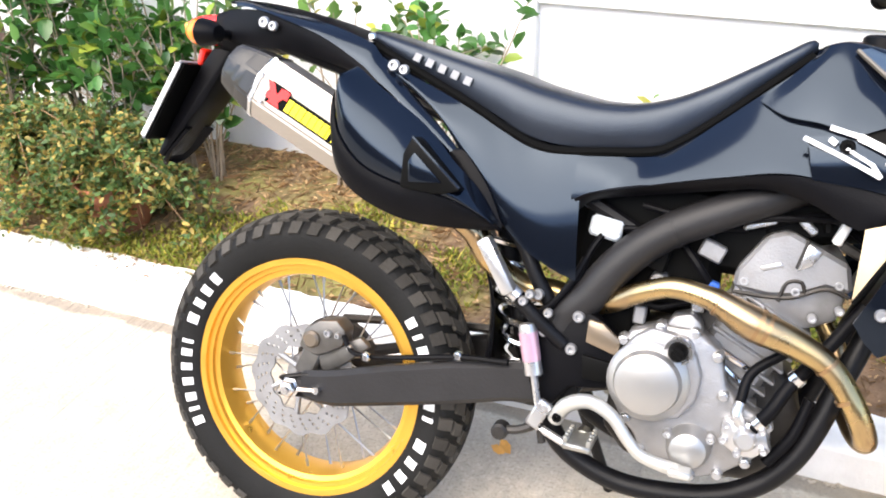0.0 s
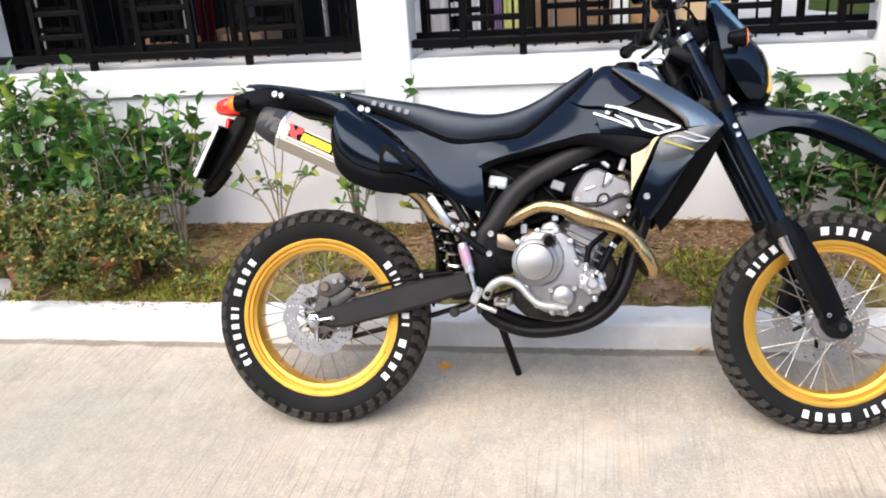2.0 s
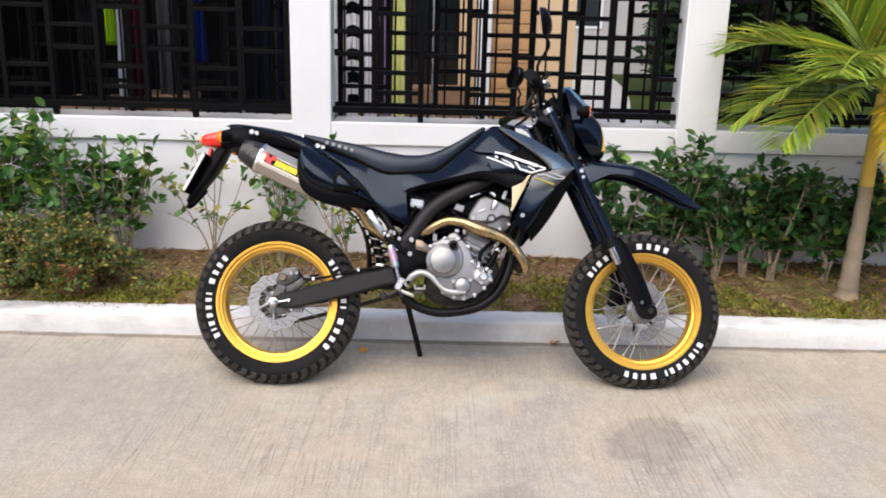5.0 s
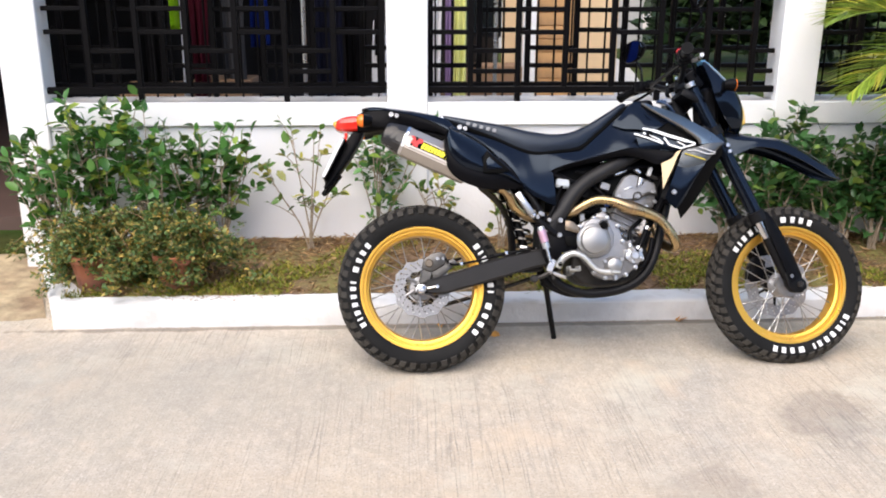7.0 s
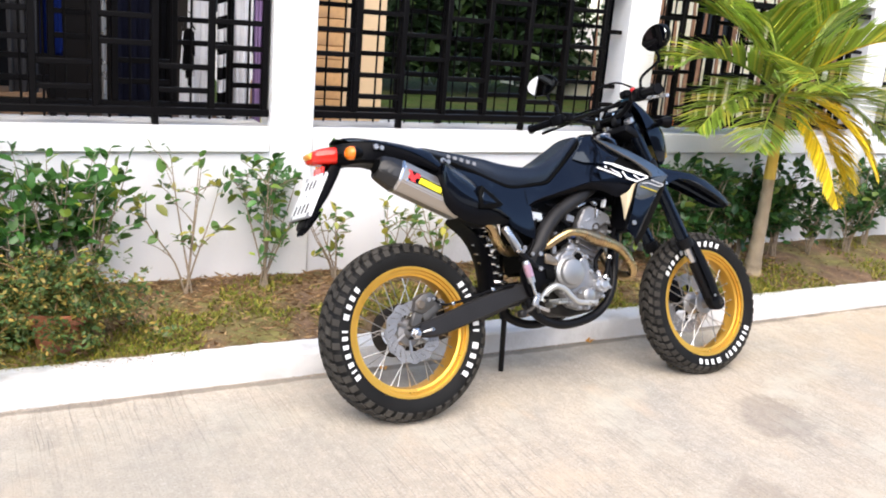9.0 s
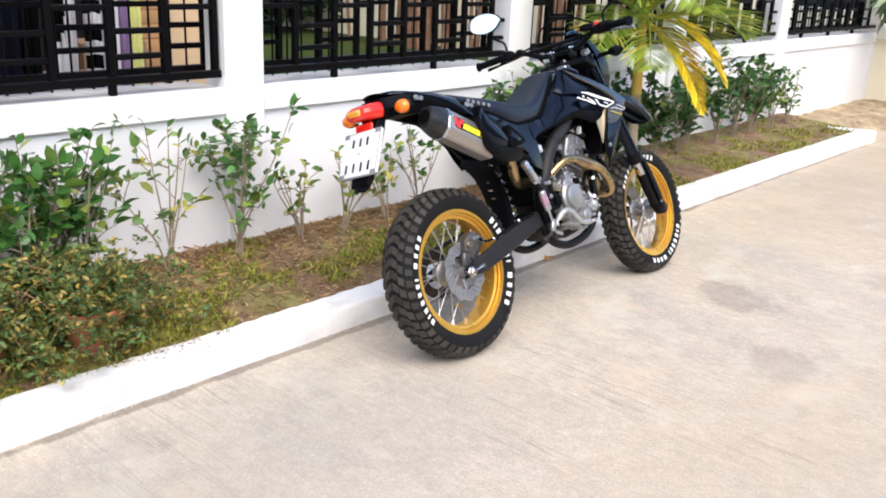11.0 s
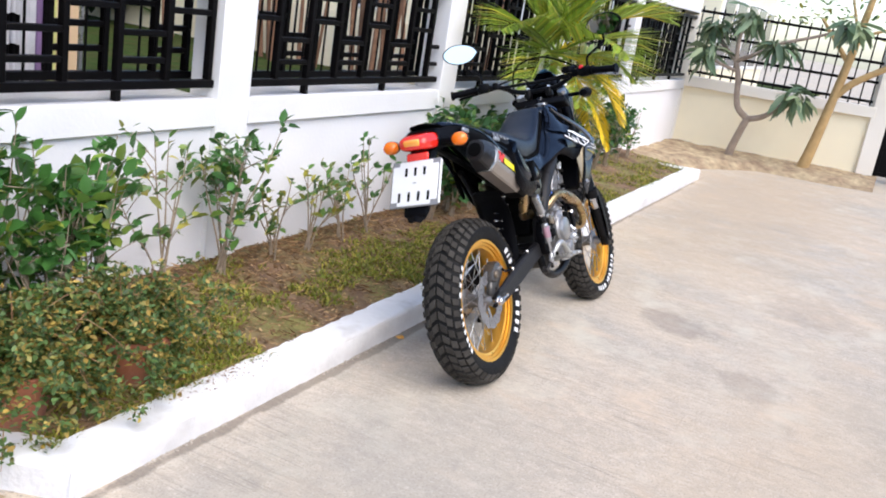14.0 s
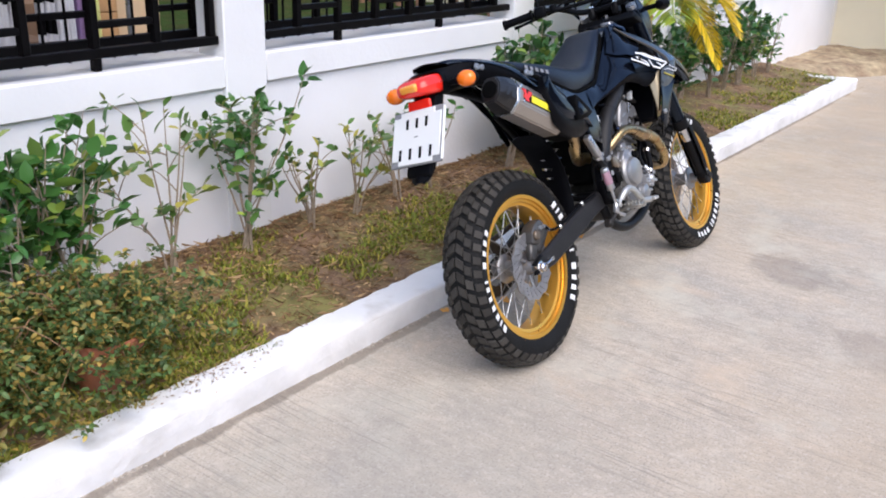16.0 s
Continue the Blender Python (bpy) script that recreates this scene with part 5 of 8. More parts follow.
both("panel_strut", [(0.296, -0.146, 0.796), (0.316, -0.148, 0.790), (0.361, -0.156, 0.741), (0.393, -0.160, 0.684)],
     [(0.286, -0.150, 0.785), (0.300, -0.152, 0.772), (0.336, -0.160, 0.725), (0.376, -0.162, 0.676)], MATTE, "matte black panel strut", 0.003, 18, 4)
bm = bmnew()
secs = []
for x, z, w in ((-0.205, 1.000, 0.046), (-0.12, 0.996, 0.068), (0.0, 0.978, 0.086), (0.11, 0.950, 0.096)):
    secs.append([(x, -w, z), (x, -w * 0.5, z + 0.006), (x, 0, z + 0.008), (x, w * 0.5, z + 0.006), (x, w, z)])
loft(bm, secs, 20, 10, 0.004)
part("tail_top", bm, MATTE, bike, "black rear carrier panel")
for x, y, z in ((-0.094, -0.105, 0.966), (0.162, -0.112, 0.916)):
    bolt(bike, x, y, z, 0.0105)
    bolt(bike, x + 0.020, y - 0.003, z - 0.005, 0.009)
bm = bmnew()
box(bm, (0.098, -0.06, 0.960), (0.014, 0.030, 0.014), 0.003)
part("seat_latch", bm, STEEL, bike)

# tank cover, shrouds
bm = bmnew()
secs = []
for x, top, w in ((0.806, 1.000, 0.066), (0.826, 1.014, 0.080), (0.862, 1.022, 0.086), (0.91, 1.012, 0.086), (0.965, 0.985, 0.080), (1.005, 0.955, 0.070)):
    secs.append([(x, -w, top - 0.055), (x, -w * 0.96, top - 0.010), (x, -w * 0.6, top), (x, 0, top + 0.003), (x, w * 0.6, top), (x, w * 0.96, top - 0.010), (x, w, top - 0.055)])
loft(bm, secs, 24, 20)
tank = part("fuel_tank", bm, GLOSS, bike, "glossy black fuel tank", angle=60)
bm = bmnew()
lathe(bm, [(0, 0.022), (0.026, 0.022), (0.031, 0.018), (0.033, 0.0), (0.040, -0.004)], (0.905, 0, 1.014), n=28, axis="Z")
part("fuel_cap", bm, MATTE, tank)
both("tank_side_cover", [(0.816, -0.088, 1.000), (0.835, -0.090, 1.014), (0.868, -0.094, 1.012), (0.905, -0.112, 0.972), (0.955, -0.140, 0.928)],
     [(0.745, -0.110, 0.922), (0.782, -0.134, 0.905), (0.830, -0.148, 0.900), (0.875, -0.158, 0.890), (0.915, -0.160, 0.905)], GLOSS, "glossy black tank side", 0.005, 26, 10)
both("shroud_recess", [(0.900, -0.112, 0.972), (0.95, -0.142, 0.930), (1.0, -0.168, 0.888), (1.040, -0.184, 0.850)],
     [(0.868, -0.152, 0.892), (0.93, -0.170, 0.872), (0.985, -0.180, 0.852), (1.040, -0.190, 0.832)], INK, "black recess of the shroud", 0.002, 18, 6)
both("shroud_upper", [(0.880, -0.082, 1.012), (0.935, -0.098, 0.992), (0.991, -0.128, 0.962), (1.045, -0.160, 0.922), (1.098, -0.186, 0.882), (1.140, -0.204, 0.840)],
     [(0.862, -0.104, 1.006), (0.905, -0.124, 0.972), (0.955, -0.156, 0.932), (0.994, -0.180, 0.900), (1.041, -0.202, 0.856), (1.048, -0.208, 0.832)], SKY_BLACK, "black radiator shroud with sky light in its blue colour", 0.004, 30, 10)
for sg in (-1, 1):
    bm = bmnew()
    tube(bm, [(0.862, sg * 0.106, 1.006), (0.905, sg * 0.127, 0.971), (0.955, sg * 0.159, 0.931), (0.994, sg * 0.184, 0.899), (1.041, sg * 0.206, 0.855), (1.050, sg * 0.210, 0.834)], [0.0035, 0.004, 0.0045, 0.005, 0.006, 0.006], 6, 30)
    part("shroud_ridge", bm, RIDGE, bike, "raised shroud ridge")
both("shroud_decal_panel", [(0.815, -0.166, 0.880), (0.875, -0.176, 0.888), (0.93, -0.184, 0.868), (0.985, -0.194, 0.850), (1.042, -0.204, 0.830)],
     [(0.830, -0.174, 0.822), (0.905, -0.182, 0.818), (0.945, -0.188, 0.812), (0.965, -0.192, 0.808), (0.985, -0.198, 0.814)], GLOSS, "glossy shroud with white stripes", 0.004, 22, 8)
both("shroud_side", [(0.985, -0.200, 0.814), (1.02, -0.206, 0.822), (1.05, -0.210, 0.828), (1.10, -0.212, 0.836), (1.140, -0.206, 0.840)],
     [(0.962, -0.204, 0.752), (0.985, -0.206, 0.744), (1.02, -0.209, 0.748), (1.07, -0.210, 0.768), (1.135, -0.205, 0.832)], GREY_PLASTIC, "gunmetal lower shroud", 0.004, 20, 8)
both("shroud_lower", [(0.962, -0.204, 0.753), (0.985, -0.206, 0.745), (1.02, -0.209, 0.749), (1.07, -0.210, 0.769)],
     [(0.914, -0.198, 0.636), (0.940, -0.196, 0.605), (0.968, -0.196, 0.606), (1.055, -0.206, 0.742)], GLOSS, "black lower shroud", 0.006, 20, 10)
both("shroud_gold_panel", [(0.908, -0.184, 0.765), (0.945, -0.190, 0.782), (0.965, -0.194, 0.806), (0.984, -0.198, 0.813)], [(0.907, -0.196, 0.668), (0.909, -0.1965, 0.670), (0.911, -0.197, 0.673), (0.914, -0.1975, 0.676)], GOLD_TONE, "gold-toned shroud patch", 0.002, 12, 10)
for sg in (-1, 1):
    bm = bmnew()
    tube(bm, [(0.909, sg * 0.199, 0.664), (0.945, sg * 0.204, 0.738), (0.985, sg * 0.2035, 0.812), (1.05, sg * 0.213, 0.827)], 0.0035, 6, 24)
    part("shroud_seam", bm, GAP, bike)
both("radiator_guard", [(0.955, -0.180, 0.620), (1.01, -0.190, 0.690), (1.06, -0.200, 0.760), (1.125, -0.204, 0.830)],
     [(0.985, -0.158, 0.560), (1.03, -0.168, 0.615), (1.085, -0.178, 0.700), (1.142, -0.190, 0.806)], INK, "black radiator guard", 0.004, 18, 6)
bm = bmnew()
for sg in (-1, 1):
    box(bm, (1.00, sg * 0.100, 0.735), (0.035, 0.12, 0.24), 0.006, pose(0, 0, 0, 0, 24))
part("radiator", bm, MATTE, bike)
bolt(bike, 0.946, -0.203, 0.655, 0.0095)
bolt(bike, 0.866, -0.180, 0.873, 0.0105, INK)


def stroke(name, a, b, width, y, material):
    """A painted stripe on the right shroud from a to b (x, z)."""
    d = Vector((b[0] - a[0], 0, b[1] - a[1]))
    bm = bmnew()
    mid = Vector(((a[0] + b[0]) / 2, (y[0] + y[1]) / 2, (a[1] + b[1]) / 2))
    turn = -math.degrees(math.atan2(d.z, d.x))
    yaw = math.degrees(math.atan2(y[1] - y[0], math.hypot(d.x, d.z)))
    box(bm, mid, (d.length + width * 0.5, 0.003, width), 0.0006, pose(0, 0, 0, 0, turn, 0) @ pose(0, 0, 0, 0, 0, yaw))
    return part(name, bm, material, bike, smooth=False)


def yd(x, z):
    """How far out the right shroud lies near its stripes."""
    return -float(np.interp(x, [0.80, 0.83, 0.91, 0.985, 1.07, 1.15], [0.168, 0.176, 0.190, 0.203, 0.213, 0.208])) - 0.0035


for a, b, w in (((0.842, 0.896), (0.880, 0.888), 0.007), ((0.880, 0.887), (0.935, 0.866), 0.011), ((0.935, 0.866), (1.000, 0.844), 0.011), ((1.000, 0.844), (1.030, 0.834), 0.006), ((0.811, 0.878), (0.862, 0.859), 0.0065), ((0.862, 0.859), (0.912, 0.838), 0.0065),
                ((0.912, 0.838), (0.900, 0.853), 0.006), ((0.900, 0.853), (0.866, 0.870), 0.005), ((0.918, 0.858), (0.936, 0.832), 0.007), ((0.936, 0.832), (0.978, 0.817), 0.007), ((0.978, 0.818), (1.028, 0.831), 0.006), ((0.966, 0.842), (0.990, 0.828), 0.005), ((0.844, 0.880), (0.850, 0.876), 0.008)):
    stroke("white_stripe", a, b, w, (yd(*a), yd(*b)), WHITE_INK)
for a, b in (((1.001, 0.808), (1.027, 0.809)), ((1.027, 0.809), (1.071, 0.794)), ((1.071, 0.794), (1.098, 0.795)), ((1.042, 0.820), (1.102, 0.800))):
    stroke("silver_stripe", a, b, 0.0042, (yd(*a) - 0.003, yd(*b) - 0.003), GREY_INK)
stroke("yellow_stripe", (0.990, 0.797), (1.062, 0.773), 0.005, (yd(0.99, 0) - 0.006, yd(1.062, 0) - 0.003), DULL_YELLOW)

# tail light, reflector, indicators, plate
bm = bmnew()
secs = []
for x, z0, z1, w in ((-0.3105, 0.9395, 0.9405, 0.003), (-0.3060, 0.932, 0.948, 0.030), (-0.294, 0.925, 0.960, 0.052), (-0.258, 0.920, 0.970, 0.062), (-0.215, 0.920, 0.972, 0.066)):
    secs.append([(x, -w, (z0 + z1) / 2), (x, -w * 0.8, z1), (x, 0, z1 + 0.004), (x, w * 0.8, z1), (x, w, (z0 + z1) / 2), (x, w * 0.8, z0), (x, 0, z0 - 0.003), (x, -w * 0.8, z0), (x, -w, (z0 + z1) / 2)])
loft(bm, secs, 16, 33)
bmesh.ops.holes_fill(bm, edges=[e for e in bm.edges if e.is_boundary], sides=0)
tail = part("tail_light", bm, RED_LENS, bike, "red tail light lens", angle=70)
# the lens's bright glint, set on it as a pale orange block
bm = bmnew()
box(bm, (-0.304, -0.004, 0.946), (0.020, 0.060, 0.022), 0.006, pose(0, 0, 0, 0, -22), 3)
part("lens_facet", bm, GLINT, tail, "orange glint on the lens, built as a small block")
bm = bmnew()
secs = []
for x, z0, z1, w in ((-0.222, 0.916, 0.976, 0.068), (-0.19, 0.912, 0.984, 0.070), (-0.13, 0.920, 0.978, 0.074), (-0.05, 0.915, 0.966, 0.078)):
    secs.append([(x, -w, (z0 + z1) / 2), (x, -w * 0.85, z1), (x, 0, z1 + 0.003), (x, w * 0.85, z1), (x, w, (z0 + z1) / 2), (x, w * 0.8, z0), (x, 0, z0), (x, -w * 0.8, z0), (x, -w, (z0 + z1) / 2)])
loft(bm, secs, 16, 33)
part("tail_housing", bm, MATTE, bike, "matte black tail housing", angle=60)
bm = bmnew()
box(bm, (-0.268, 0, 0.893), (0.012, 0.085, 0.034), 0.004, pose(0, 0, 0, 0, 12))
part("rear_reflector", bm, RED_LENS, bike, "small red rear reflector")


def indicator(x, y, z, sg, face):
    bm = bmnew()
    tube(bm, [(x + face * -0.01, sg * 0.05, z), (x + face * -0.005, y + sg * -0.02, z)], 0.010, 10)
    long = 1.0 if face < 0 else 0.3
    body = bmnew()
    lathe(body, [(0, 0.050 - 0.015 * long), (0.016, 0.045 - 0.012 * long), (0.024, 0.020), (0.0275, 0.0)], n=24)
    bmesh.ops.scale(body, vec=(1.15, 1.0, 0.9), verts=body.verts[:])
    bmesh.ops.transform(body, matrix=pose(x, y, z, 0, 0, 90 if face < 0 else -90) @ pose(0, 0, 0, 0, 0, 180), verts=body.verts[:])
    stalk = part("indicator_stalk", bm, MATTE, bike)
    shell = part("indicator_shell", body, MATTE, stalk)
    lens = bmnew()
    lathe(lens, [(0.0265, 0.0), (0.026, 0.010 * long), (0.020, 0.020 * long), (0.010, 0.025 * long), (0, 0.026 * long)], n=24)
    bmesh.ops.scale(lens, vec=(1.15, 1.0, 0.9), verts=lens.verts[:])
    bmesh.ops.transform(lens, matrix=pose(x, y, z, 0, 0, 90 if face < 0 else -90), verts=lens.verts[:])
    part("indicator_lens", lens, ORANGE_LENS, stalk, "orange indicator lens")


indicator(-0.198, -0.138, 0.938, -1, -1)
indicator(-0.198, 0.138, 0.938, 1, -1)
indicator(1.198, -0.175, 1.062, -1, 1)
indicator(1.198, 0.175, 1.062, 1, 1)

bm = bmnew()
prism(bm, [(-0.240, 0.915), (-0.195, 0.915), (-0.214, 0.875), (-0.252, 0.810), (-0.296, 0.752), (-0.330, 0.706), (-0.346, 0.690), (-0.354, 0.702), (-0.318, 0.775), (-0.265, 0.878)], -0.046, 0.046, 0.008)
flap = part("rear_mudguard", bm, MATTE, bike, "matte black rear mudguard")
bm = bmnew()
secs = []
for x, z, w in ((-0.290, 0.755, 0.044), (-0.325, 0.712, 0.044), (-0.347, 0.686, 0.034), (-0.355, 0.674, 0.018)):
    secs.append([(x, -w, z), (x - 0.01, 0, z + 0.008), (x, w, z)])
loft(bm, secs, 10, 8, 0.006)
part("mud_flap", bm, MATTE, flap, "black rubber mud flap")
plate_m = pose(-0.313, 0, 0.807, 0, 27.0, 0)
holder = bmnew()
box(holder, (0, 0, 0), (0.006, 0.190, 0.172), 0.002)
back = bmnew()
box(back, (0.006, 0, 0), (0.006, 0.184, 0.168), 0.001)
hold = part("plate_holder", holder, PLATE_HOLDER, bike, "grey number plate frame")
hold.matrix_basis = plate_m
part("plate_back", back, INK, hold, "black plate back", smooth=False)
rim = bmnew()
box(rim, (0.0, -0.0965, 0), (0.010, 0.004, 0.160), 0.001)
part("plate_edge", rim, PLATE, hold, "white plate edge", smooth=False)
bm = bmnew()
box(bm, (-0.005, 0, 0), (0.004, 0.180, 0.134), 0.0015)
box(bm, (-0.005, 0, 0), (0.0041, 0.130, 0.164), 0.0015)
plate = part("number_plate", bm, PLATE, hold, "white number plate with black characters")
for row, z, h, n, wide in ((0, 0.042, 0.030, 3, 0.026), (1, -0.050, 0.034, 4, 0.028)):
    for k in range(n):
        y = ((n - 1) / 2 - k) * (wide + 0.010)
        bm = bmnew()
        box(bm, (-0.0076, y, z), (0.002, 0.009, h), 0.0004)
        part("plate_bar", bm, INK, hold, smooth=False)
bm = bmnew()
box(bm, (-0.0076, 0, 0.0), (0.002, 0.012, 0.003))
part("plate_bar", bm, PLATE_HOLDER, hold, smooth=False)

# front fork
FT, FB = Vector((1.062, 0, 1.062)), Vector((1.305, 0, 0.560))
for sg in (-1, 1):
    y = Vector((0, sg * 0.104, 0))
    bm = bmnew()
    tube(bm, [FT + y, FT + (FB - FT) * 0.35 + y, FT + (FB - FT) * 0.36 + y, FB + y], [0.0245, 0.0245, 0.0275, 0.0275], 18, 30)
    leg = part("fork_tube", bm, GLOSS, bike, "satin black upper fork tube")
    bm = bmnew()
    tube(bm, [FB + y, FB + (Vector((1.412, 0, 0.335)) - FB) * 0.32 + y], 0.021, 16)
    part("fork_slider", bm, STEEL, leg, "bright steel fork slider")
    bm = bmnew()
    tube(bm, [FB + (Vector((1.412, 0, 0.335)) - FB) * 0.31 + y, Vector((1.412, 0, 0.335)) + y], 0.0205, 16)
    part("fork_bottom", bm, FRAME_BLACK, leg)
    bm = bmnew()
    tube(bm, [FB + y - (FB - FT).normalized() * 0.03, FB + y + (FB - FT).normalized() * 0.012], 0.0335, 18)
    part("fork_ring", bm, FRAME_BLACK, leg)
    bm = bmnew()
    tube(bm, [FT + (FB - FT) * 0.30 + y, FT + (FB - FT) * 0.36 + y], 0.0325, 18)
    part("fork_collar", bm, FRAME_BLACK, leg)
    bm = bmnew()
    secs = []
    for x, z, w, d in ((1.322, 0.584, 0.022, 0.016), (1.345, 0.545, 0.030, 0.023), (1.385, 0.462, 0.033, 0.028), (1.420, 0.384, 0.032, 0.029), (1.443, 0.325, 0.028, 0.029)):
        yy = sg * 0.104
        n = Vector((0.90, 0, 0.42)).normalized()
        secs.append([Vector((x, yy - w, z)) - n * d * 1.15, Vector((x, yy - w * 0.98, z)) - n * d * 0.1, Vector((x, yy - w * 0.5, z)) + n * d * 0.8, Vector((x, yy, z)) + n * d, Vector((x, yy + w * 0.5, z)) + n * d * 0.8, Vector((x, yy + w * 0.98, z)) - n * d * 0.1, Vector((x, yy + w, z)) - n * d * 1.15])
    loft(bm, secs, 16, 18, 0.004)
    part("fork_guard", bm, MATTE, leg, "matte black plastic fork guard", angle=60)
    bm = bmnew()
    prism(bm, [(1.395, 0.350), (1.420, 0.360), (1.452, 0.340), (1.480, 0.318), (1.482, 0.290), (1.460, 0.272), (1.425, 0.275), (1.405, 0.300)], sg * 0.104 - 0.022, sg * 0.104 + 0.020, 0.007)
    clamp = part("axle_clamp", bm, FRAME_BLACK, leg, "black axle clamp")
    bolt(leg, 1.452, sg * 0.104 - 0.024, 0.306, 0.012, GREASE)
    bolt(leg, 1.418, sg * 0.104 - 0.024, 0.338, 0.007)
bm = bmnew()
for c, w in ((FT + (FB - FT) * 0.045, 0.06), (FT + (FB - FT) * 0.33, 0.05)):
    box(bm, c - Vector((0.02, 0, 0.008)), (0.085, 0.255, 0.034), 0.010, pose(0, 0, 0, 0, 25.8), 2)
clamps = part("triple_clamp", bm, FRAME_BLACK, bike, "black fork yokes")
for sg in (-1, 1):
    bm = bmnew()
    tube(bm, [FT + Vector((-0.004, sg * 0.104, 0.008)), FT + Vector((-0.012, sg * 0.104, 0.024))], 0.020, 14)
    part("fork_cap", bm, ALU_BRIGHT, clamps, "bright fork cap")
bm = bmnew()
tube(bm, [(1.03, 0, 1.05), (1.022, 0, 1.072)], 0.016, 6)
part("steering_nut", bm, STEEL, clamps)
bolt(bike, 1.178, -0.138, 0.838, 0.009, STEEL, 0.014)
bolt(bike, 1.186, -0.138, 0.815, 0.008, STEEL, 0.012)
# front caliper on the left leg, hose
bm = bmnew()
prism(bm, [(1.335, 0.38), (1.36, 0.42), (1.40, 0.40), (1.39, 0.33), (1.35, 0.31), (1.325, 0.33)], 0.05, 0.098, 0.006)
part("front_caliper", bm, MATTE, bike)
bm = bmnew()
tube(bm, [(1.36, 0.10, 0.41), (1.32, 0.145, 0.55), (1.20, 0.15, 0.80), (1.10, 0.14, 1.02), (1.02, 0.0, 1.13), (0.98, -0.15, 1.15)], 0.005, 8, 44)
part("front_brake_hose", bm, MATTE, bike)

# front fender
bm = bmnew()
secs = []
for x, top, low, w in ((1.150, 0.880, 0.830, 0.050), (1.215, 0.915, 0.806, 0.070), (1.306, 0.898, 0.838, 0.080), (1.370, 0.890, 0.836, 0.083), (1.430, 0.882, 0.820, 0.083), (1.528, 0.838, 0.776, 0.074), (1.620, 0.782, 0.728, 0.056), (1.684, 0.730, 0.716, 0.024)):
    secs.append([(x, -w, low), (x, -w * 0.92, low + (top - low) * 0.55), (x, -w * 0.5, top - 0.006), (x, 0, top), (x, w * 0.5, top - 0.006), (x, w * 0.92, low + (top - low) * 0.55), (x, w, low)])
loft(bm, secs, 44, 20, 0.004)
part("front_fender", bm, GLOSS, bike, "high black front fender with a pointed tip", angle=70)

# headlight mask
bm = bmnew()
secs = []
for z, xf, xb, w in ((0.905, 1.280, 1.246, 0.050), (0.922, 1.292, 1.222, 0.070), (0.955, 1.298, 1.195, 0.086), (1.000, 1.292, 1.168, 0.096), (1.045, 1.276, 1.150, 0.100), (1.085, 1.244, 1.145, 0.090), (1.125, 1.212, 1.138, 0.074), (1.165, 1.176, 1.132, 0.050), (1.186, 1.158, 1.132, 0.032)):
    secs.append([(xb, -w, z), (xb + (xf - xb) * 0.55, -w * 0.98, z), (xf - 0.02, -w * 0.72, z), (xf, 0, z), (xf - 0.02, w * 0.72, z), (xb + (xf - xb) * 0.55, w * 0.98, z), (xb, w, z)])
loft(bm, secs, 30, 22, 0.004)
mask = part("headlight_mask", bm, GLOSS, bike, "black headlight mask with a pointed top", angle=60)
bm = bmnew()
box(bm, (1.276, 0, 0.966), (0.026, 0.12, 0.070), 0.010, pose(0, 0, 0, 0, -6), 2)
part("headlight_lens", bm, GLASS_LENS, mask, "headlight lens with a yellow reflection in its colour")
bm = bmnew()
secs = []
for x, z, w in ((1.246, 1.092, 0.070), (1.214, 1.130, 0.062), (1.180, 1.170, 0.044), (1.150, 1.200, 0.020)):
    secs.append([(x - 0.022, -w, z - 0.006), (x - 0.004, -w * 0.6, z), (x + 0.004, 0, z + 0.003), (x - 0.004, w * 0.6, z), (x - 0.022, w, z - 0.006)])
loft(bm, secs, 12, 12, 0.003)
# the blue stands for sky reflected in the visor
part("visor", bm, mat("blue_smoked_visor", (0.06, 0.16, 0.26), 0.18, spec=0.6, rough_vary=0.05), mask, "small visor with the sky's reflection in its blue")
bm = bmnew()
box(bm, (1.15, 0, 1.0), (0.07, 0.13, 0.16), 0.02)
part("lamp_housing", bm, MATTE, mask)

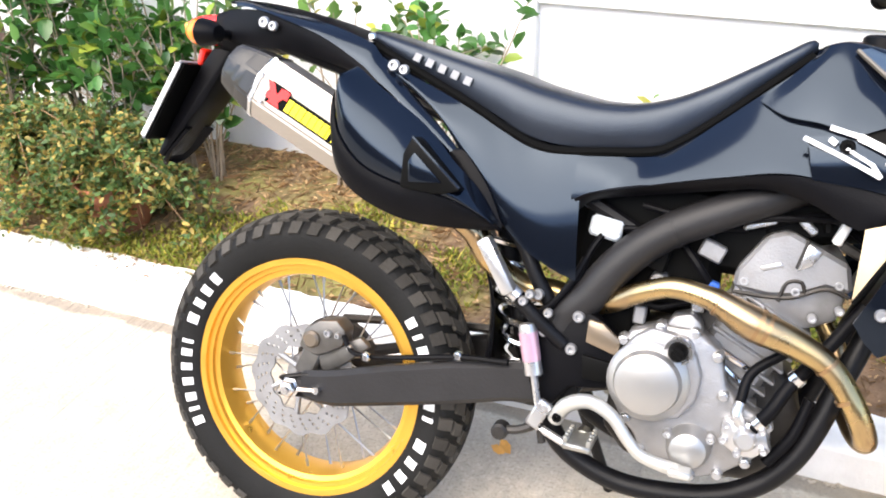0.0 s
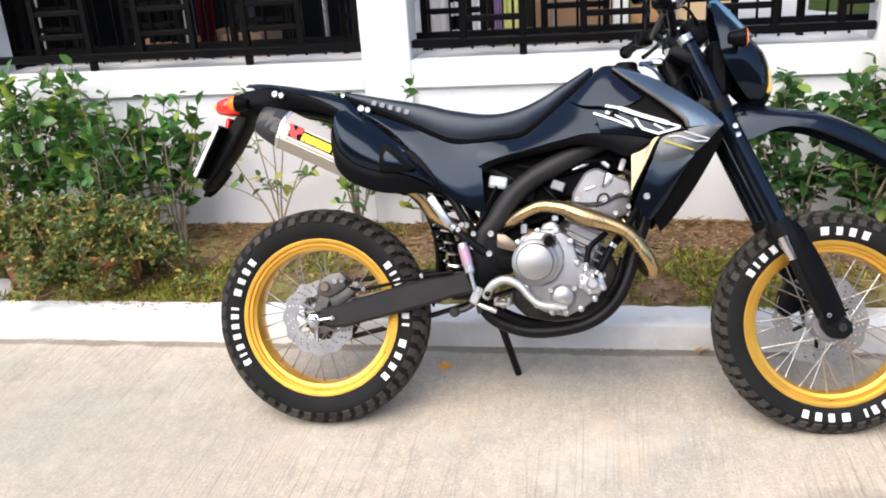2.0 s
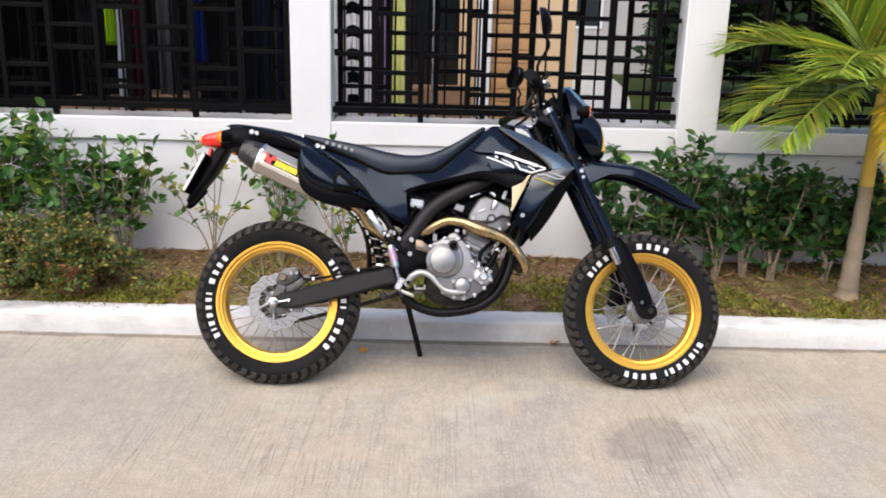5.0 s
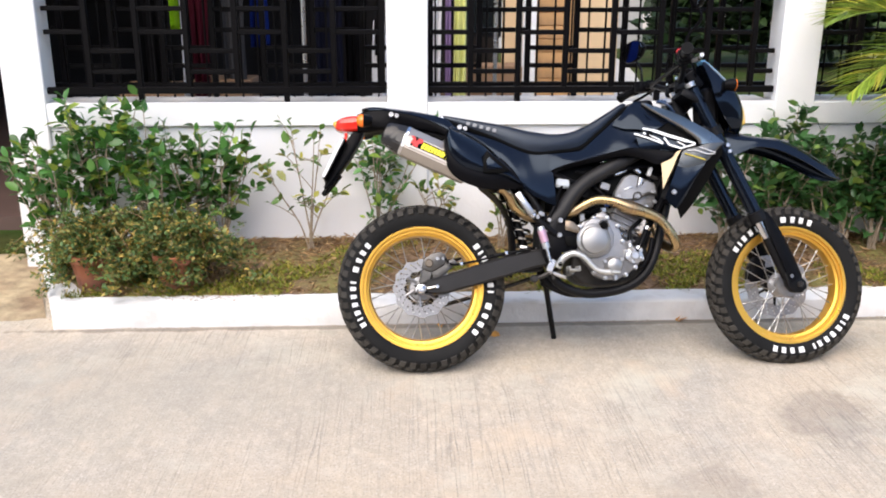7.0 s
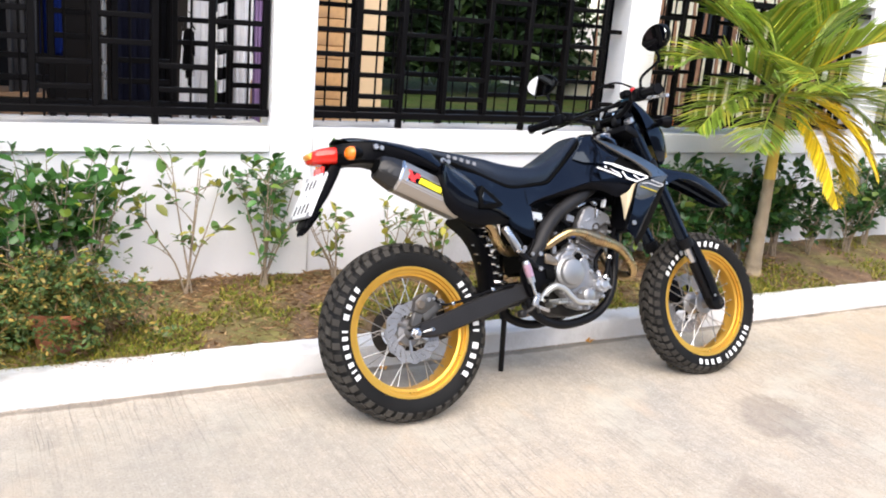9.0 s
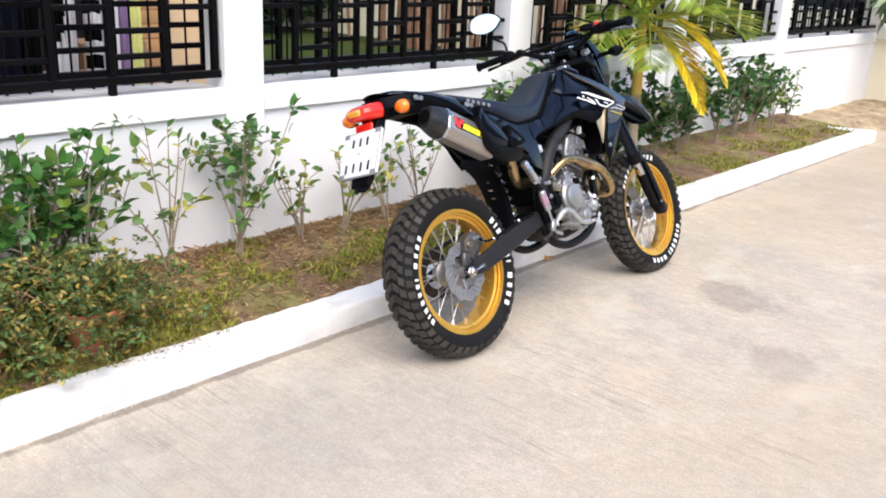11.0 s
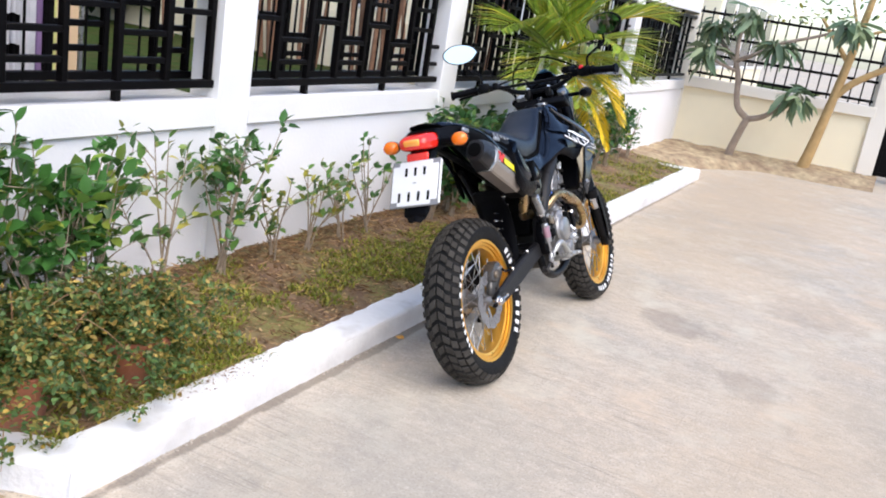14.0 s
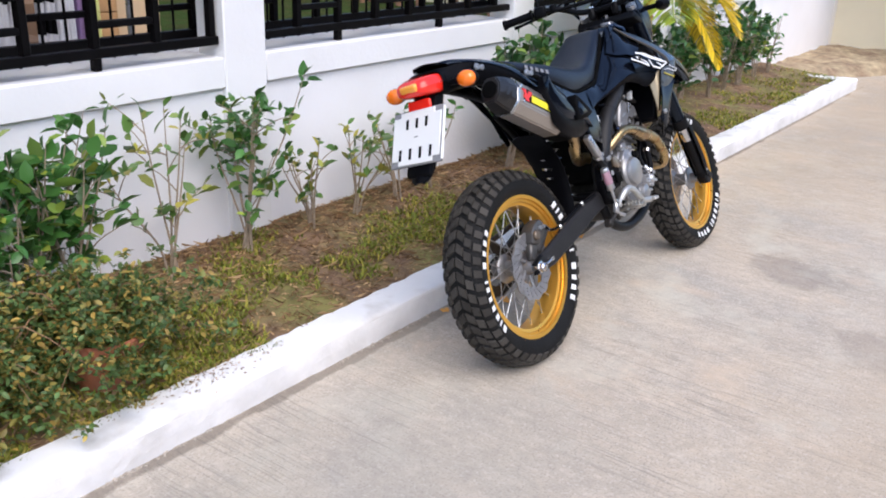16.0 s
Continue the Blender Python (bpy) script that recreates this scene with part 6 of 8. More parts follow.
# handlebar with grips, levers, switches, dash, mirrors
BAR = [(0.933, -0.405, 1.138), (0.969, -0.28, 1.148), (1.000, -0.19, 1.146), (1.022, -0.10, 1.108), (1.030, 0.0, 1.100), (1.022, 0.10, 1.108), (1.000, 0.19, 1.146), (0.969, 0.28, 1.148), (0.933, 0.405, 1.138)]
bm = bmnew()
tube(bm, BAR, 0.0115, 12, 70)
bar = part("handlebar", bm, FRAME_BLACK, bike, "black tubular handlebar")
bm = bmnew()
tube(bm, [(0.992, -0.17, 1.140), (0.992, 0.17, 1.140)], 0.008, 10)
part("cross_brace", bm, FRAME_BLACK, bar)
for sg in (-1, 1):
    bm = bmnew()
    tube(bm, [(0.932, sg * 0.408, 1.138), (0.934, sg * 0.400, 1.1382), (0.936, sg * 0.39, 1.139), (0.966, sg * 0.292, 1.148)], [0.021, 0.021, 0.0165, 0.0165], 16, 26)
    tube(bm, [(0.966, sg * 0.292, 1.148), (0.968, sg * 0.284, 1.149)], 0.023, 16)
    part("grip", bm, MATTE, bar, "black rubber grip")
    bm = bmnew()
    box(bm, (0.976, sg * 0.252, 1.150), (0.048, 0.05, 0.046), 0.010, pose(0, 0, 0, 0, 0, sg * 18), 2)
    box(bm, (1.004, sg * 0.205, 1.152), (0.05, 0.028, 0.034), 0.008, pose(0, 0, 0, 0, 0, sg * 18), 2)
    part("switch_block", bm, MATTE, bar, "black switch block")
    bm = bmnew()
    tube(bm, [(1.018, sg * 0.20, 1.145), (1.026, sg * 0.26, 1.138), (1.010, sg * 0.33, 1.128), (0.988, sg * 0.395, 1.118)], [0.008, 0.0075, 0.006, 0.0075], 8, 24)
    part("lever", bm, ALU_BRIGHT if sg < 0 else MATTE, bar, "slim hand lever")
    bm = bmnew()
    box(bm, (1.03, sg * 0.052, 1.088), (0.040, 0.030, 0.050), 0.008)
    part("riser", bm, FRAME_BLACK, bar)
    for k in (-1, 1):
        bm = bmnew()
        tube(bm, [(1.03 + 0.012 * k, sg * 0.052, 1.112), (1.03 + 0.012 * k, sg * 0.052, 1.120)], 0.005, 6)
        part("riser_bolt", bm, STEEL, bar)
bm = bmnew()
box(bm, (1.000, -0.165, 1.172), (0.05, 0.05, 0.030), 0.006, pose(0, 0, 0, 0, 0, -18))
part("brake_reservoir", bm, MATTE, bar, "black brake fluid reservoir")
bm = bmnew()
box(bm, (0.962, -0.238, 1.172), (0.016, 0.02, 0.016), 0.004)
part("stop_switch", bm, RED_INK, bar, "red engine stop switch")
bm = bmnew()
box(bm, (1.085, 0, 1.105), (0.05, 0.15, 0.075), 0.012, pose(0, 0, 0, 0, -35), 2)
dash = part("dashboard", bm, MATTE, bike, "black digital dashboard")
bm = bmnew()
box(bm, (1.066, 0, 1.119), (0.003, 0.10, 0.045), 0.001, pose(0, 0, 0, 0, -35))
part("display", bm, mat("dim_display", (0.05, 0.07, 0.10), 0.1), dash)
bm = bmnew()
box(bm, (0.985, -0.02, 1.030), (0.04, 0.05, 0.020), 0.005)
part("ignition_lock", bm, ALU_BRIGHT, bike)
bm = bmnew()
box(bm, (0.955, -0.06, 1.022), (0.04, 0.018, 0.012), 0.004)
tube(bm, [(0.95, -0.07, 1.02), (0.975, -0.09, 1.00), (1.00, -0.08, 0.97)], 0.0045, 8, 16)
part("connector", bm, DULL_BLUE, bike, "blue plastic connector")
CABLES = [
    [(0.985, -0.24, 1.150), (1.04, -0.16, 1.20), (1.06, -0.02, 1.255), (1.04, 0.10, 1.225), (1.05, 0.13, 1.12), (1.06, 0.10, 1.00), (0.99, 0.08, 0.92)],
    [(0.985, -0.23, 1.145), (1.06, -0.12, 1.15), (1.10, -0.05, 1.08), (1.05, -0.06, 0.98), (0.97, -0.07, 0.90)],
    [(0.985, 0.23, 1.145), (1.07, 0.10, 1.17), (1.10, 0.0, 1.07), (1.05, 0.05, 0.98)],
    [(1.00, 0.18, 1.140), (1.06, 0.14, 1.10), (1.08, 0.10, 1.0), (1.06, 0.09, 0.90)],
]
for pts in CABLES:
    bm = bmnew()
    tube(bm, pts, 0.0042, 8, 48)
    part("cable", bm, MATTE, bar)


def mirror(sg, centre, yaw, pitch):
    """A pointed oval mirror on a thin stem."""
    stem = bmnew()
    root = Vector((0.984, sg * 0.262, 1.165))
    c = Vector(centre)
    tube(stem, [root, root + Vector((0.0, sg * 0.008, 0.05)), c + Vector((0.03, -sg * 0.02, -0.075)), c + Vector((0.012, -sg * 0.01, -0.035))], 0.0055, 8, 24)
    tube(stem, [root - Vector((0, 0, 0.012)), root + Vector((0, 0, 0.012))], 0.011, 10)
    st = part("mirror_stem", stem, MATTE, bar, "thin black mirror stem")
    outline = [(-0.088, 0.004), (-0.066, 0.030), (-0.025, 0.047), (0.025, 0.050), (0.064, 0.036), (0.084, 0.012), (0.074, -0.016), (0.040, -0.036), (-0.010, -0.042), (-0.055, -0.028)]
    shape = curve([(x, 0, z) for x, z in outline + outline[:1]], 41)[:-1]
    for name, ring, material, label in (("mirror_shell", ((1.0, -0.001), (1.04, 0.006), (0.95, 0.022), (0.6, 0.034), (0.0, 0.038)), MATTE, "black mirror shell"), ("mirror_glass", ((0.0, -0.0012), (0.95, -0.0015), (0.96, 0.0)), MIRROR, "mirror glass")):
        bm = bmnew()
        grid(bm, [[Vector((p[0] * s * -sg, o, p[2] * s)) for p in shape] for s, o in ring], closed=True)
        bmesh.ops.remove_doubles(bm, verts=bm.verts[:], dist=1e-6)
        ob = part(name, bm, material, st, label, angle=60)
        ob.matrix_basis = pose(*centre, 0, 0, yaw) @ pose(0, 0, 0, pitch)


mirror(1, (0.970, 0.350, 1.325), -76, -1)
mirror(-1, (0.982, -0.358, 1.340), -90 - 11, 10)
# the bar is turned a little to the left, as on a parked bike
bar.matrix_basis = pose(1.03, 0, 1.10) @ pose(0, 0, 0, 0, 0, 1.2) @ pose(-1.03, 0, -1.10)

# brake pedal, pegs, master cylinder, stand, chain, shock
bm = bmnew()
tube(bm, [(0.516, -0.150, 0.385), (0.535, -0.165, 0.418), (0.570, -0.172, 0.434), (0.608, -0.175, 0.420), (0.638, -0.178, 0.388), (0.665, -0.180, 0.368), (0.718, -0.182, 0.360)], [0.013, 0.013, 0.012, 0.011, 0.010, 0.010, 0.011], 10, 40)
box(bm, (0.722, -0.190, 0.362), (0.035, 0.032, 0.012), 0.003)
part("brake_pedal", bm, mat("cast_alloy_pedal", (0.50, 0.50, 0.48), 0.4, metal=0.7, vary=0.08, vscale=20), bike, "curved bare alloy brake pedal")
bolt(bike, 0.522, -0.166, 0.395, 0.008, INK)


def footpeg(sg):
    bm = bmnew()
    box(bm, (0.566, sg * 0.185, 0.372), (0.044, 0.070, 0.010), 0.003)
    for k in range(5):
        for j in (-1, 1):
            box(bm, (0.566 + 0.018 * j, sg * (0.157 + 0.014 * k), 0.381), (0.007, 0.007, 0.011), 0.001)
    tube(bm, [(0.562, sg * 0.12, 0.362), (0.564, sg * 0.16, 0.368)], 0.012, 8)
    part("footpeg", bm, mat("worn_steel_peg", (0.34, 0.33, 0.30), 0.4, metal=0.8, vary=0.2, vscale=40), bike, "toothed worn steel footpeg")


footpeg(-1)
footpeg(1)
bm = bmnew()
tube(bm, [(0.452, -0.158, 0.535), (0.456, -0.158, 0.520), (0.474, -0.158, 0.455)], [0.012, 0.0145, 0.0145], 14, 12)
tube(bm, [(0.474, -0.158, 0.455), (0.487, -0.158, 0.405)], 0.006, 8)
box(bm, (0.49, -0.155, 0.39), (0.025, 0.016, 0.05), 0.004, pose(0, 0, 0, 0, 25))
tube(bm, [(0.478, -0.15, 0.37), (0.545, -0.15, 0.345)], 0.007, 8)
mc = part("master_cylinder", bm, ALU_BRIGHT, bike, "bright rear brake master cylinder")
bm = bmnew()
tube(bm, [(0.4555, -0.158, 0.522), (0.468, -0.158, 0.477)], 0.0155, 14)
part("cylinder_sleeve", bm, PINK, mc, "pink anodised sleeve")
bm = bmnew()
tube(bm, [(0.432, -0.145, 0.345), (0.460, -0.147, 0.352), (0.492, -0.15, 0.372)], 0.008, 8)
lathe(bm, [(0, -0.160), (0.010, -0.160), (0.014, -0.156), (0.015, -0.135)], (0.428, 0, 0.343), n=14)
tube(bm, [(0.492, -0.15, 0.372), (0.500, -0.15, 0.34)], 0.007, 8)
part("brake_arm", bm, GREASE, bike)
bm = bmnew()
box(bm, (0.393, -0.165, 0.622), (0.098, 0.026, 0.024), 0.006, pose(0, 0, 0, 0, 56), 2)
tube(bm, [(0.418, -0.155, 0.585), (0.432, -0.155, 0.575)], 0.013, 10)
peg = part("passenger_peg", bm, ALU_BRIGHT, bike, "folded bright passenger footrest")
bm = bmnew()
tube(bm, [(0.425, -0.15, 0.580), (0.46, -0.15, 0.548), (0.512, -0.14, 0.508)], 0.012, 10)
part("peg_bracket", bm, FRAME_BLACK, peg)
for x, z in ((0.442, 0.572), (0.452, 0.585), (0.485, 0.560)):
    bolt(bike, x, -0.16, z, 0.008)
bm = bmnew()
tube(bm, [(0.516, 0.115, 0.325), (0.545, 0.19, 0.215), (0.575, 0.268, 0.100)], 0.0115, 12, 12)
box(bm, (0.582, 0.276, 0.091), (0.045, 0.035, 0.010), 0.003, pose(0, 0, 0, LEAN_ANGLE, 0, 20))
box(bm, (0.515, 0.11, 0.335), (0.04, 0.03, 0.04), 0.006)
part("side_stand", bm, FRAME_BLACK, bike, "black side stand reaching the ground")
bm = bmnew()
pts = [Vector((0.345, 0.0, 0.70)) + (Vector((0.435, 0.0, 0.40)) - Vector((0.345, 0.0, 0.70))) * (k / 120) + Vector((0.040 * math.cos(k * 0.45), 0.040 * math.sin(k * 0.45), 0)) for k in range(121)]
tube(bm, pts, 0.006, 6, 240)
spring = part("shock_spring", bm, STEEL, bike, "bright steel shock spring")
bm = bmnew()
tube(bm, [(0.335, 0, 0.74), (0.44, 0, 0.38)], 0.018, 12)
tube(bm, [(0.335, 0, 0.74), (0.36, 0, 0.66)], 0.034, 14)
part("shock_body", bm, FRAME_BLACK, spring)
bm = bmnew()
secs = []
for x, z in ((0.345, 0.36), (0.362, 0.45), (0.352, 0.56), (0.31, 0.65), (0.24, 0.715)):
    secs.append([(x + 0.012, -0.058, z - 0.012), (x, -0.03, z), (x, 0.03, z), (x + 0.012, 0.058, z - 0.012)])
loft(bm, secs, 26, 8, 0.005)
part("inner_mudguard", bm, MATTE, bike, "matte black inner rear mudguard")
bm = bmnew()
lathe(bm, [(0.055, -0.004), (0.088, -0.004), (0.093, 0.0), (0.088, 0.004), (0.055, 0.004)], (REAR[0], 0.085, REAR[2]), n=42, closed=True)
part("rear_sprocket", bm, GREASE, bike, "dark toothed rear sprocket")
bm = bmnew()
tube(bm, [(0.02, 0.085, 0.405), (0.30, 0.085, 0.440), (0.575, 0.085, 0.452)], 0.009, 6, 20)
tube(bm, [(0.02, 0.085, 0.225), (0.30, 0.085, 0.30), (0.575, 0.085, 0.385)], 0.009, 6, 20)
part("drive_chain", bm, GREASE, bike, "grimy drive chain")
bm = bmnew()
lathe(bm, [(0.0, 0.145), (0.06, 0.145), (0.075, 0.13), (0.08, 0.10)], (0.70, 0, 0.44), n=30)
part("left_engine_cover", bm, ALU, engine)


# ---- plants ----
def leaves_mesh(name, places, material, parent, label="", size=0.06, wide=0.5, rng=None, fold=0.25, droop=0.3, kind="stuff"):
    """Many folded leaves; places are (point, outward direction, scale)."""
    verts, faces = [], []
    for p, d, s in places:
        d = Vector(d).normalized()
        side = d.cross(Vector((rng.gauss(0, 0.5), rng.gauss(0, 0.5), 1))).normalized()
        up = side.cross(d).normalized()
        ln = size * s
        w = ln * wide * 0.5
        p = Vector(p)
        b = len(verts)
        verts += [p, p + d * ln * 0.30 + side * w * 0.85 + up * w * fold, p + d * ln * 0.38, p + d * ln * 0.30 - side * w * 0.85 + up * w * fold,
                  p + d * ln * 0.68 + side * w * 0.8 + up * (w * fold - ln * droop * 0.10), p + d * ln * 0.72 - up * ln * droop * 0.14, p + d * ln * 0.68 - side * w * 0.8 + up * (w * fold - ln * droop * 0.10), p + d * ln - up * ln * droop * 0.35]
        faces += [(b, b + 2, b + 1), (b, b + 3, b + 2), (b + 1, b + 2, b + 5, b + 4), (b + 2, b + 3, b + 6, b + 5), (b + 4, b + 5, b + 7), (b + 5, b + 6, b + 7)]
    ob = sheet(name, verts, faces, material, parent, label, kind)
    ob.data.shade_smooth()
    return ob


def shrub(x, y, height, spread, count, seed, label, material=LEAF, leaf=0.058, stems=6, low=0.25, toward=(0, 0), group="shrubs in the flower bed"):
    """A leggy garden shrub: thin stems that fork, with leaves along their upper parts."""
    rng = random.Random(seed)
    z0 = soil_height(x, y) - 0.01
    thing = empty("shrub", pose(x, y, z0), label, "shrub", group)
    bm = bmnew()
    tips = []
    ymax = WALL_Y - 0.02 - y
    for k in range(stems):
        a = rng.uniform(0, 6.28)
        r = spread * rng.uniform(0.25, 1.0)
        ex, ey = r * math.cos(a) + toward[0], r * math.sin(a) * 0.75 + toward[1]
        ey = min(ey, ymax)
        h = height * rng.uniform(0.65, 1.0)
        pts = [(rng.uniform(-0.02, 0.02), rng.uniform(-0.02, 0.02), 0), (ex * 0.25, ey * 0.25, h * 0.35), (ex * 0.7, ey * 0.7, h * 0.7), (ex, ey, h)]
        tube(bm, pts, [0.0052, 0.004, 0.003, 0.0015], 5, 10, caps=False)
        c = curve(pts, 24)
        tips.append(c)
        for j in range(3):
            i = rng.randrange(7, 20)
            b = Vector(c[i])
            e = b + Vector((rng.uniform(-1, 1) * spread * 0.6, rng.uniform(-1, 1) * spread * 0.45, rng.uniform(0.02, 0.2) * height))
            e.y = min(e.y, ymax)
            tube(bm, [b, (b + e) / 2 + Vector((0, 0, 0.01)), e], [0.0026, 0.002, 0.0012], 4, 6, caps=False)
            tips.append(curve([b, (b + e) / 2 + Vector((0, 0, 0.01)), e], 12))
    part("stem", bm, STEM, thing, "thin woody stems", kind="stuff")
    places = []
    for c in tips:
        for j in range(3):
            p = Vector(c[-1 - j])
            d = Vector((rng.gauss(0, 0.8), rng.gauss(-0.3, 0.5), rng.gauss(0.6, 0.4)))
            d.y = -abs(d.y) if p.y > ymax - 0.05 else d.y
            places.append((p, d, rng.uniform(0.6, 1.0)))
    while len(places) < count:
        c = rng.choice(tips)
        u = low + (1 - low) * rng.random() ** 0.8
        p = Vector(c[min(len(c) - 1, int(u * (len(c) - 1)))])
        if p.z < height * low * 0.8:
            continue
        p = p + Vector((rng.gauss(0, 0.018), rng.gauss(0, 0.018), rng.gauss(0, 0.018)))
        p.y = min(p.y, ymax)
        d = Vector((rng.gauss(0, 0.8), rng.gauss(-0.15, 0.7), rng.gauss(0.25, 0.5)))
        if p.y > ymax - 0.05:
            d.y = -abs(d.y)
        places.append((p, d, rng.uniform(0.55, 1.2)))
    leaves_mesh("foliage", places, material, thing, "glossy oval leaves", leaf, 0.62, rng)
    return thing


DENSE = "leggy garden shrub with glossy dark green leaves"
SPARSE = "thin young shrub with yellow-green leaves"
for k, (x, y, h, s, n) in enumerate(((-1.70, 1.12, 0.70, 0.22, 210), (-1.48, 1.15, 0.80, 0.23, 250), (-1.26, 1.17, 0.76, 0.22, 240), (-1.04, 1.14, 0.70, 0.22, 210), (-0.92, 1.12, 0.62, 0.18, 130), (-1.62, 0.98, 0.58, 0.20, 110), (-1.18, 1.00, 0.52, 0.20, 110))):
    shrub(x, y, h, s, int(n * 1.25), 10 + k, DENSE, stems=10, low=0.22, leaf=0.078)
for k, (x, h, n, sp, m) in enumerate(((-0.50, 0.64, 95, 0.24, LEAF_YOUNG), (-0.16, 0.70, 270, 0.31, LEAF), (0.19, 0.44, 60, 0.17, LEAF_YOUNG), (0.46, 0.46, 70, 0.19, LEAF_YOUNG), (0.74, 0.40, 55, 0.18, LEAF_YOUNG), (0.98, 0.60, 60, 0.17, LEAF))):
    shrub(x, 1.20, h, sp, n, 40 + k, SPARSE if m is LEAF_YOUNG else DENSE, m, 0.060, 5 if n < 200 else 8, 0.40 if n < 200 else 0.30)
for k in range(12):
    rr = random.Random(300 + k)
    x = 1.56 + 0.305 * k + rr.uniform(-0.05, 0.05)
    h = (0.68, 0.74, 0.62, 0.62, 0.60, 0.62, 0.55, 0.58)[k % 8]
    shrub(x, 1.15 + rr.uniform(-0.06, 0.04), h, 0.22, 430 if k < 6 else 280, 70 + k, DENSE, LEAF_DARK, leaf=0.074, stems=9, low=0.18)
for k in range(3):
    shrub(5.1 + 0.36 * k, 1.15, 0.55, 0.2, 160, 95 + k, DENSE, leaf=0.06, stems=6, low=0.2)


for k, (x, h) in enumerate(((1.80, 0.62), (2.06, 0.60), (2.34, 0.58), (2.62, 0.56))):
    shrub(x, 1.10, h, 0.22, 340, 130 + k, DENSE, LEAF_DARK, leaf=0.070, stems=9, low=0.12)


def potted_plant(x, y, r, seed, spread, label):
    """A terracotta pot under a sprawling small-leaved plant with dry runners."""
    rng = random.Random(seed)
    z0 = soil_height(x, y) - 0.035
    thing = empty("potted_plant", pose(x, y, z0), label, "potted plant", "potted plants by the kerb")
    bm = bmnew()
    lathe(bm, [(0.0, 0.0), (r * 0.66, 0.0), (r * 0.70, 0.01), (r * 0.93, 0.145), (r * 1.02, 0.15), (r * 1.05, 0.16), (r * 1.05, 0.185), (r * 1.0, 0.19), (r * 0.93, 0.185), (r * 0.9, 0.15), (0, 0.15)], n=32, axis="Z")
    part("pot", bm, TERRACOTTA, thing, "weathered terracotta pot")
    bm = bmnew()
    lines = []
    for k in range(34):
        a = rng.uniform(0, 6.28)
        rr = spread * rng.uniform(0.3, 1.05)
        top = rng.uniform(0.20, 0.38)
        end = Vector((rr * math.cos(a) * 1.15, rr * math.sin(a) * 0.9, rng.uniform(0.02, 0.33)))
        pts = [(rng.uniform(-0.06, 0.06), rng.uniform(-0.06, 0.06), 0.16), (end.x * 0.45, end.y * 0.45, top), end]
        tube(bm, pts, [0.0022, 0.0018, 0.0010], 4, 8, caps=False)
        lines.append(curve(pts, 20))
    part("runner", bm, mat("dry_runner", (0.26, 0.15, 0.075), 0.85, vary=0.2, vscale=30), thing, "dry tangled runners", kind="stuff")
    places = []
    for k in range(900):
        if k % 5 < 2:
            c = lines[rng.randrange(len(lines))]
            tuft = Vector(c[int((rng.random() ** 0.7) * 19)])
        else:
            a, q = rng.uniform(0, 6.28), rng.random() ** 0.7
            lump = 0.82 + 0.24 * math.sin(a * 3 + seed) + 0.16 * math.sin(a * 7 + seed * 2)
            f = rng.uniform(0.62, 1.05) * lump
            tuft = Vector((spread * 1.12 * f * math.cos(a) * math.cos(q * 1.4), spread * 0.86 * f * math.sin(a) * math.cos(q * 1.4), 0.05 + 0.30 * f * math.sin(q * 1.45)))
        if tuft.y < -0.04 and abs(tuft.x) < 0.17 and tuft.z < 0.15 and rng.random() < 0.05:
            tuft.z = rng.uniform(0.17, 0.32)
        for j in range(rng.randint(8, 16)):
            p = tuft + Vector((rng.gauss(0, 0.012), rng.gauss(0, 0.012), rng.gauss(0, 0.009)))
            p.z = max(p.z, 0.045)
            places.append((p, (rng.gauss(0, 1), rng.gauss(-0.2, 1), rng.gauss(0.3, 0.6)), rng.uniform(0.6, 1.35)))
    leaves_mesh("foliage", places, LEAF_SMALL, thing, "small green leaves in tufts", 0.0215, 0.55, rng)
    return thing


potted_plant(-1.44, 0.83, 0.115, 1, 0.33, "sprawling small-leaved plant in a terracotta pot")
potted_plant(-1.05, 0.79, 0.115, 2, 0.34, "sprawling half-dry plant in a terracotta pot")


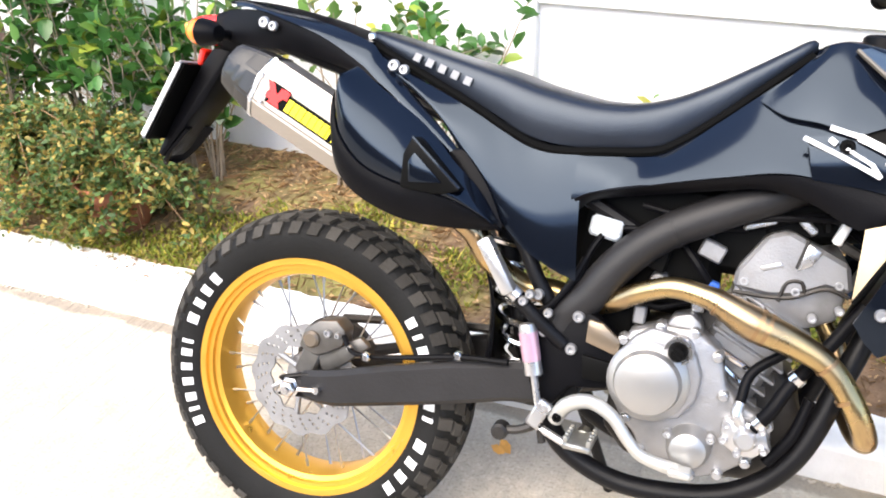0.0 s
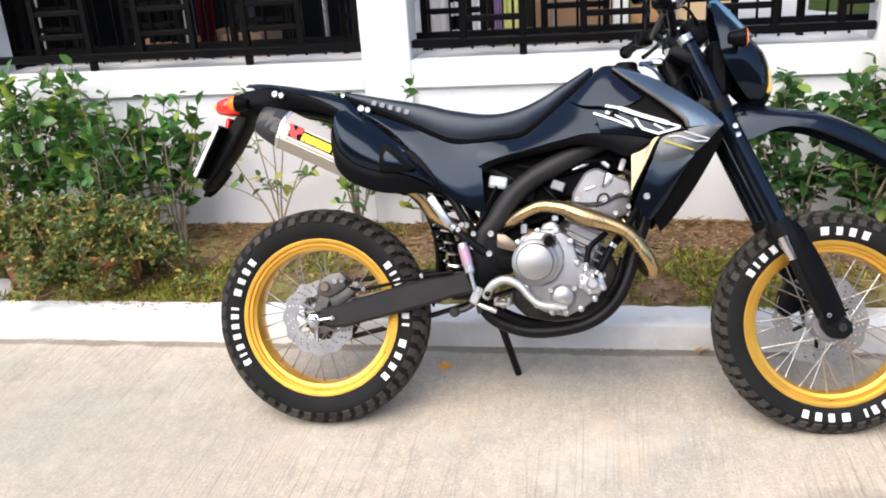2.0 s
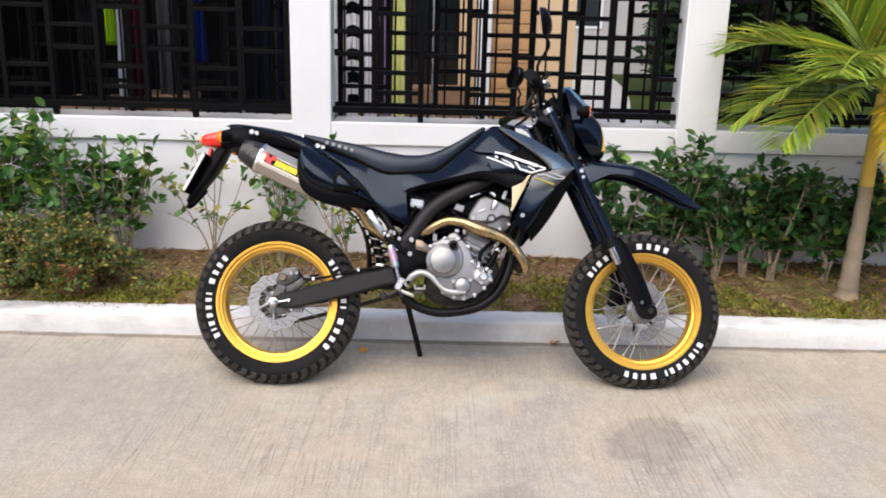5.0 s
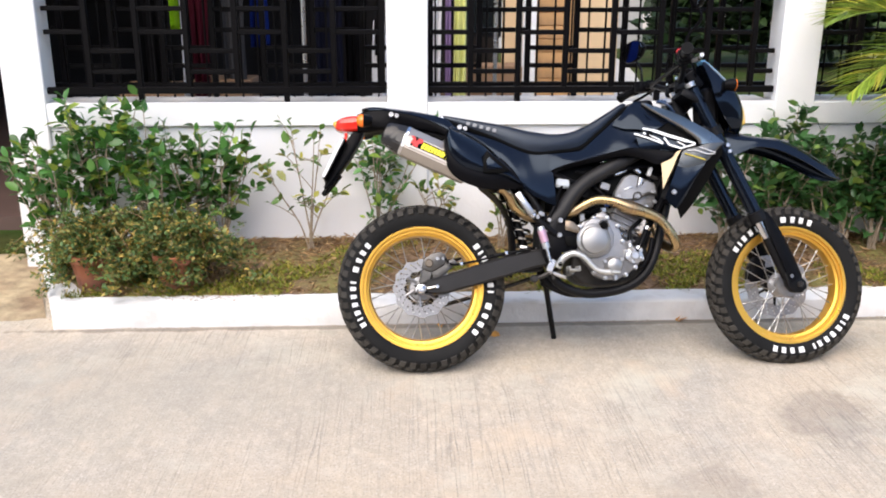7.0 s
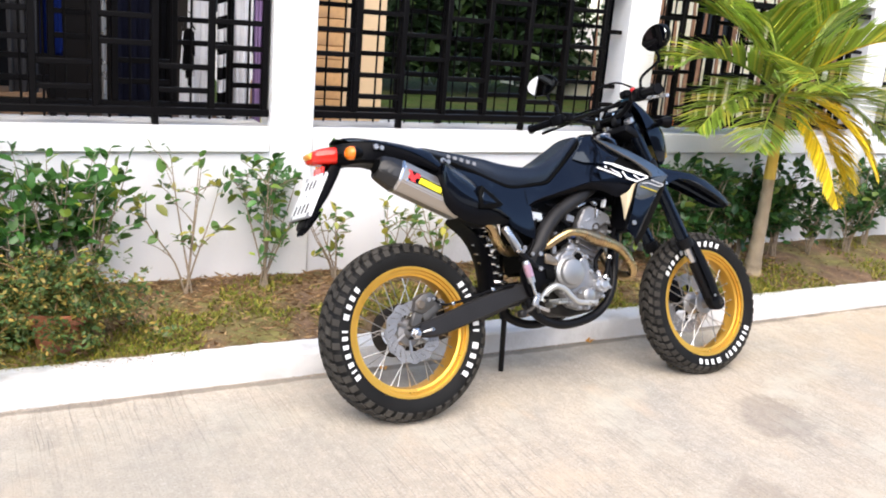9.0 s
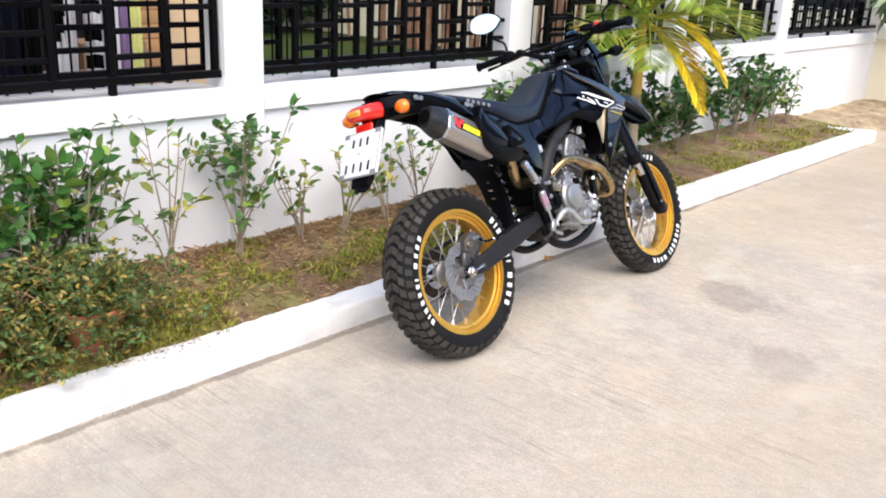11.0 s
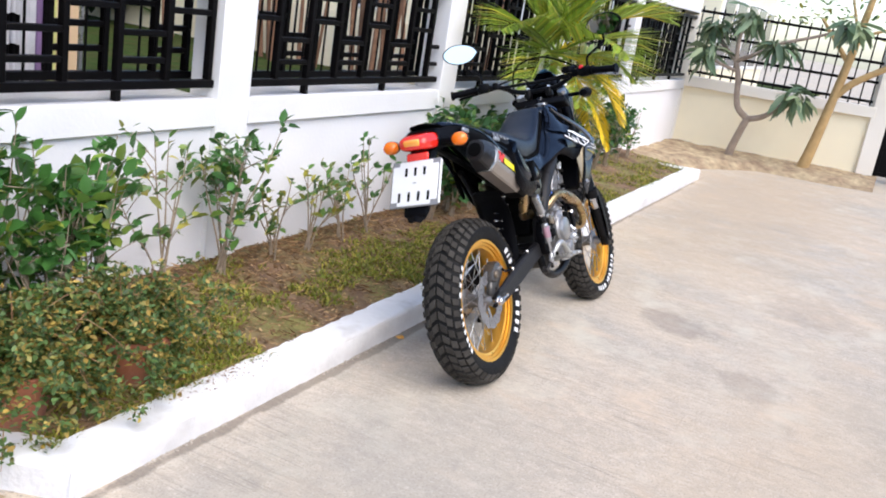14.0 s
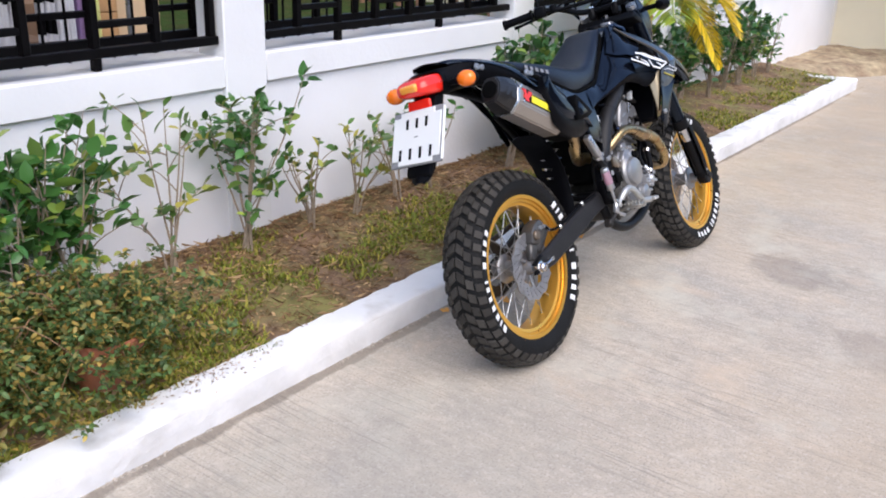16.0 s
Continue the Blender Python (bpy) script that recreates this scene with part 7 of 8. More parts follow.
def palm(x, y, seed):
    rng = random.Random(seed)
    z0 = soil_height(x, y) - 0.02
    thing = empty("palm", pose(x, y, z0), "young palm with green and yellowing fronds", "palm")
    top = Vector((0.04, 0.03, 1.00))
    bm = bmnew()
    tube(bm, [(0, 0, 0), (0.005, 0.003, 0.12), (0.02, 0.012, 0.5), (0.023, 0.015, 0.58)], [0.062, 0.044, 0.033, 0.031], 12, 30)
    for v in bm.verts:
        v.co += Vector((v.co.x - 0.05, v.co.y - 0.02, 0)) * 0.05 * math.sin(v.co.z * 95)
    part("trunk", bm, PALM_TRUNK, thing, "ringed slender grey-brown trunk")
    bm = bmnew()
    tube(bm, [(0.023, 0.015, 0.57), (0.028, 0.020, 0.72), (0.034, 0.025, 0.86), top], [0.0335, 0.031, 0.029, 0.024], 12, 20)
    part("crownshaft", bm, mat("yellow_crownshaft", (0.62, 0.40, 0.06), 0.5, vary=0.2, vscale=9, bump=0.15, bscale=60, stretch=(1, 1, 0.2), colour2=(0.52, 0.46, 0.10), mix_scale=5, mix_lo=0.45, mix_hi=0.65), thing, "smooth yellow-orange upper stem")
    fronds = [(200, 58, 1.05, 0), (172, 34, 1.00, 0), (232, 30, 1.05, 0), (285, 45, 1.05, 0), (330, 20, 0.95, 0), (20, 48, 1.0, 0), (75, 60, 0.9, 0), (128, 55, 0.95, 0), (255, 68, 1.0, 0), (350, 68, 1.0, 0),
              (215, 8, 0.85, 0), (305, -2, 0.62, 1), (272, -16, 0.55, 1), (335, -14, 0.58, 1), (345, 8, 0.85, 0), (190, 10, 0.85, 0), (50, 30, 0.9, 0)]
    for k, (az, el, ln, dry) in enumerate(fronds):
        d = Vector((math.cos(radians(az)), math.sin(radians(az)), 0))
        pts = []
        sag = 0.42 if not dry else 0.62
        for u in np.linspace(0, 1, 6):
            p = top + Vector((0, 0, 0.02 * (k % 4))) + d * (ln * u * math.cos(radians(el)) * (1 - 0.12 * u)) + Vector((0, 0, ln * u * math.sin(radians(el)) - sag * ln * u ** 2.1))
            p.y = min(p.y, WALL_Y - y - 0.03)
            pts.append(p)
        bm = bmnew()
        tube(bm, pts, [0.011, 0.009, 0.0075, 0.006, 0.004, 0.002], 6, 20)
        frond = part("frond", bm, PALM_DRY if dry or k % 5 == 3 else PALM, thing, "arching frond" if not dry else "yellow drooping frond")
        c = curve(pts, 60)
        verts, faces = [], []
        n = 44
        for i in range(n):
            u = 0.16 + 0.84 * i / (n - 1)
            ci = min(58, int(u * 59))
            b = Vector(c[ci])
            t = Vector(c[ci + 1] - c[ci]).normalized()
            for sg in (-1, 1):
                side = t.cross(Vector((0, 0, 1))).normalized() * sg
                ll = ln * 0.46 * (math.sin(math.pi * min(1, 0.18 + u * 0.80)) ** 0.7) * rng.uniform(0.85, 1.1)
                di = (side * 0.75 + t * (0.55 + 0.5 * u) + Vector((0, 0, 0.22))).normalized()
                w = 0.0095
                mid = b + di * ll * 0.5
                tip = b + di * ll * 0.93 + Vector((0, 0, -ll * rng.uniform(0.02, 0.18)))
                ups = Vector((0, 0, 1)).cross(di).normalized() * w
                q = len(verts)
                verts += [b - ups * 0.4, b + ups * 0.4, mid + ups, mid - ups, mid + Vector((0, 0, -0.004)), tip]
                faces += [(q, q + 4, q + 3), (q, q + 1, q + 4), (q + 1, q + 2, q + 4), (q + 3, q + 4, q + 5), (q + 4, q + 2, q + 5)]
        for v in verts:
            v.y = min(v.y, WALL_Y - y - 0.02)
        ob = sheet("frond_blade", verts, faces, PALM_DRY if dry else PALM, frond, "narrow leaflets", "stuff")


palm(2.65, 0.92, 5)


def plumeria(x, y):
    rng = random.Random(8)
    thing = empty("plumeria_tree", pose(x, y, 0.06), "small forked tree with grey bark and long drooping leaves", "tree")
    L = [
        ([(0, 0, -0.03), (0.0, -0.05, 0.22), (0.0, -0.12, 0.48)], [0.055, 0.045, 0.042]),
        ([(0, -0.12, 0.48), (0, 0.03, 0.62), (0, 0.09, 0.92), (0, 0.16, 1.12)], [0.040, 0.036, 0.033, 0.03]),
        ([(0, -0.12, 0.48), (0, -0.30, 0.55), (0, -0.50, 0.74), (0, -0.58, 0.84)], [0.038, 0.032, 0.026, 0.02]),
        ([(0, 0.16, 1.12), (0.1, 0.38, 1.30), (0.1, 0.52, 1.50)], [0.028, 0.024, 0.018]),
        ([(0, 0.16, 1.12), (-0.1, -0.06, 1.24), (-0.1, -0.30, 1.40)], [0.028, 0.024, 0.018]),
        ([(0, 0.16, 1.12), (0.0, 0.18, 1.4), (0.05, 0.12, 1.65)], [0.028, 0.024, 0.018]),
        ([(-0.1, -0.30, 1.40), (-0.1, -0.70, 1.55), (-0.1, -1.0, 1.7)], [0.02, 0.017, 0.014]),
        ([(0, 0.10, 1.0), (-0.1, 0.36, 1.08), (-0.1, 0.50, 1.20)], [0.02, 0.017, 0.014]),
    ]
    bm = bmnew()
    for pts, rad in L:
        tube(bm, pts, rad, 9, 16)
    part("trunk", bm, BARK, thing, "smooth grey forked trunk")
    places = []
    for pts, rad in L[2:]:
        e = Vector(pts[-1])
        for k in range(44):
            a = rng.uniform(0, 6.28)
            p = e + Vector((rng.gauss(0, 0.05), rng.gauss(0, 0.05), rng.gauss(0, 0.05)))
            places.append((p, (math.cos(a), math.sin(a), rng.uniform(-1.6, 0.25)), rng.uniform(0.7, 1.2)))
    leaves_mesh("crown", places, PLUMERIA, thing, "long grey-green leaves in tufts", 0.30, 0.26, rng, droop=0.6)
    return thing


plumeria(8.20, 0.56)


def slanting_tree(x, y):
    rng = random.Random(9)
    thing = empty("slanting_tree", pose(x, y, 0.06), "slanting tree with smooth tan bark", "tree")
    bm = bmnew()
    tube(bm, [(0, 0.0, -0.03), (0, -0.06, 0.3), (0, -0.14, 0.85), (0, -0.22, 1.5), (0, -0.30, 2.3)], [0.075, 0.062, 0.052, 0.045, 0.03], 12, 36)
    tube(bm, [(0, -0.15, 0.90), (0, -0.32, 1.10), (0, -0.65, 1.34), (0, -1.0, 1.6), (0, -1.4, 2.2)], [0.045, 0.042, 0.036, 0.03, 0.02], 10, 26)
    tube(bm, [(0, -0.20, 1.3), (0, -0.02, 1.5), (0, 0.2, 1.75)], [0.03, 0.025, 0.015], 8, 14)
    for p in ((0, -0.9, 1.9), (0, 0.0, 2.2)):
        tube(bm, [(0, -0.23, 1.6), p], [0.022, 0.01], 6, 8)
    part("trunk", bm, BARK_TAN, thing, "smooth tan trunk and limbs")
    places = []
    for k in range(900):
        c = rng.choice(((0, -0.5, 2.3), (0, -1.4, 2.2), (0, 0.2, 1.85), (0, -0.9, 1.95), (0, -1.15, 1.7)))
        p = Vector(c) + Vector((rng.gauss(0, 0.3), rng.gauss(0, 0.28), rng.gauss(0.05, 0.16)))
        places.append((p, (rng.gauss(0, 1), rng.gauss(0, 1), rng.gauss(-0.1, 0.5)), rng.uniform(0.7, 1.2)))
    leaves_mesh("crown", places, LEAF_YOUNG, thing, "loose crown of yellow-green leaves", 0.08, 0.45, rng)


slanting_tree(8.50, -0.27)

# grass and litter on the bed
rng = random.Random(21)
verts, faces = [], []
for k in range(26000):
    x = rng.uniform(K0 + 0.02, K1 - 0.05) if rng.random() < 0.45 else rng.uniform(K0, 2.6)
    y = KY + 0.115 + (WALL_Y - KY - 0.12) * rng.random() ** 1.5
    dens = 1.7 * noise.noise((x * 2.0, y * 2.6, 7)) + 0.8 * noise.noise((x * 7.0, y * 7.0, 3)) + (0.22 if y < 0.95 else -0.30) - (0.30 if x < -0.45 else 0.0)
    if dens < rng.uniform(-0.10, 0.30):
        continue
    z = soil_height(x, y)
    for j in range(2):
        h = rng.uniform(0.008, 0.026)
        a = rng.uniform(0, 6.28)
        lean = rng.uniform(0.4, 1.8) * h
        w = rng.uniform(0.0018, 0.004)
        q = len(verts)
        bx, by = x + rng.gauss(0, 0.008), y + rng.gauss(0, 0.008)
        tx, ty = bx + lean * math.cos(a), by + lean * math.sin(a)
        sx, sy = -math.sin(a) * w, math.cos(a) * w
        verts += [(bx + sx, by + sy, z - 0.003), (bx - sx, by - sy, z - 0.003), ((bx + tx) / 2 - sx, (by + ty) / 2 - sy, z + h * 0.65), ((bx + tx) / 2 + sx, (by + ty) / 2 + sy, z + h * 0.65), (tx, ty, z + h)]
        faces += [(q, q + 1, q + 2, q + 3), (q + 3, q + 2, q + 4)]
grass = sheet("grass", verts, faces, GRASS, None, "short patchy half-dry grass on the flower bed", "stuff")
tagged(grass, category="grass")
places = []
for k in range(15000):
    x = rng.uniform(K0 + 0.05, K1 - 0.1) if rng.random() < 0.4 else rng.uniform(K0 + 0.05, 2.5)
    y = KY + 0.13 + (WALL_Y - KY - 0.13) * (1 - rng.random() ** 1.7)
    a = rng.uniform(0, 6.28)
    places.append(((x, y, soil_height(x, y) + rng.uniform(0.0, 0.010)), (math.cos(a), math.sin(a), rng.uniform(-0.1, 0.45)), rng.uniform(0.4, 1.3)))
for k in range(260):
    x, a = rng.gauss(-0.85, 0.12), rng.uniform(0, 6.28)
    places.append(((x, KY + KW - abs(rng.gauss(0, 0.045)), KH + 0.003), (math.cos(a), math.sin(a), rng.uniform(0.0, 0.3)), rng.uniform(0.2, 0.7)))
litter = leaves_mesh("leaf_litter", places, LITTER, None, "dead brown leaves and mulch scattered on the soil", 0.021, 0.38, rng)
tagged(litter, category="leaf litter")
verts, faces = [], []
for k in range(3600):
    x = rng.uniform(K0 + 0.05, 3.0)
    y = KY + 0.15 + (WALL_Y - KY - 0.15) * (1 - rng.random() ** 1.6)
    a, ln, w = rng.uniform(0, 6.28), rng.uniform(0.02, 0.075), 0.0012
    z = soil_height(x, y) + rng.uniform(0.001, 0.012)
    dx, dy = math.cos(a), math.sin(a)
    q = len(verts)
    verts += [(x, y, z), (x - dy * w, y + dx * w, z + 0.002), (x + dx * ln, y + dy * ln, z + rng.uniform(0, 0.02)), (x + dx * ln * 0.5 + dy * w, y + dy * ln * 0.5 - dx * w, z)]
    faces += [(q, q + 1, q + 2), (q, q + 2, q + 3)]
straw = sheet("straw", verts, faces, LITTER, None, "dry straw and twigs lying on the soil", "stuff")
tagged(straw, category="straw")
# fallen leaves on the drive
for x, y, s, a in ((1.155, 0.455, 0.055, 20), (0.36, 0.33, 0.045, 130), (0.12, 0.44, 0.03, 60)):
    fallen = leaves_mesh("fallen_leaf", [((0, 0, 0.004), (1, 0.2, 0.25), 1.0), ((0.004, 0.012, 0.005), (0.8, 0.7, 0.3), 0.8)], mat("orange_dead_leaf", (0.62, 0.30, 0.06), 0.7, vary=0.2, vscale=60), None, "dry orange leaf lying on the concrete", s, 0.6, random.Random(3), kind="")
    fallen.matrix_basis = pose(x, y, 0.0, 0, 0, a)
    tagged(fallen, category="leaf", group="fallen leaves")


# ---- beyond the railings ----
bm = bmnew()
box(bm, (5.0, 12.0, 0.02), (60, 20.9, 0.06))
tagged(part("lawn", bm, LAWN, smooth=False), "lawn beyond the garden wall", "lawn", kind="structure")
bm = bmnew()
rows = []
for u in np.linspace(0, 1, 30):
    y = 4.2 + 12 * u
    c = 1.9 + 0.9 * math.sin(u * 2.2) + 1.3 * u
    right = 3.45 if y < 7.9 else max(c + 0.15, 3.45 - 1.2 * (y - 7.9))
    rows.append([(c - 1.25 - 0.2 * u, y, 0.056), (right, y, 0.056)])
grid(bm, rows)
bm.normal_update()
bmesh.ops.solidify(bm, geom=bm.faces[:], thickness=0.02)
bmesh.ops.recalc_face_normals(bm, faces=bm.faces[:])
tagged(part("path", bm, PAVING, smooth=False), "pale concrete garden path winding over the lawn", "path", kind="structure")
bm = bmnew()
box(bm, (-2.6, 4.6, 0.08), (7.4, 5.4, 0.10))
tagged(part("porch_floor", bm, mat("dark_porch_tiles", (0.09, 0.055, 0.045), 0.6, vary=0.15, vscale=4), smooth=False), "dark tiled floor of the house porch", "floor", kind="structure")
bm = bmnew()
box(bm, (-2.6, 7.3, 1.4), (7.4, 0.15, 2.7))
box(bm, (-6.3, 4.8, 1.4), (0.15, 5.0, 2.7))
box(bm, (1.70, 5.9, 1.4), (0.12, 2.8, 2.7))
tagged(part("porch_wall", bm, DARK_WALL, smooth=False), "house porch walls with the interior's shade in their dark colour", "wall", kind="structure")
# unseen slab, added to shut the sky's light out of the porch
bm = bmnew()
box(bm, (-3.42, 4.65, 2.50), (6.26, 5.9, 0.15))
tagged(part("porch_ceiling", bm, DARK_WALL, smooth=False), "unseen ceiling slab added to keep the porch dark", "ceiling", kind="structure")
bm = bmnew()
box(bm, (0.992, 4.12, 1.4), (0.105, 0.10, 2.7), 0.004)
tagged(part("porch_post", bm, WALL), "white painted porch post", "post", kind="structure")


def board(name, x0, x1, y, z1, material, label, slats=0, base=0.13):
    thing = empty(name, pose((x0 + x1) / 2, y, base), label, "panel")
    bm = bmnew()
    box(bm, (0, 0, z1 / 2), (x1 - x0, 0.02, z1), 0.003)
    back = part("sheet", bm, material, thing)
    if slats:
        bm = bmnew()
        box(bm, (0, 0, 0), (x1 - x0 - 0.01, 0.012, z1 / slats - 0.008), 0.003)
        first = part("slat", bm, material, thing)
        first.matrix_basis = pose(0, -0.016, z1 / slats * 0.5)
        for k in range(1, slats):
            same(first, pose(0, -0.016, z1 / slats * (k + 0.5)))
    return thing


board("bamboo_panel", 1.06, 1.37, 4.22, 2.3, PLY, "orange-brown slatted bamboo panel leaning by the porch", 22)
board("plywood_sheet", 1.38, 1.74, 4.26, 2.3, PLY_PALE, "pale tan wall panel beside the bamboo", 0, 0.10)
board("plywood_board", 0.795, 0.93, 4.26, 2.3, PLY_PALE, "tan plywood board behind the porch post")
bm = bmnew()
box(bm, (0.61, 4.30, 1.60), (0.36, 0.05, 1.25), 0.004)
porch_window = part("house_window", bm, FRAME_BLACK)
tagged(porch_window, "dark window of the house with a black frame", "window", kind="structure")
bm = bmnew()
box(bm, (0.61, 4.272, 1.60), (0.30, 0.008, 1.18))
part("pane", bm, mat("dark_window_glass", (0.01, 0.012, 0.013), 0.08), porch_window, smooth=False)


def carton(x, y, sx, sy, sz, a, label):
    bm = bmnew()
    box(bm, (0, 0, sz / 2), (sx, sy, sz), 0.004)
    box(bm, (0, -sy * 0.25, sz + 0.003), (sx * 0.98, sy * 0.46, 0.006), 0.002)
    box(bm, (0, sy * 0.25, sz + 0.003), (sx * 0.98, sy * 0.46, 0.006), 0.002)
    ob = part("carton", bm, BOX_BROWN)
    ob.matrix_basis = pose(x, y, 0.13, 0, 0, a)
    tagged(ob, label, "box", "cartons in the porch")


carton(0.66, 3.88, 0.46, 0.32, 0.66, 2, "tall brown cardboard carton in the porch")
carton(0.24, 3.55, 0.36, 0.3, 0.5, -6, "brown cardboard carton in the porch")
carton(-1.55, 2.62, 0.42, 0.3, 0.66, 3, "brown cardboard carton in the porch")
carton(-1.12, 2.60, 0.36, 0.3, 0.70, -3, "brown cardboard carton in the porch")


def garment(x, y, top, width, length, material, label, seed, stripes=None):
    """A hanging garment: folded cloth under a shoulder line, on a hook."""
    rng = random.Random(seed)
    thing = empty("hanging_garment", pose(x, y, top), label, "clothing", "washing hung in the porch")
    bm = bmnew()
    nx, nz = 22, 16
    ph = rng.uniform(0, 6)
    rows = []
    for j in range(nz + 1):
        v = j / nz
        w = width * (0.75 + 0.25 * min(1, v * 4)) * (1 - 0.12 * v + 0.08 * math.sin(v * 4 + ph))
        rows.append([((i / nx - 0.5) * w, 0.022 * math.sin(i / nx * 15 + ph + v * 1.5) * (0.3 + v) + 0.01 * math.sin(i * 1.9), -length * v - 0.05 * abs(i / nx - 0.5) * (1 - v)) for i in range(nx + 1)])
    grid(bm, rows)
    if stripes:
        for f in bm.faces:
            f.material_index = int(abs(f.calc_center_median().z) / stripes[1]) % 2
    bm.normal_update()
    bmesh.ops.solidify(bm, geom=bm.faces[:], thickness=0.004)
    part("cloth", bm, [material, stripes[0]] if stripes else material, thing, angle=180)
    bm = bmnew()
    tube(bm, [(-width * 0.38, 0, -0.01), (0, 0, 0.04), (width * 0.38, 0, -0.01)], 0.005, 6)
    tube(bm, [(0, 0, 0.035), (0.012, 0, 0.07), (0, 0, 0.09)], 0.002, 5)
    part("hanger", bm, FRAME_BLACK, thing)


W = CLOTH
for k, (x, y, top, w, ln, m, lab, st) in enumerate((
        (-0.17, 2.75, 1.20, 0.10, 0.75, W["white"], "finely striped black and white shirt on a hanger", (W["black"], 0.022)),
        (0.062, 2.83, 1.66, 0.085, 1.2, W["white"], "boldly striped black and white shirt on a hanger", (W["black"], 0.075)),
        (-0.05, 2.95, 1.66, 0.16, 1.0, W["white"], "pale grey shirt on a hanger", None), (0.182, 2.88, 1.66, 0.11, 1.15, W["white"], "white shirt on a hanger", None),
        (0.288, 2.92, 1.66, 0.05, 1.1, W["purple"], "pale purple shirt on a hanger", None), (0.362, 2.94, 1.66, 0.095, 1.2, W["yellow"], "pale yellow-green towel on a hanger", None),
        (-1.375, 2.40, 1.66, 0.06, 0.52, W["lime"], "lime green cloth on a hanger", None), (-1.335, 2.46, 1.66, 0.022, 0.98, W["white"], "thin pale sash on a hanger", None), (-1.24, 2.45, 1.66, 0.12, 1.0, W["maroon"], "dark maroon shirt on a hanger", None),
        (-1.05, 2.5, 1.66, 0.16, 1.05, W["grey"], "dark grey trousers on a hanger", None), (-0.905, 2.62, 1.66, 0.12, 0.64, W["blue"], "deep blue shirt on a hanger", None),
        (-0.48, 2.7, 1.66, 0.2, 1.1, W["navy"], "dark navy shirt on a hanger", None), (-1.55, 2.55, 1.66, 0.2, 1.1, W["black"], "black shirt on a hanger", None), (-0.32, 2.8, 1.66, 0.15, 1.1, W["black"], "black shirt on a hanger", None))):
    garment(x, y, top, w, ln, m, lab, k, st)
bm = bmnew()
tube(bm, [(-2.2, 2.4, 1.75), (-0.8, 2.6, 1.75), (0.6, 2.95, 1.75)], 0.012, 8, 20)
for x, y in ((-2.2, 2.4), (-0.64, 2.66), (0.6, 2.95)):
    tube(bm, [(x, y, 0.13), (x, y, 1.78)], 0.014, 8)
rack = part("clothes_rack", bm, ALU_BRIGHT)
tagged(rack, "thin steel clothes rack in the porch", "rack")


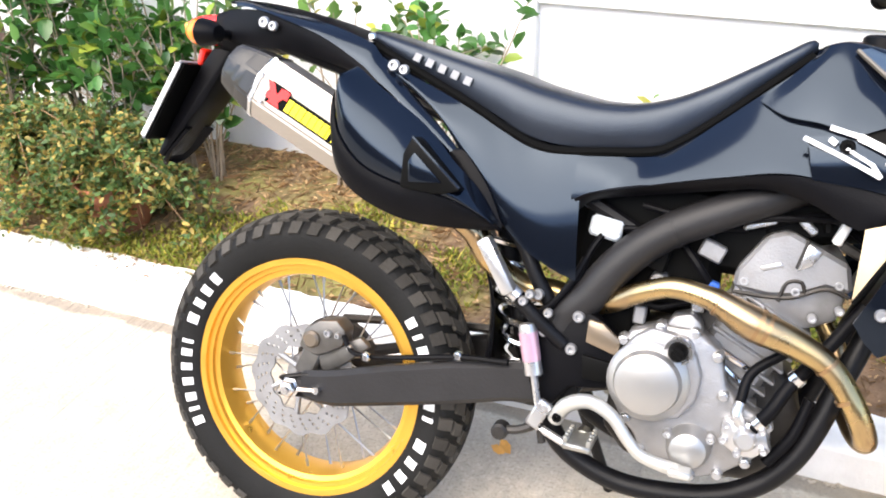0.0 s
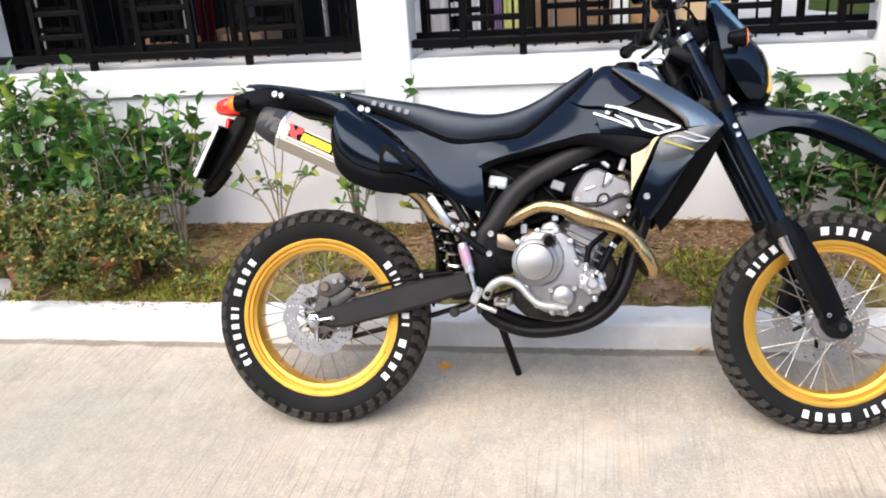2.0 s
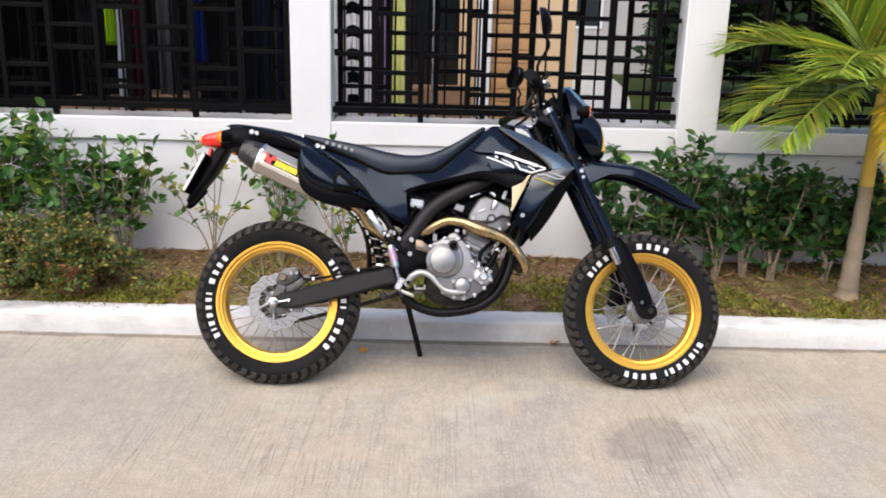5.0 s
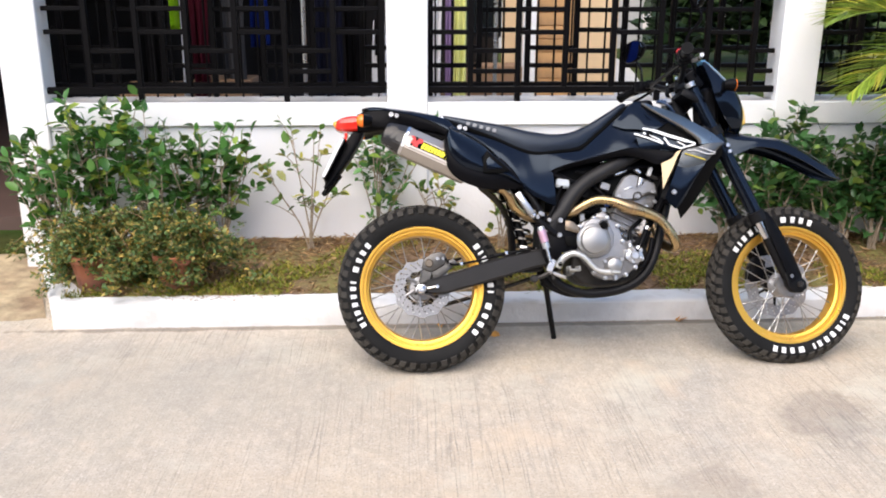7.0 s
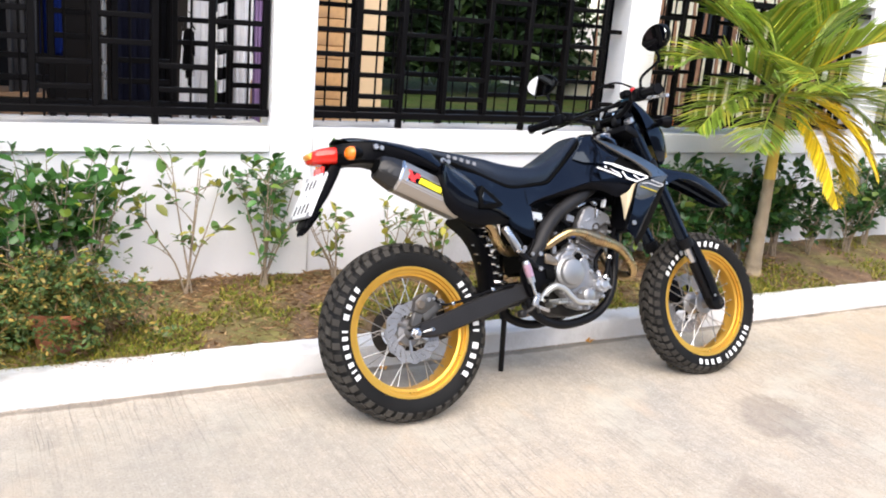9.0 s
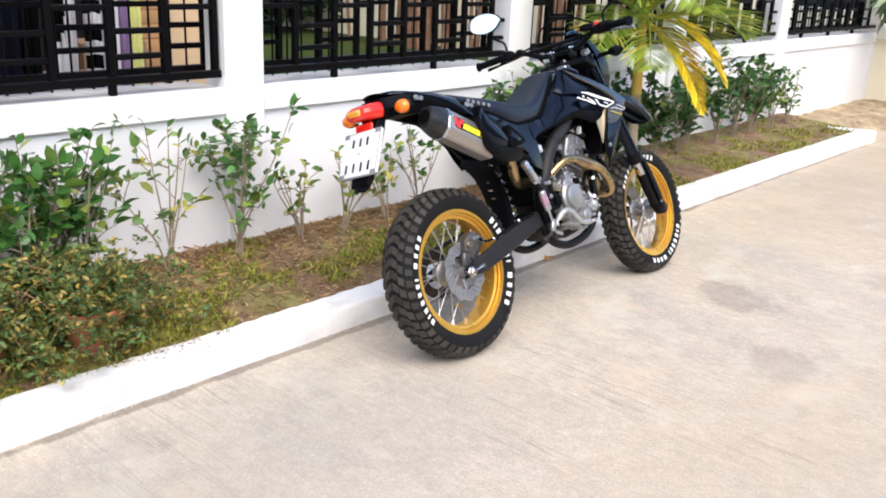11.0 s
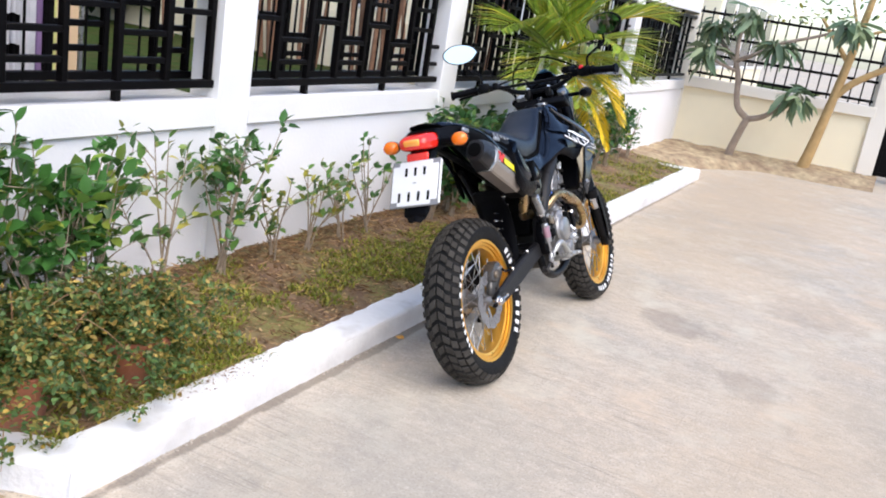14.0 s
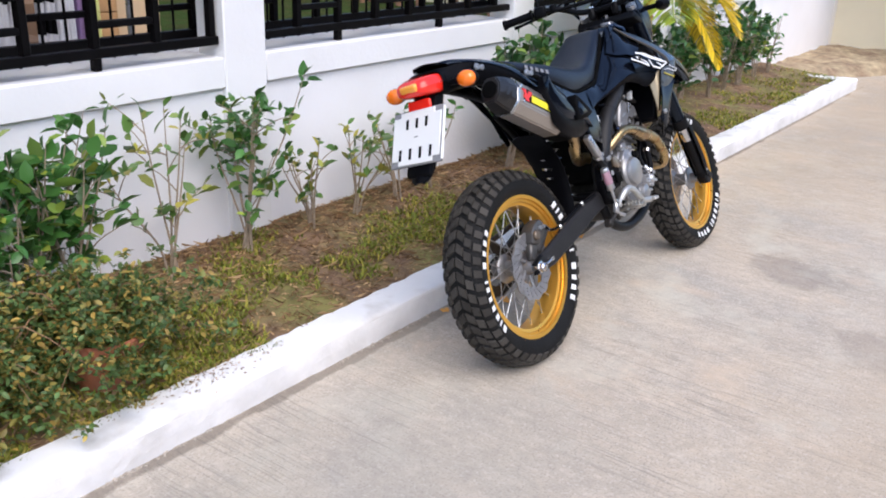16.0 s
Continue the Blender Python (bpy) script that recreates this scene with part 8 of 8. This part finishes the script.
def far_house(name, x0, x1, y0, y1, h, m, label):
    """A plain distant house with windows and a roof edge."""
    thing = empty(name, pose((x0 + x1) / 2, (y0 + y1) / 2, 0.05), label, "house")
    sx, sy = x1 - x0, y1 - y0
    bm = bmnew()
    box(bm, (0, 0, h / 2), (sx, sy, h))
    part("wall", bm, m, thing, smooth=False)
    bm = bmnew()
    box(bm, (0, 0, h + 0.12), (sx + 0.8, sy + 0.8, 0.25), 0.02)
    part("roof", bm, mat(name + "_roof_tiles", (0.16, 0.09, 0.07), 0.8, vary=0.2, vscale=5), thing)
    dark = mat(name + "_window_glass", (0.03, 0.035, 0.04), 0.1)
    n = max(2, int(max(sx, sy) / 2.2))
    for k in range(n):
        u = (k + 0.5) / n - 0.5
        for face in (0, 1):
            bm = bmnew()
            c = (u * sx, -sy / 2, 1.45) if face == 0 else (-sx / 2, u * sy, 1.45)
            s = (0.9, 0.06, 1.1) if face == 0 else (0.06, 0.9, 1.1)
            box(bm, c, s, 0.01)
            win = part("window", bm, WALL, thing)
            bm = bmnew()
            c2 = (c[0], c[1] - 0.032, c[2]) if face == 0 else (c[0] - 0.032, c[1], c[2])
            box(bm, c2, (s[0] - 0.12 if face == 0 else 0.01, 0.01 if face == 0 else s[1] - 0.12, s[2] - 0.12))
            part("pane", bm, dark, win, smooth=False)


far_house("grey_house", -1.0, 5.0, 15.5, 20.0, 3.2, mat("pale_grey_render", (0.44, 0.43, 0.42), 0.8, vary=0.06, vscale=1), "pale grey rendered house beyond the lawn")
far_house("cream_house", 10.6, 16.0, 1.5, 13.0, 3.2, CREAM, "cream house beyond the lawn")
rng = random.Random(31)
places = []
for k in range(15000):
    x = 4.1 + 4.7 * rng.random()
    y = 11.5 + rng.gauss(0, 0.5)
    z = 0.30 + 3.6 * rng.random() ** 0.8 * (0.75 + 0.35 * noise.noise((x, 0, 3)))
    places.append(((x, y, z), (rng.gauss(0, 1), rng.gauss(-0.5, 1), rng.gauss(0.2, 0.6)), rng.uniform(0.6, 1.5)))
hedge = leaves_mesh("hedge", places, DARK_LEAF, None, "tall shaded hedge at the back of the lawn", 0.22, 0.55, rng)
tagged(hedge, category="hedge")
bm = bmnew()
for k in range(46):
    x, y, r = rng.gauss(8.05, 0.18), rng.uniform(3.6, 9.6), rng.uniform(0.02, 0.055)
    lean = rng.uniform(-0.12, 0.12)
    tube(bm, [(x, y, 0.04), (x + lean * 0.3, y + lean, 0.9), (x, y + lean * 1.6, rng.uniform(1.6, 2.6))], [r, r * 0.8, r * 0.5], 7, 8)
trunks = part("sapling_row", bm, mat("brown_sapling_bark", (0.20, 0.105, 0.060), 0.9, vary=0.3, vscale=9, bump=0.5, bscale=30), kind="stuff")
tagged(trunks, "row of bare brown saplings along the garden's side wall", "saplings")
# unseen plain wall added behind the walker: closes the drive, darkens the bike's reflections
bm = bmnew()
box(bm, (2.0, -11.0, 2.2), (30.0, 0.3, 4.4))
tagged(part("wall_south", bm, mat("shaded_house_render", (0.16, 0.14, 0.13), 0.9, vary=0.15, vscale=1), smooth=False), "plain dark wall added out of view to darken reflections", "wall", kind="structure")
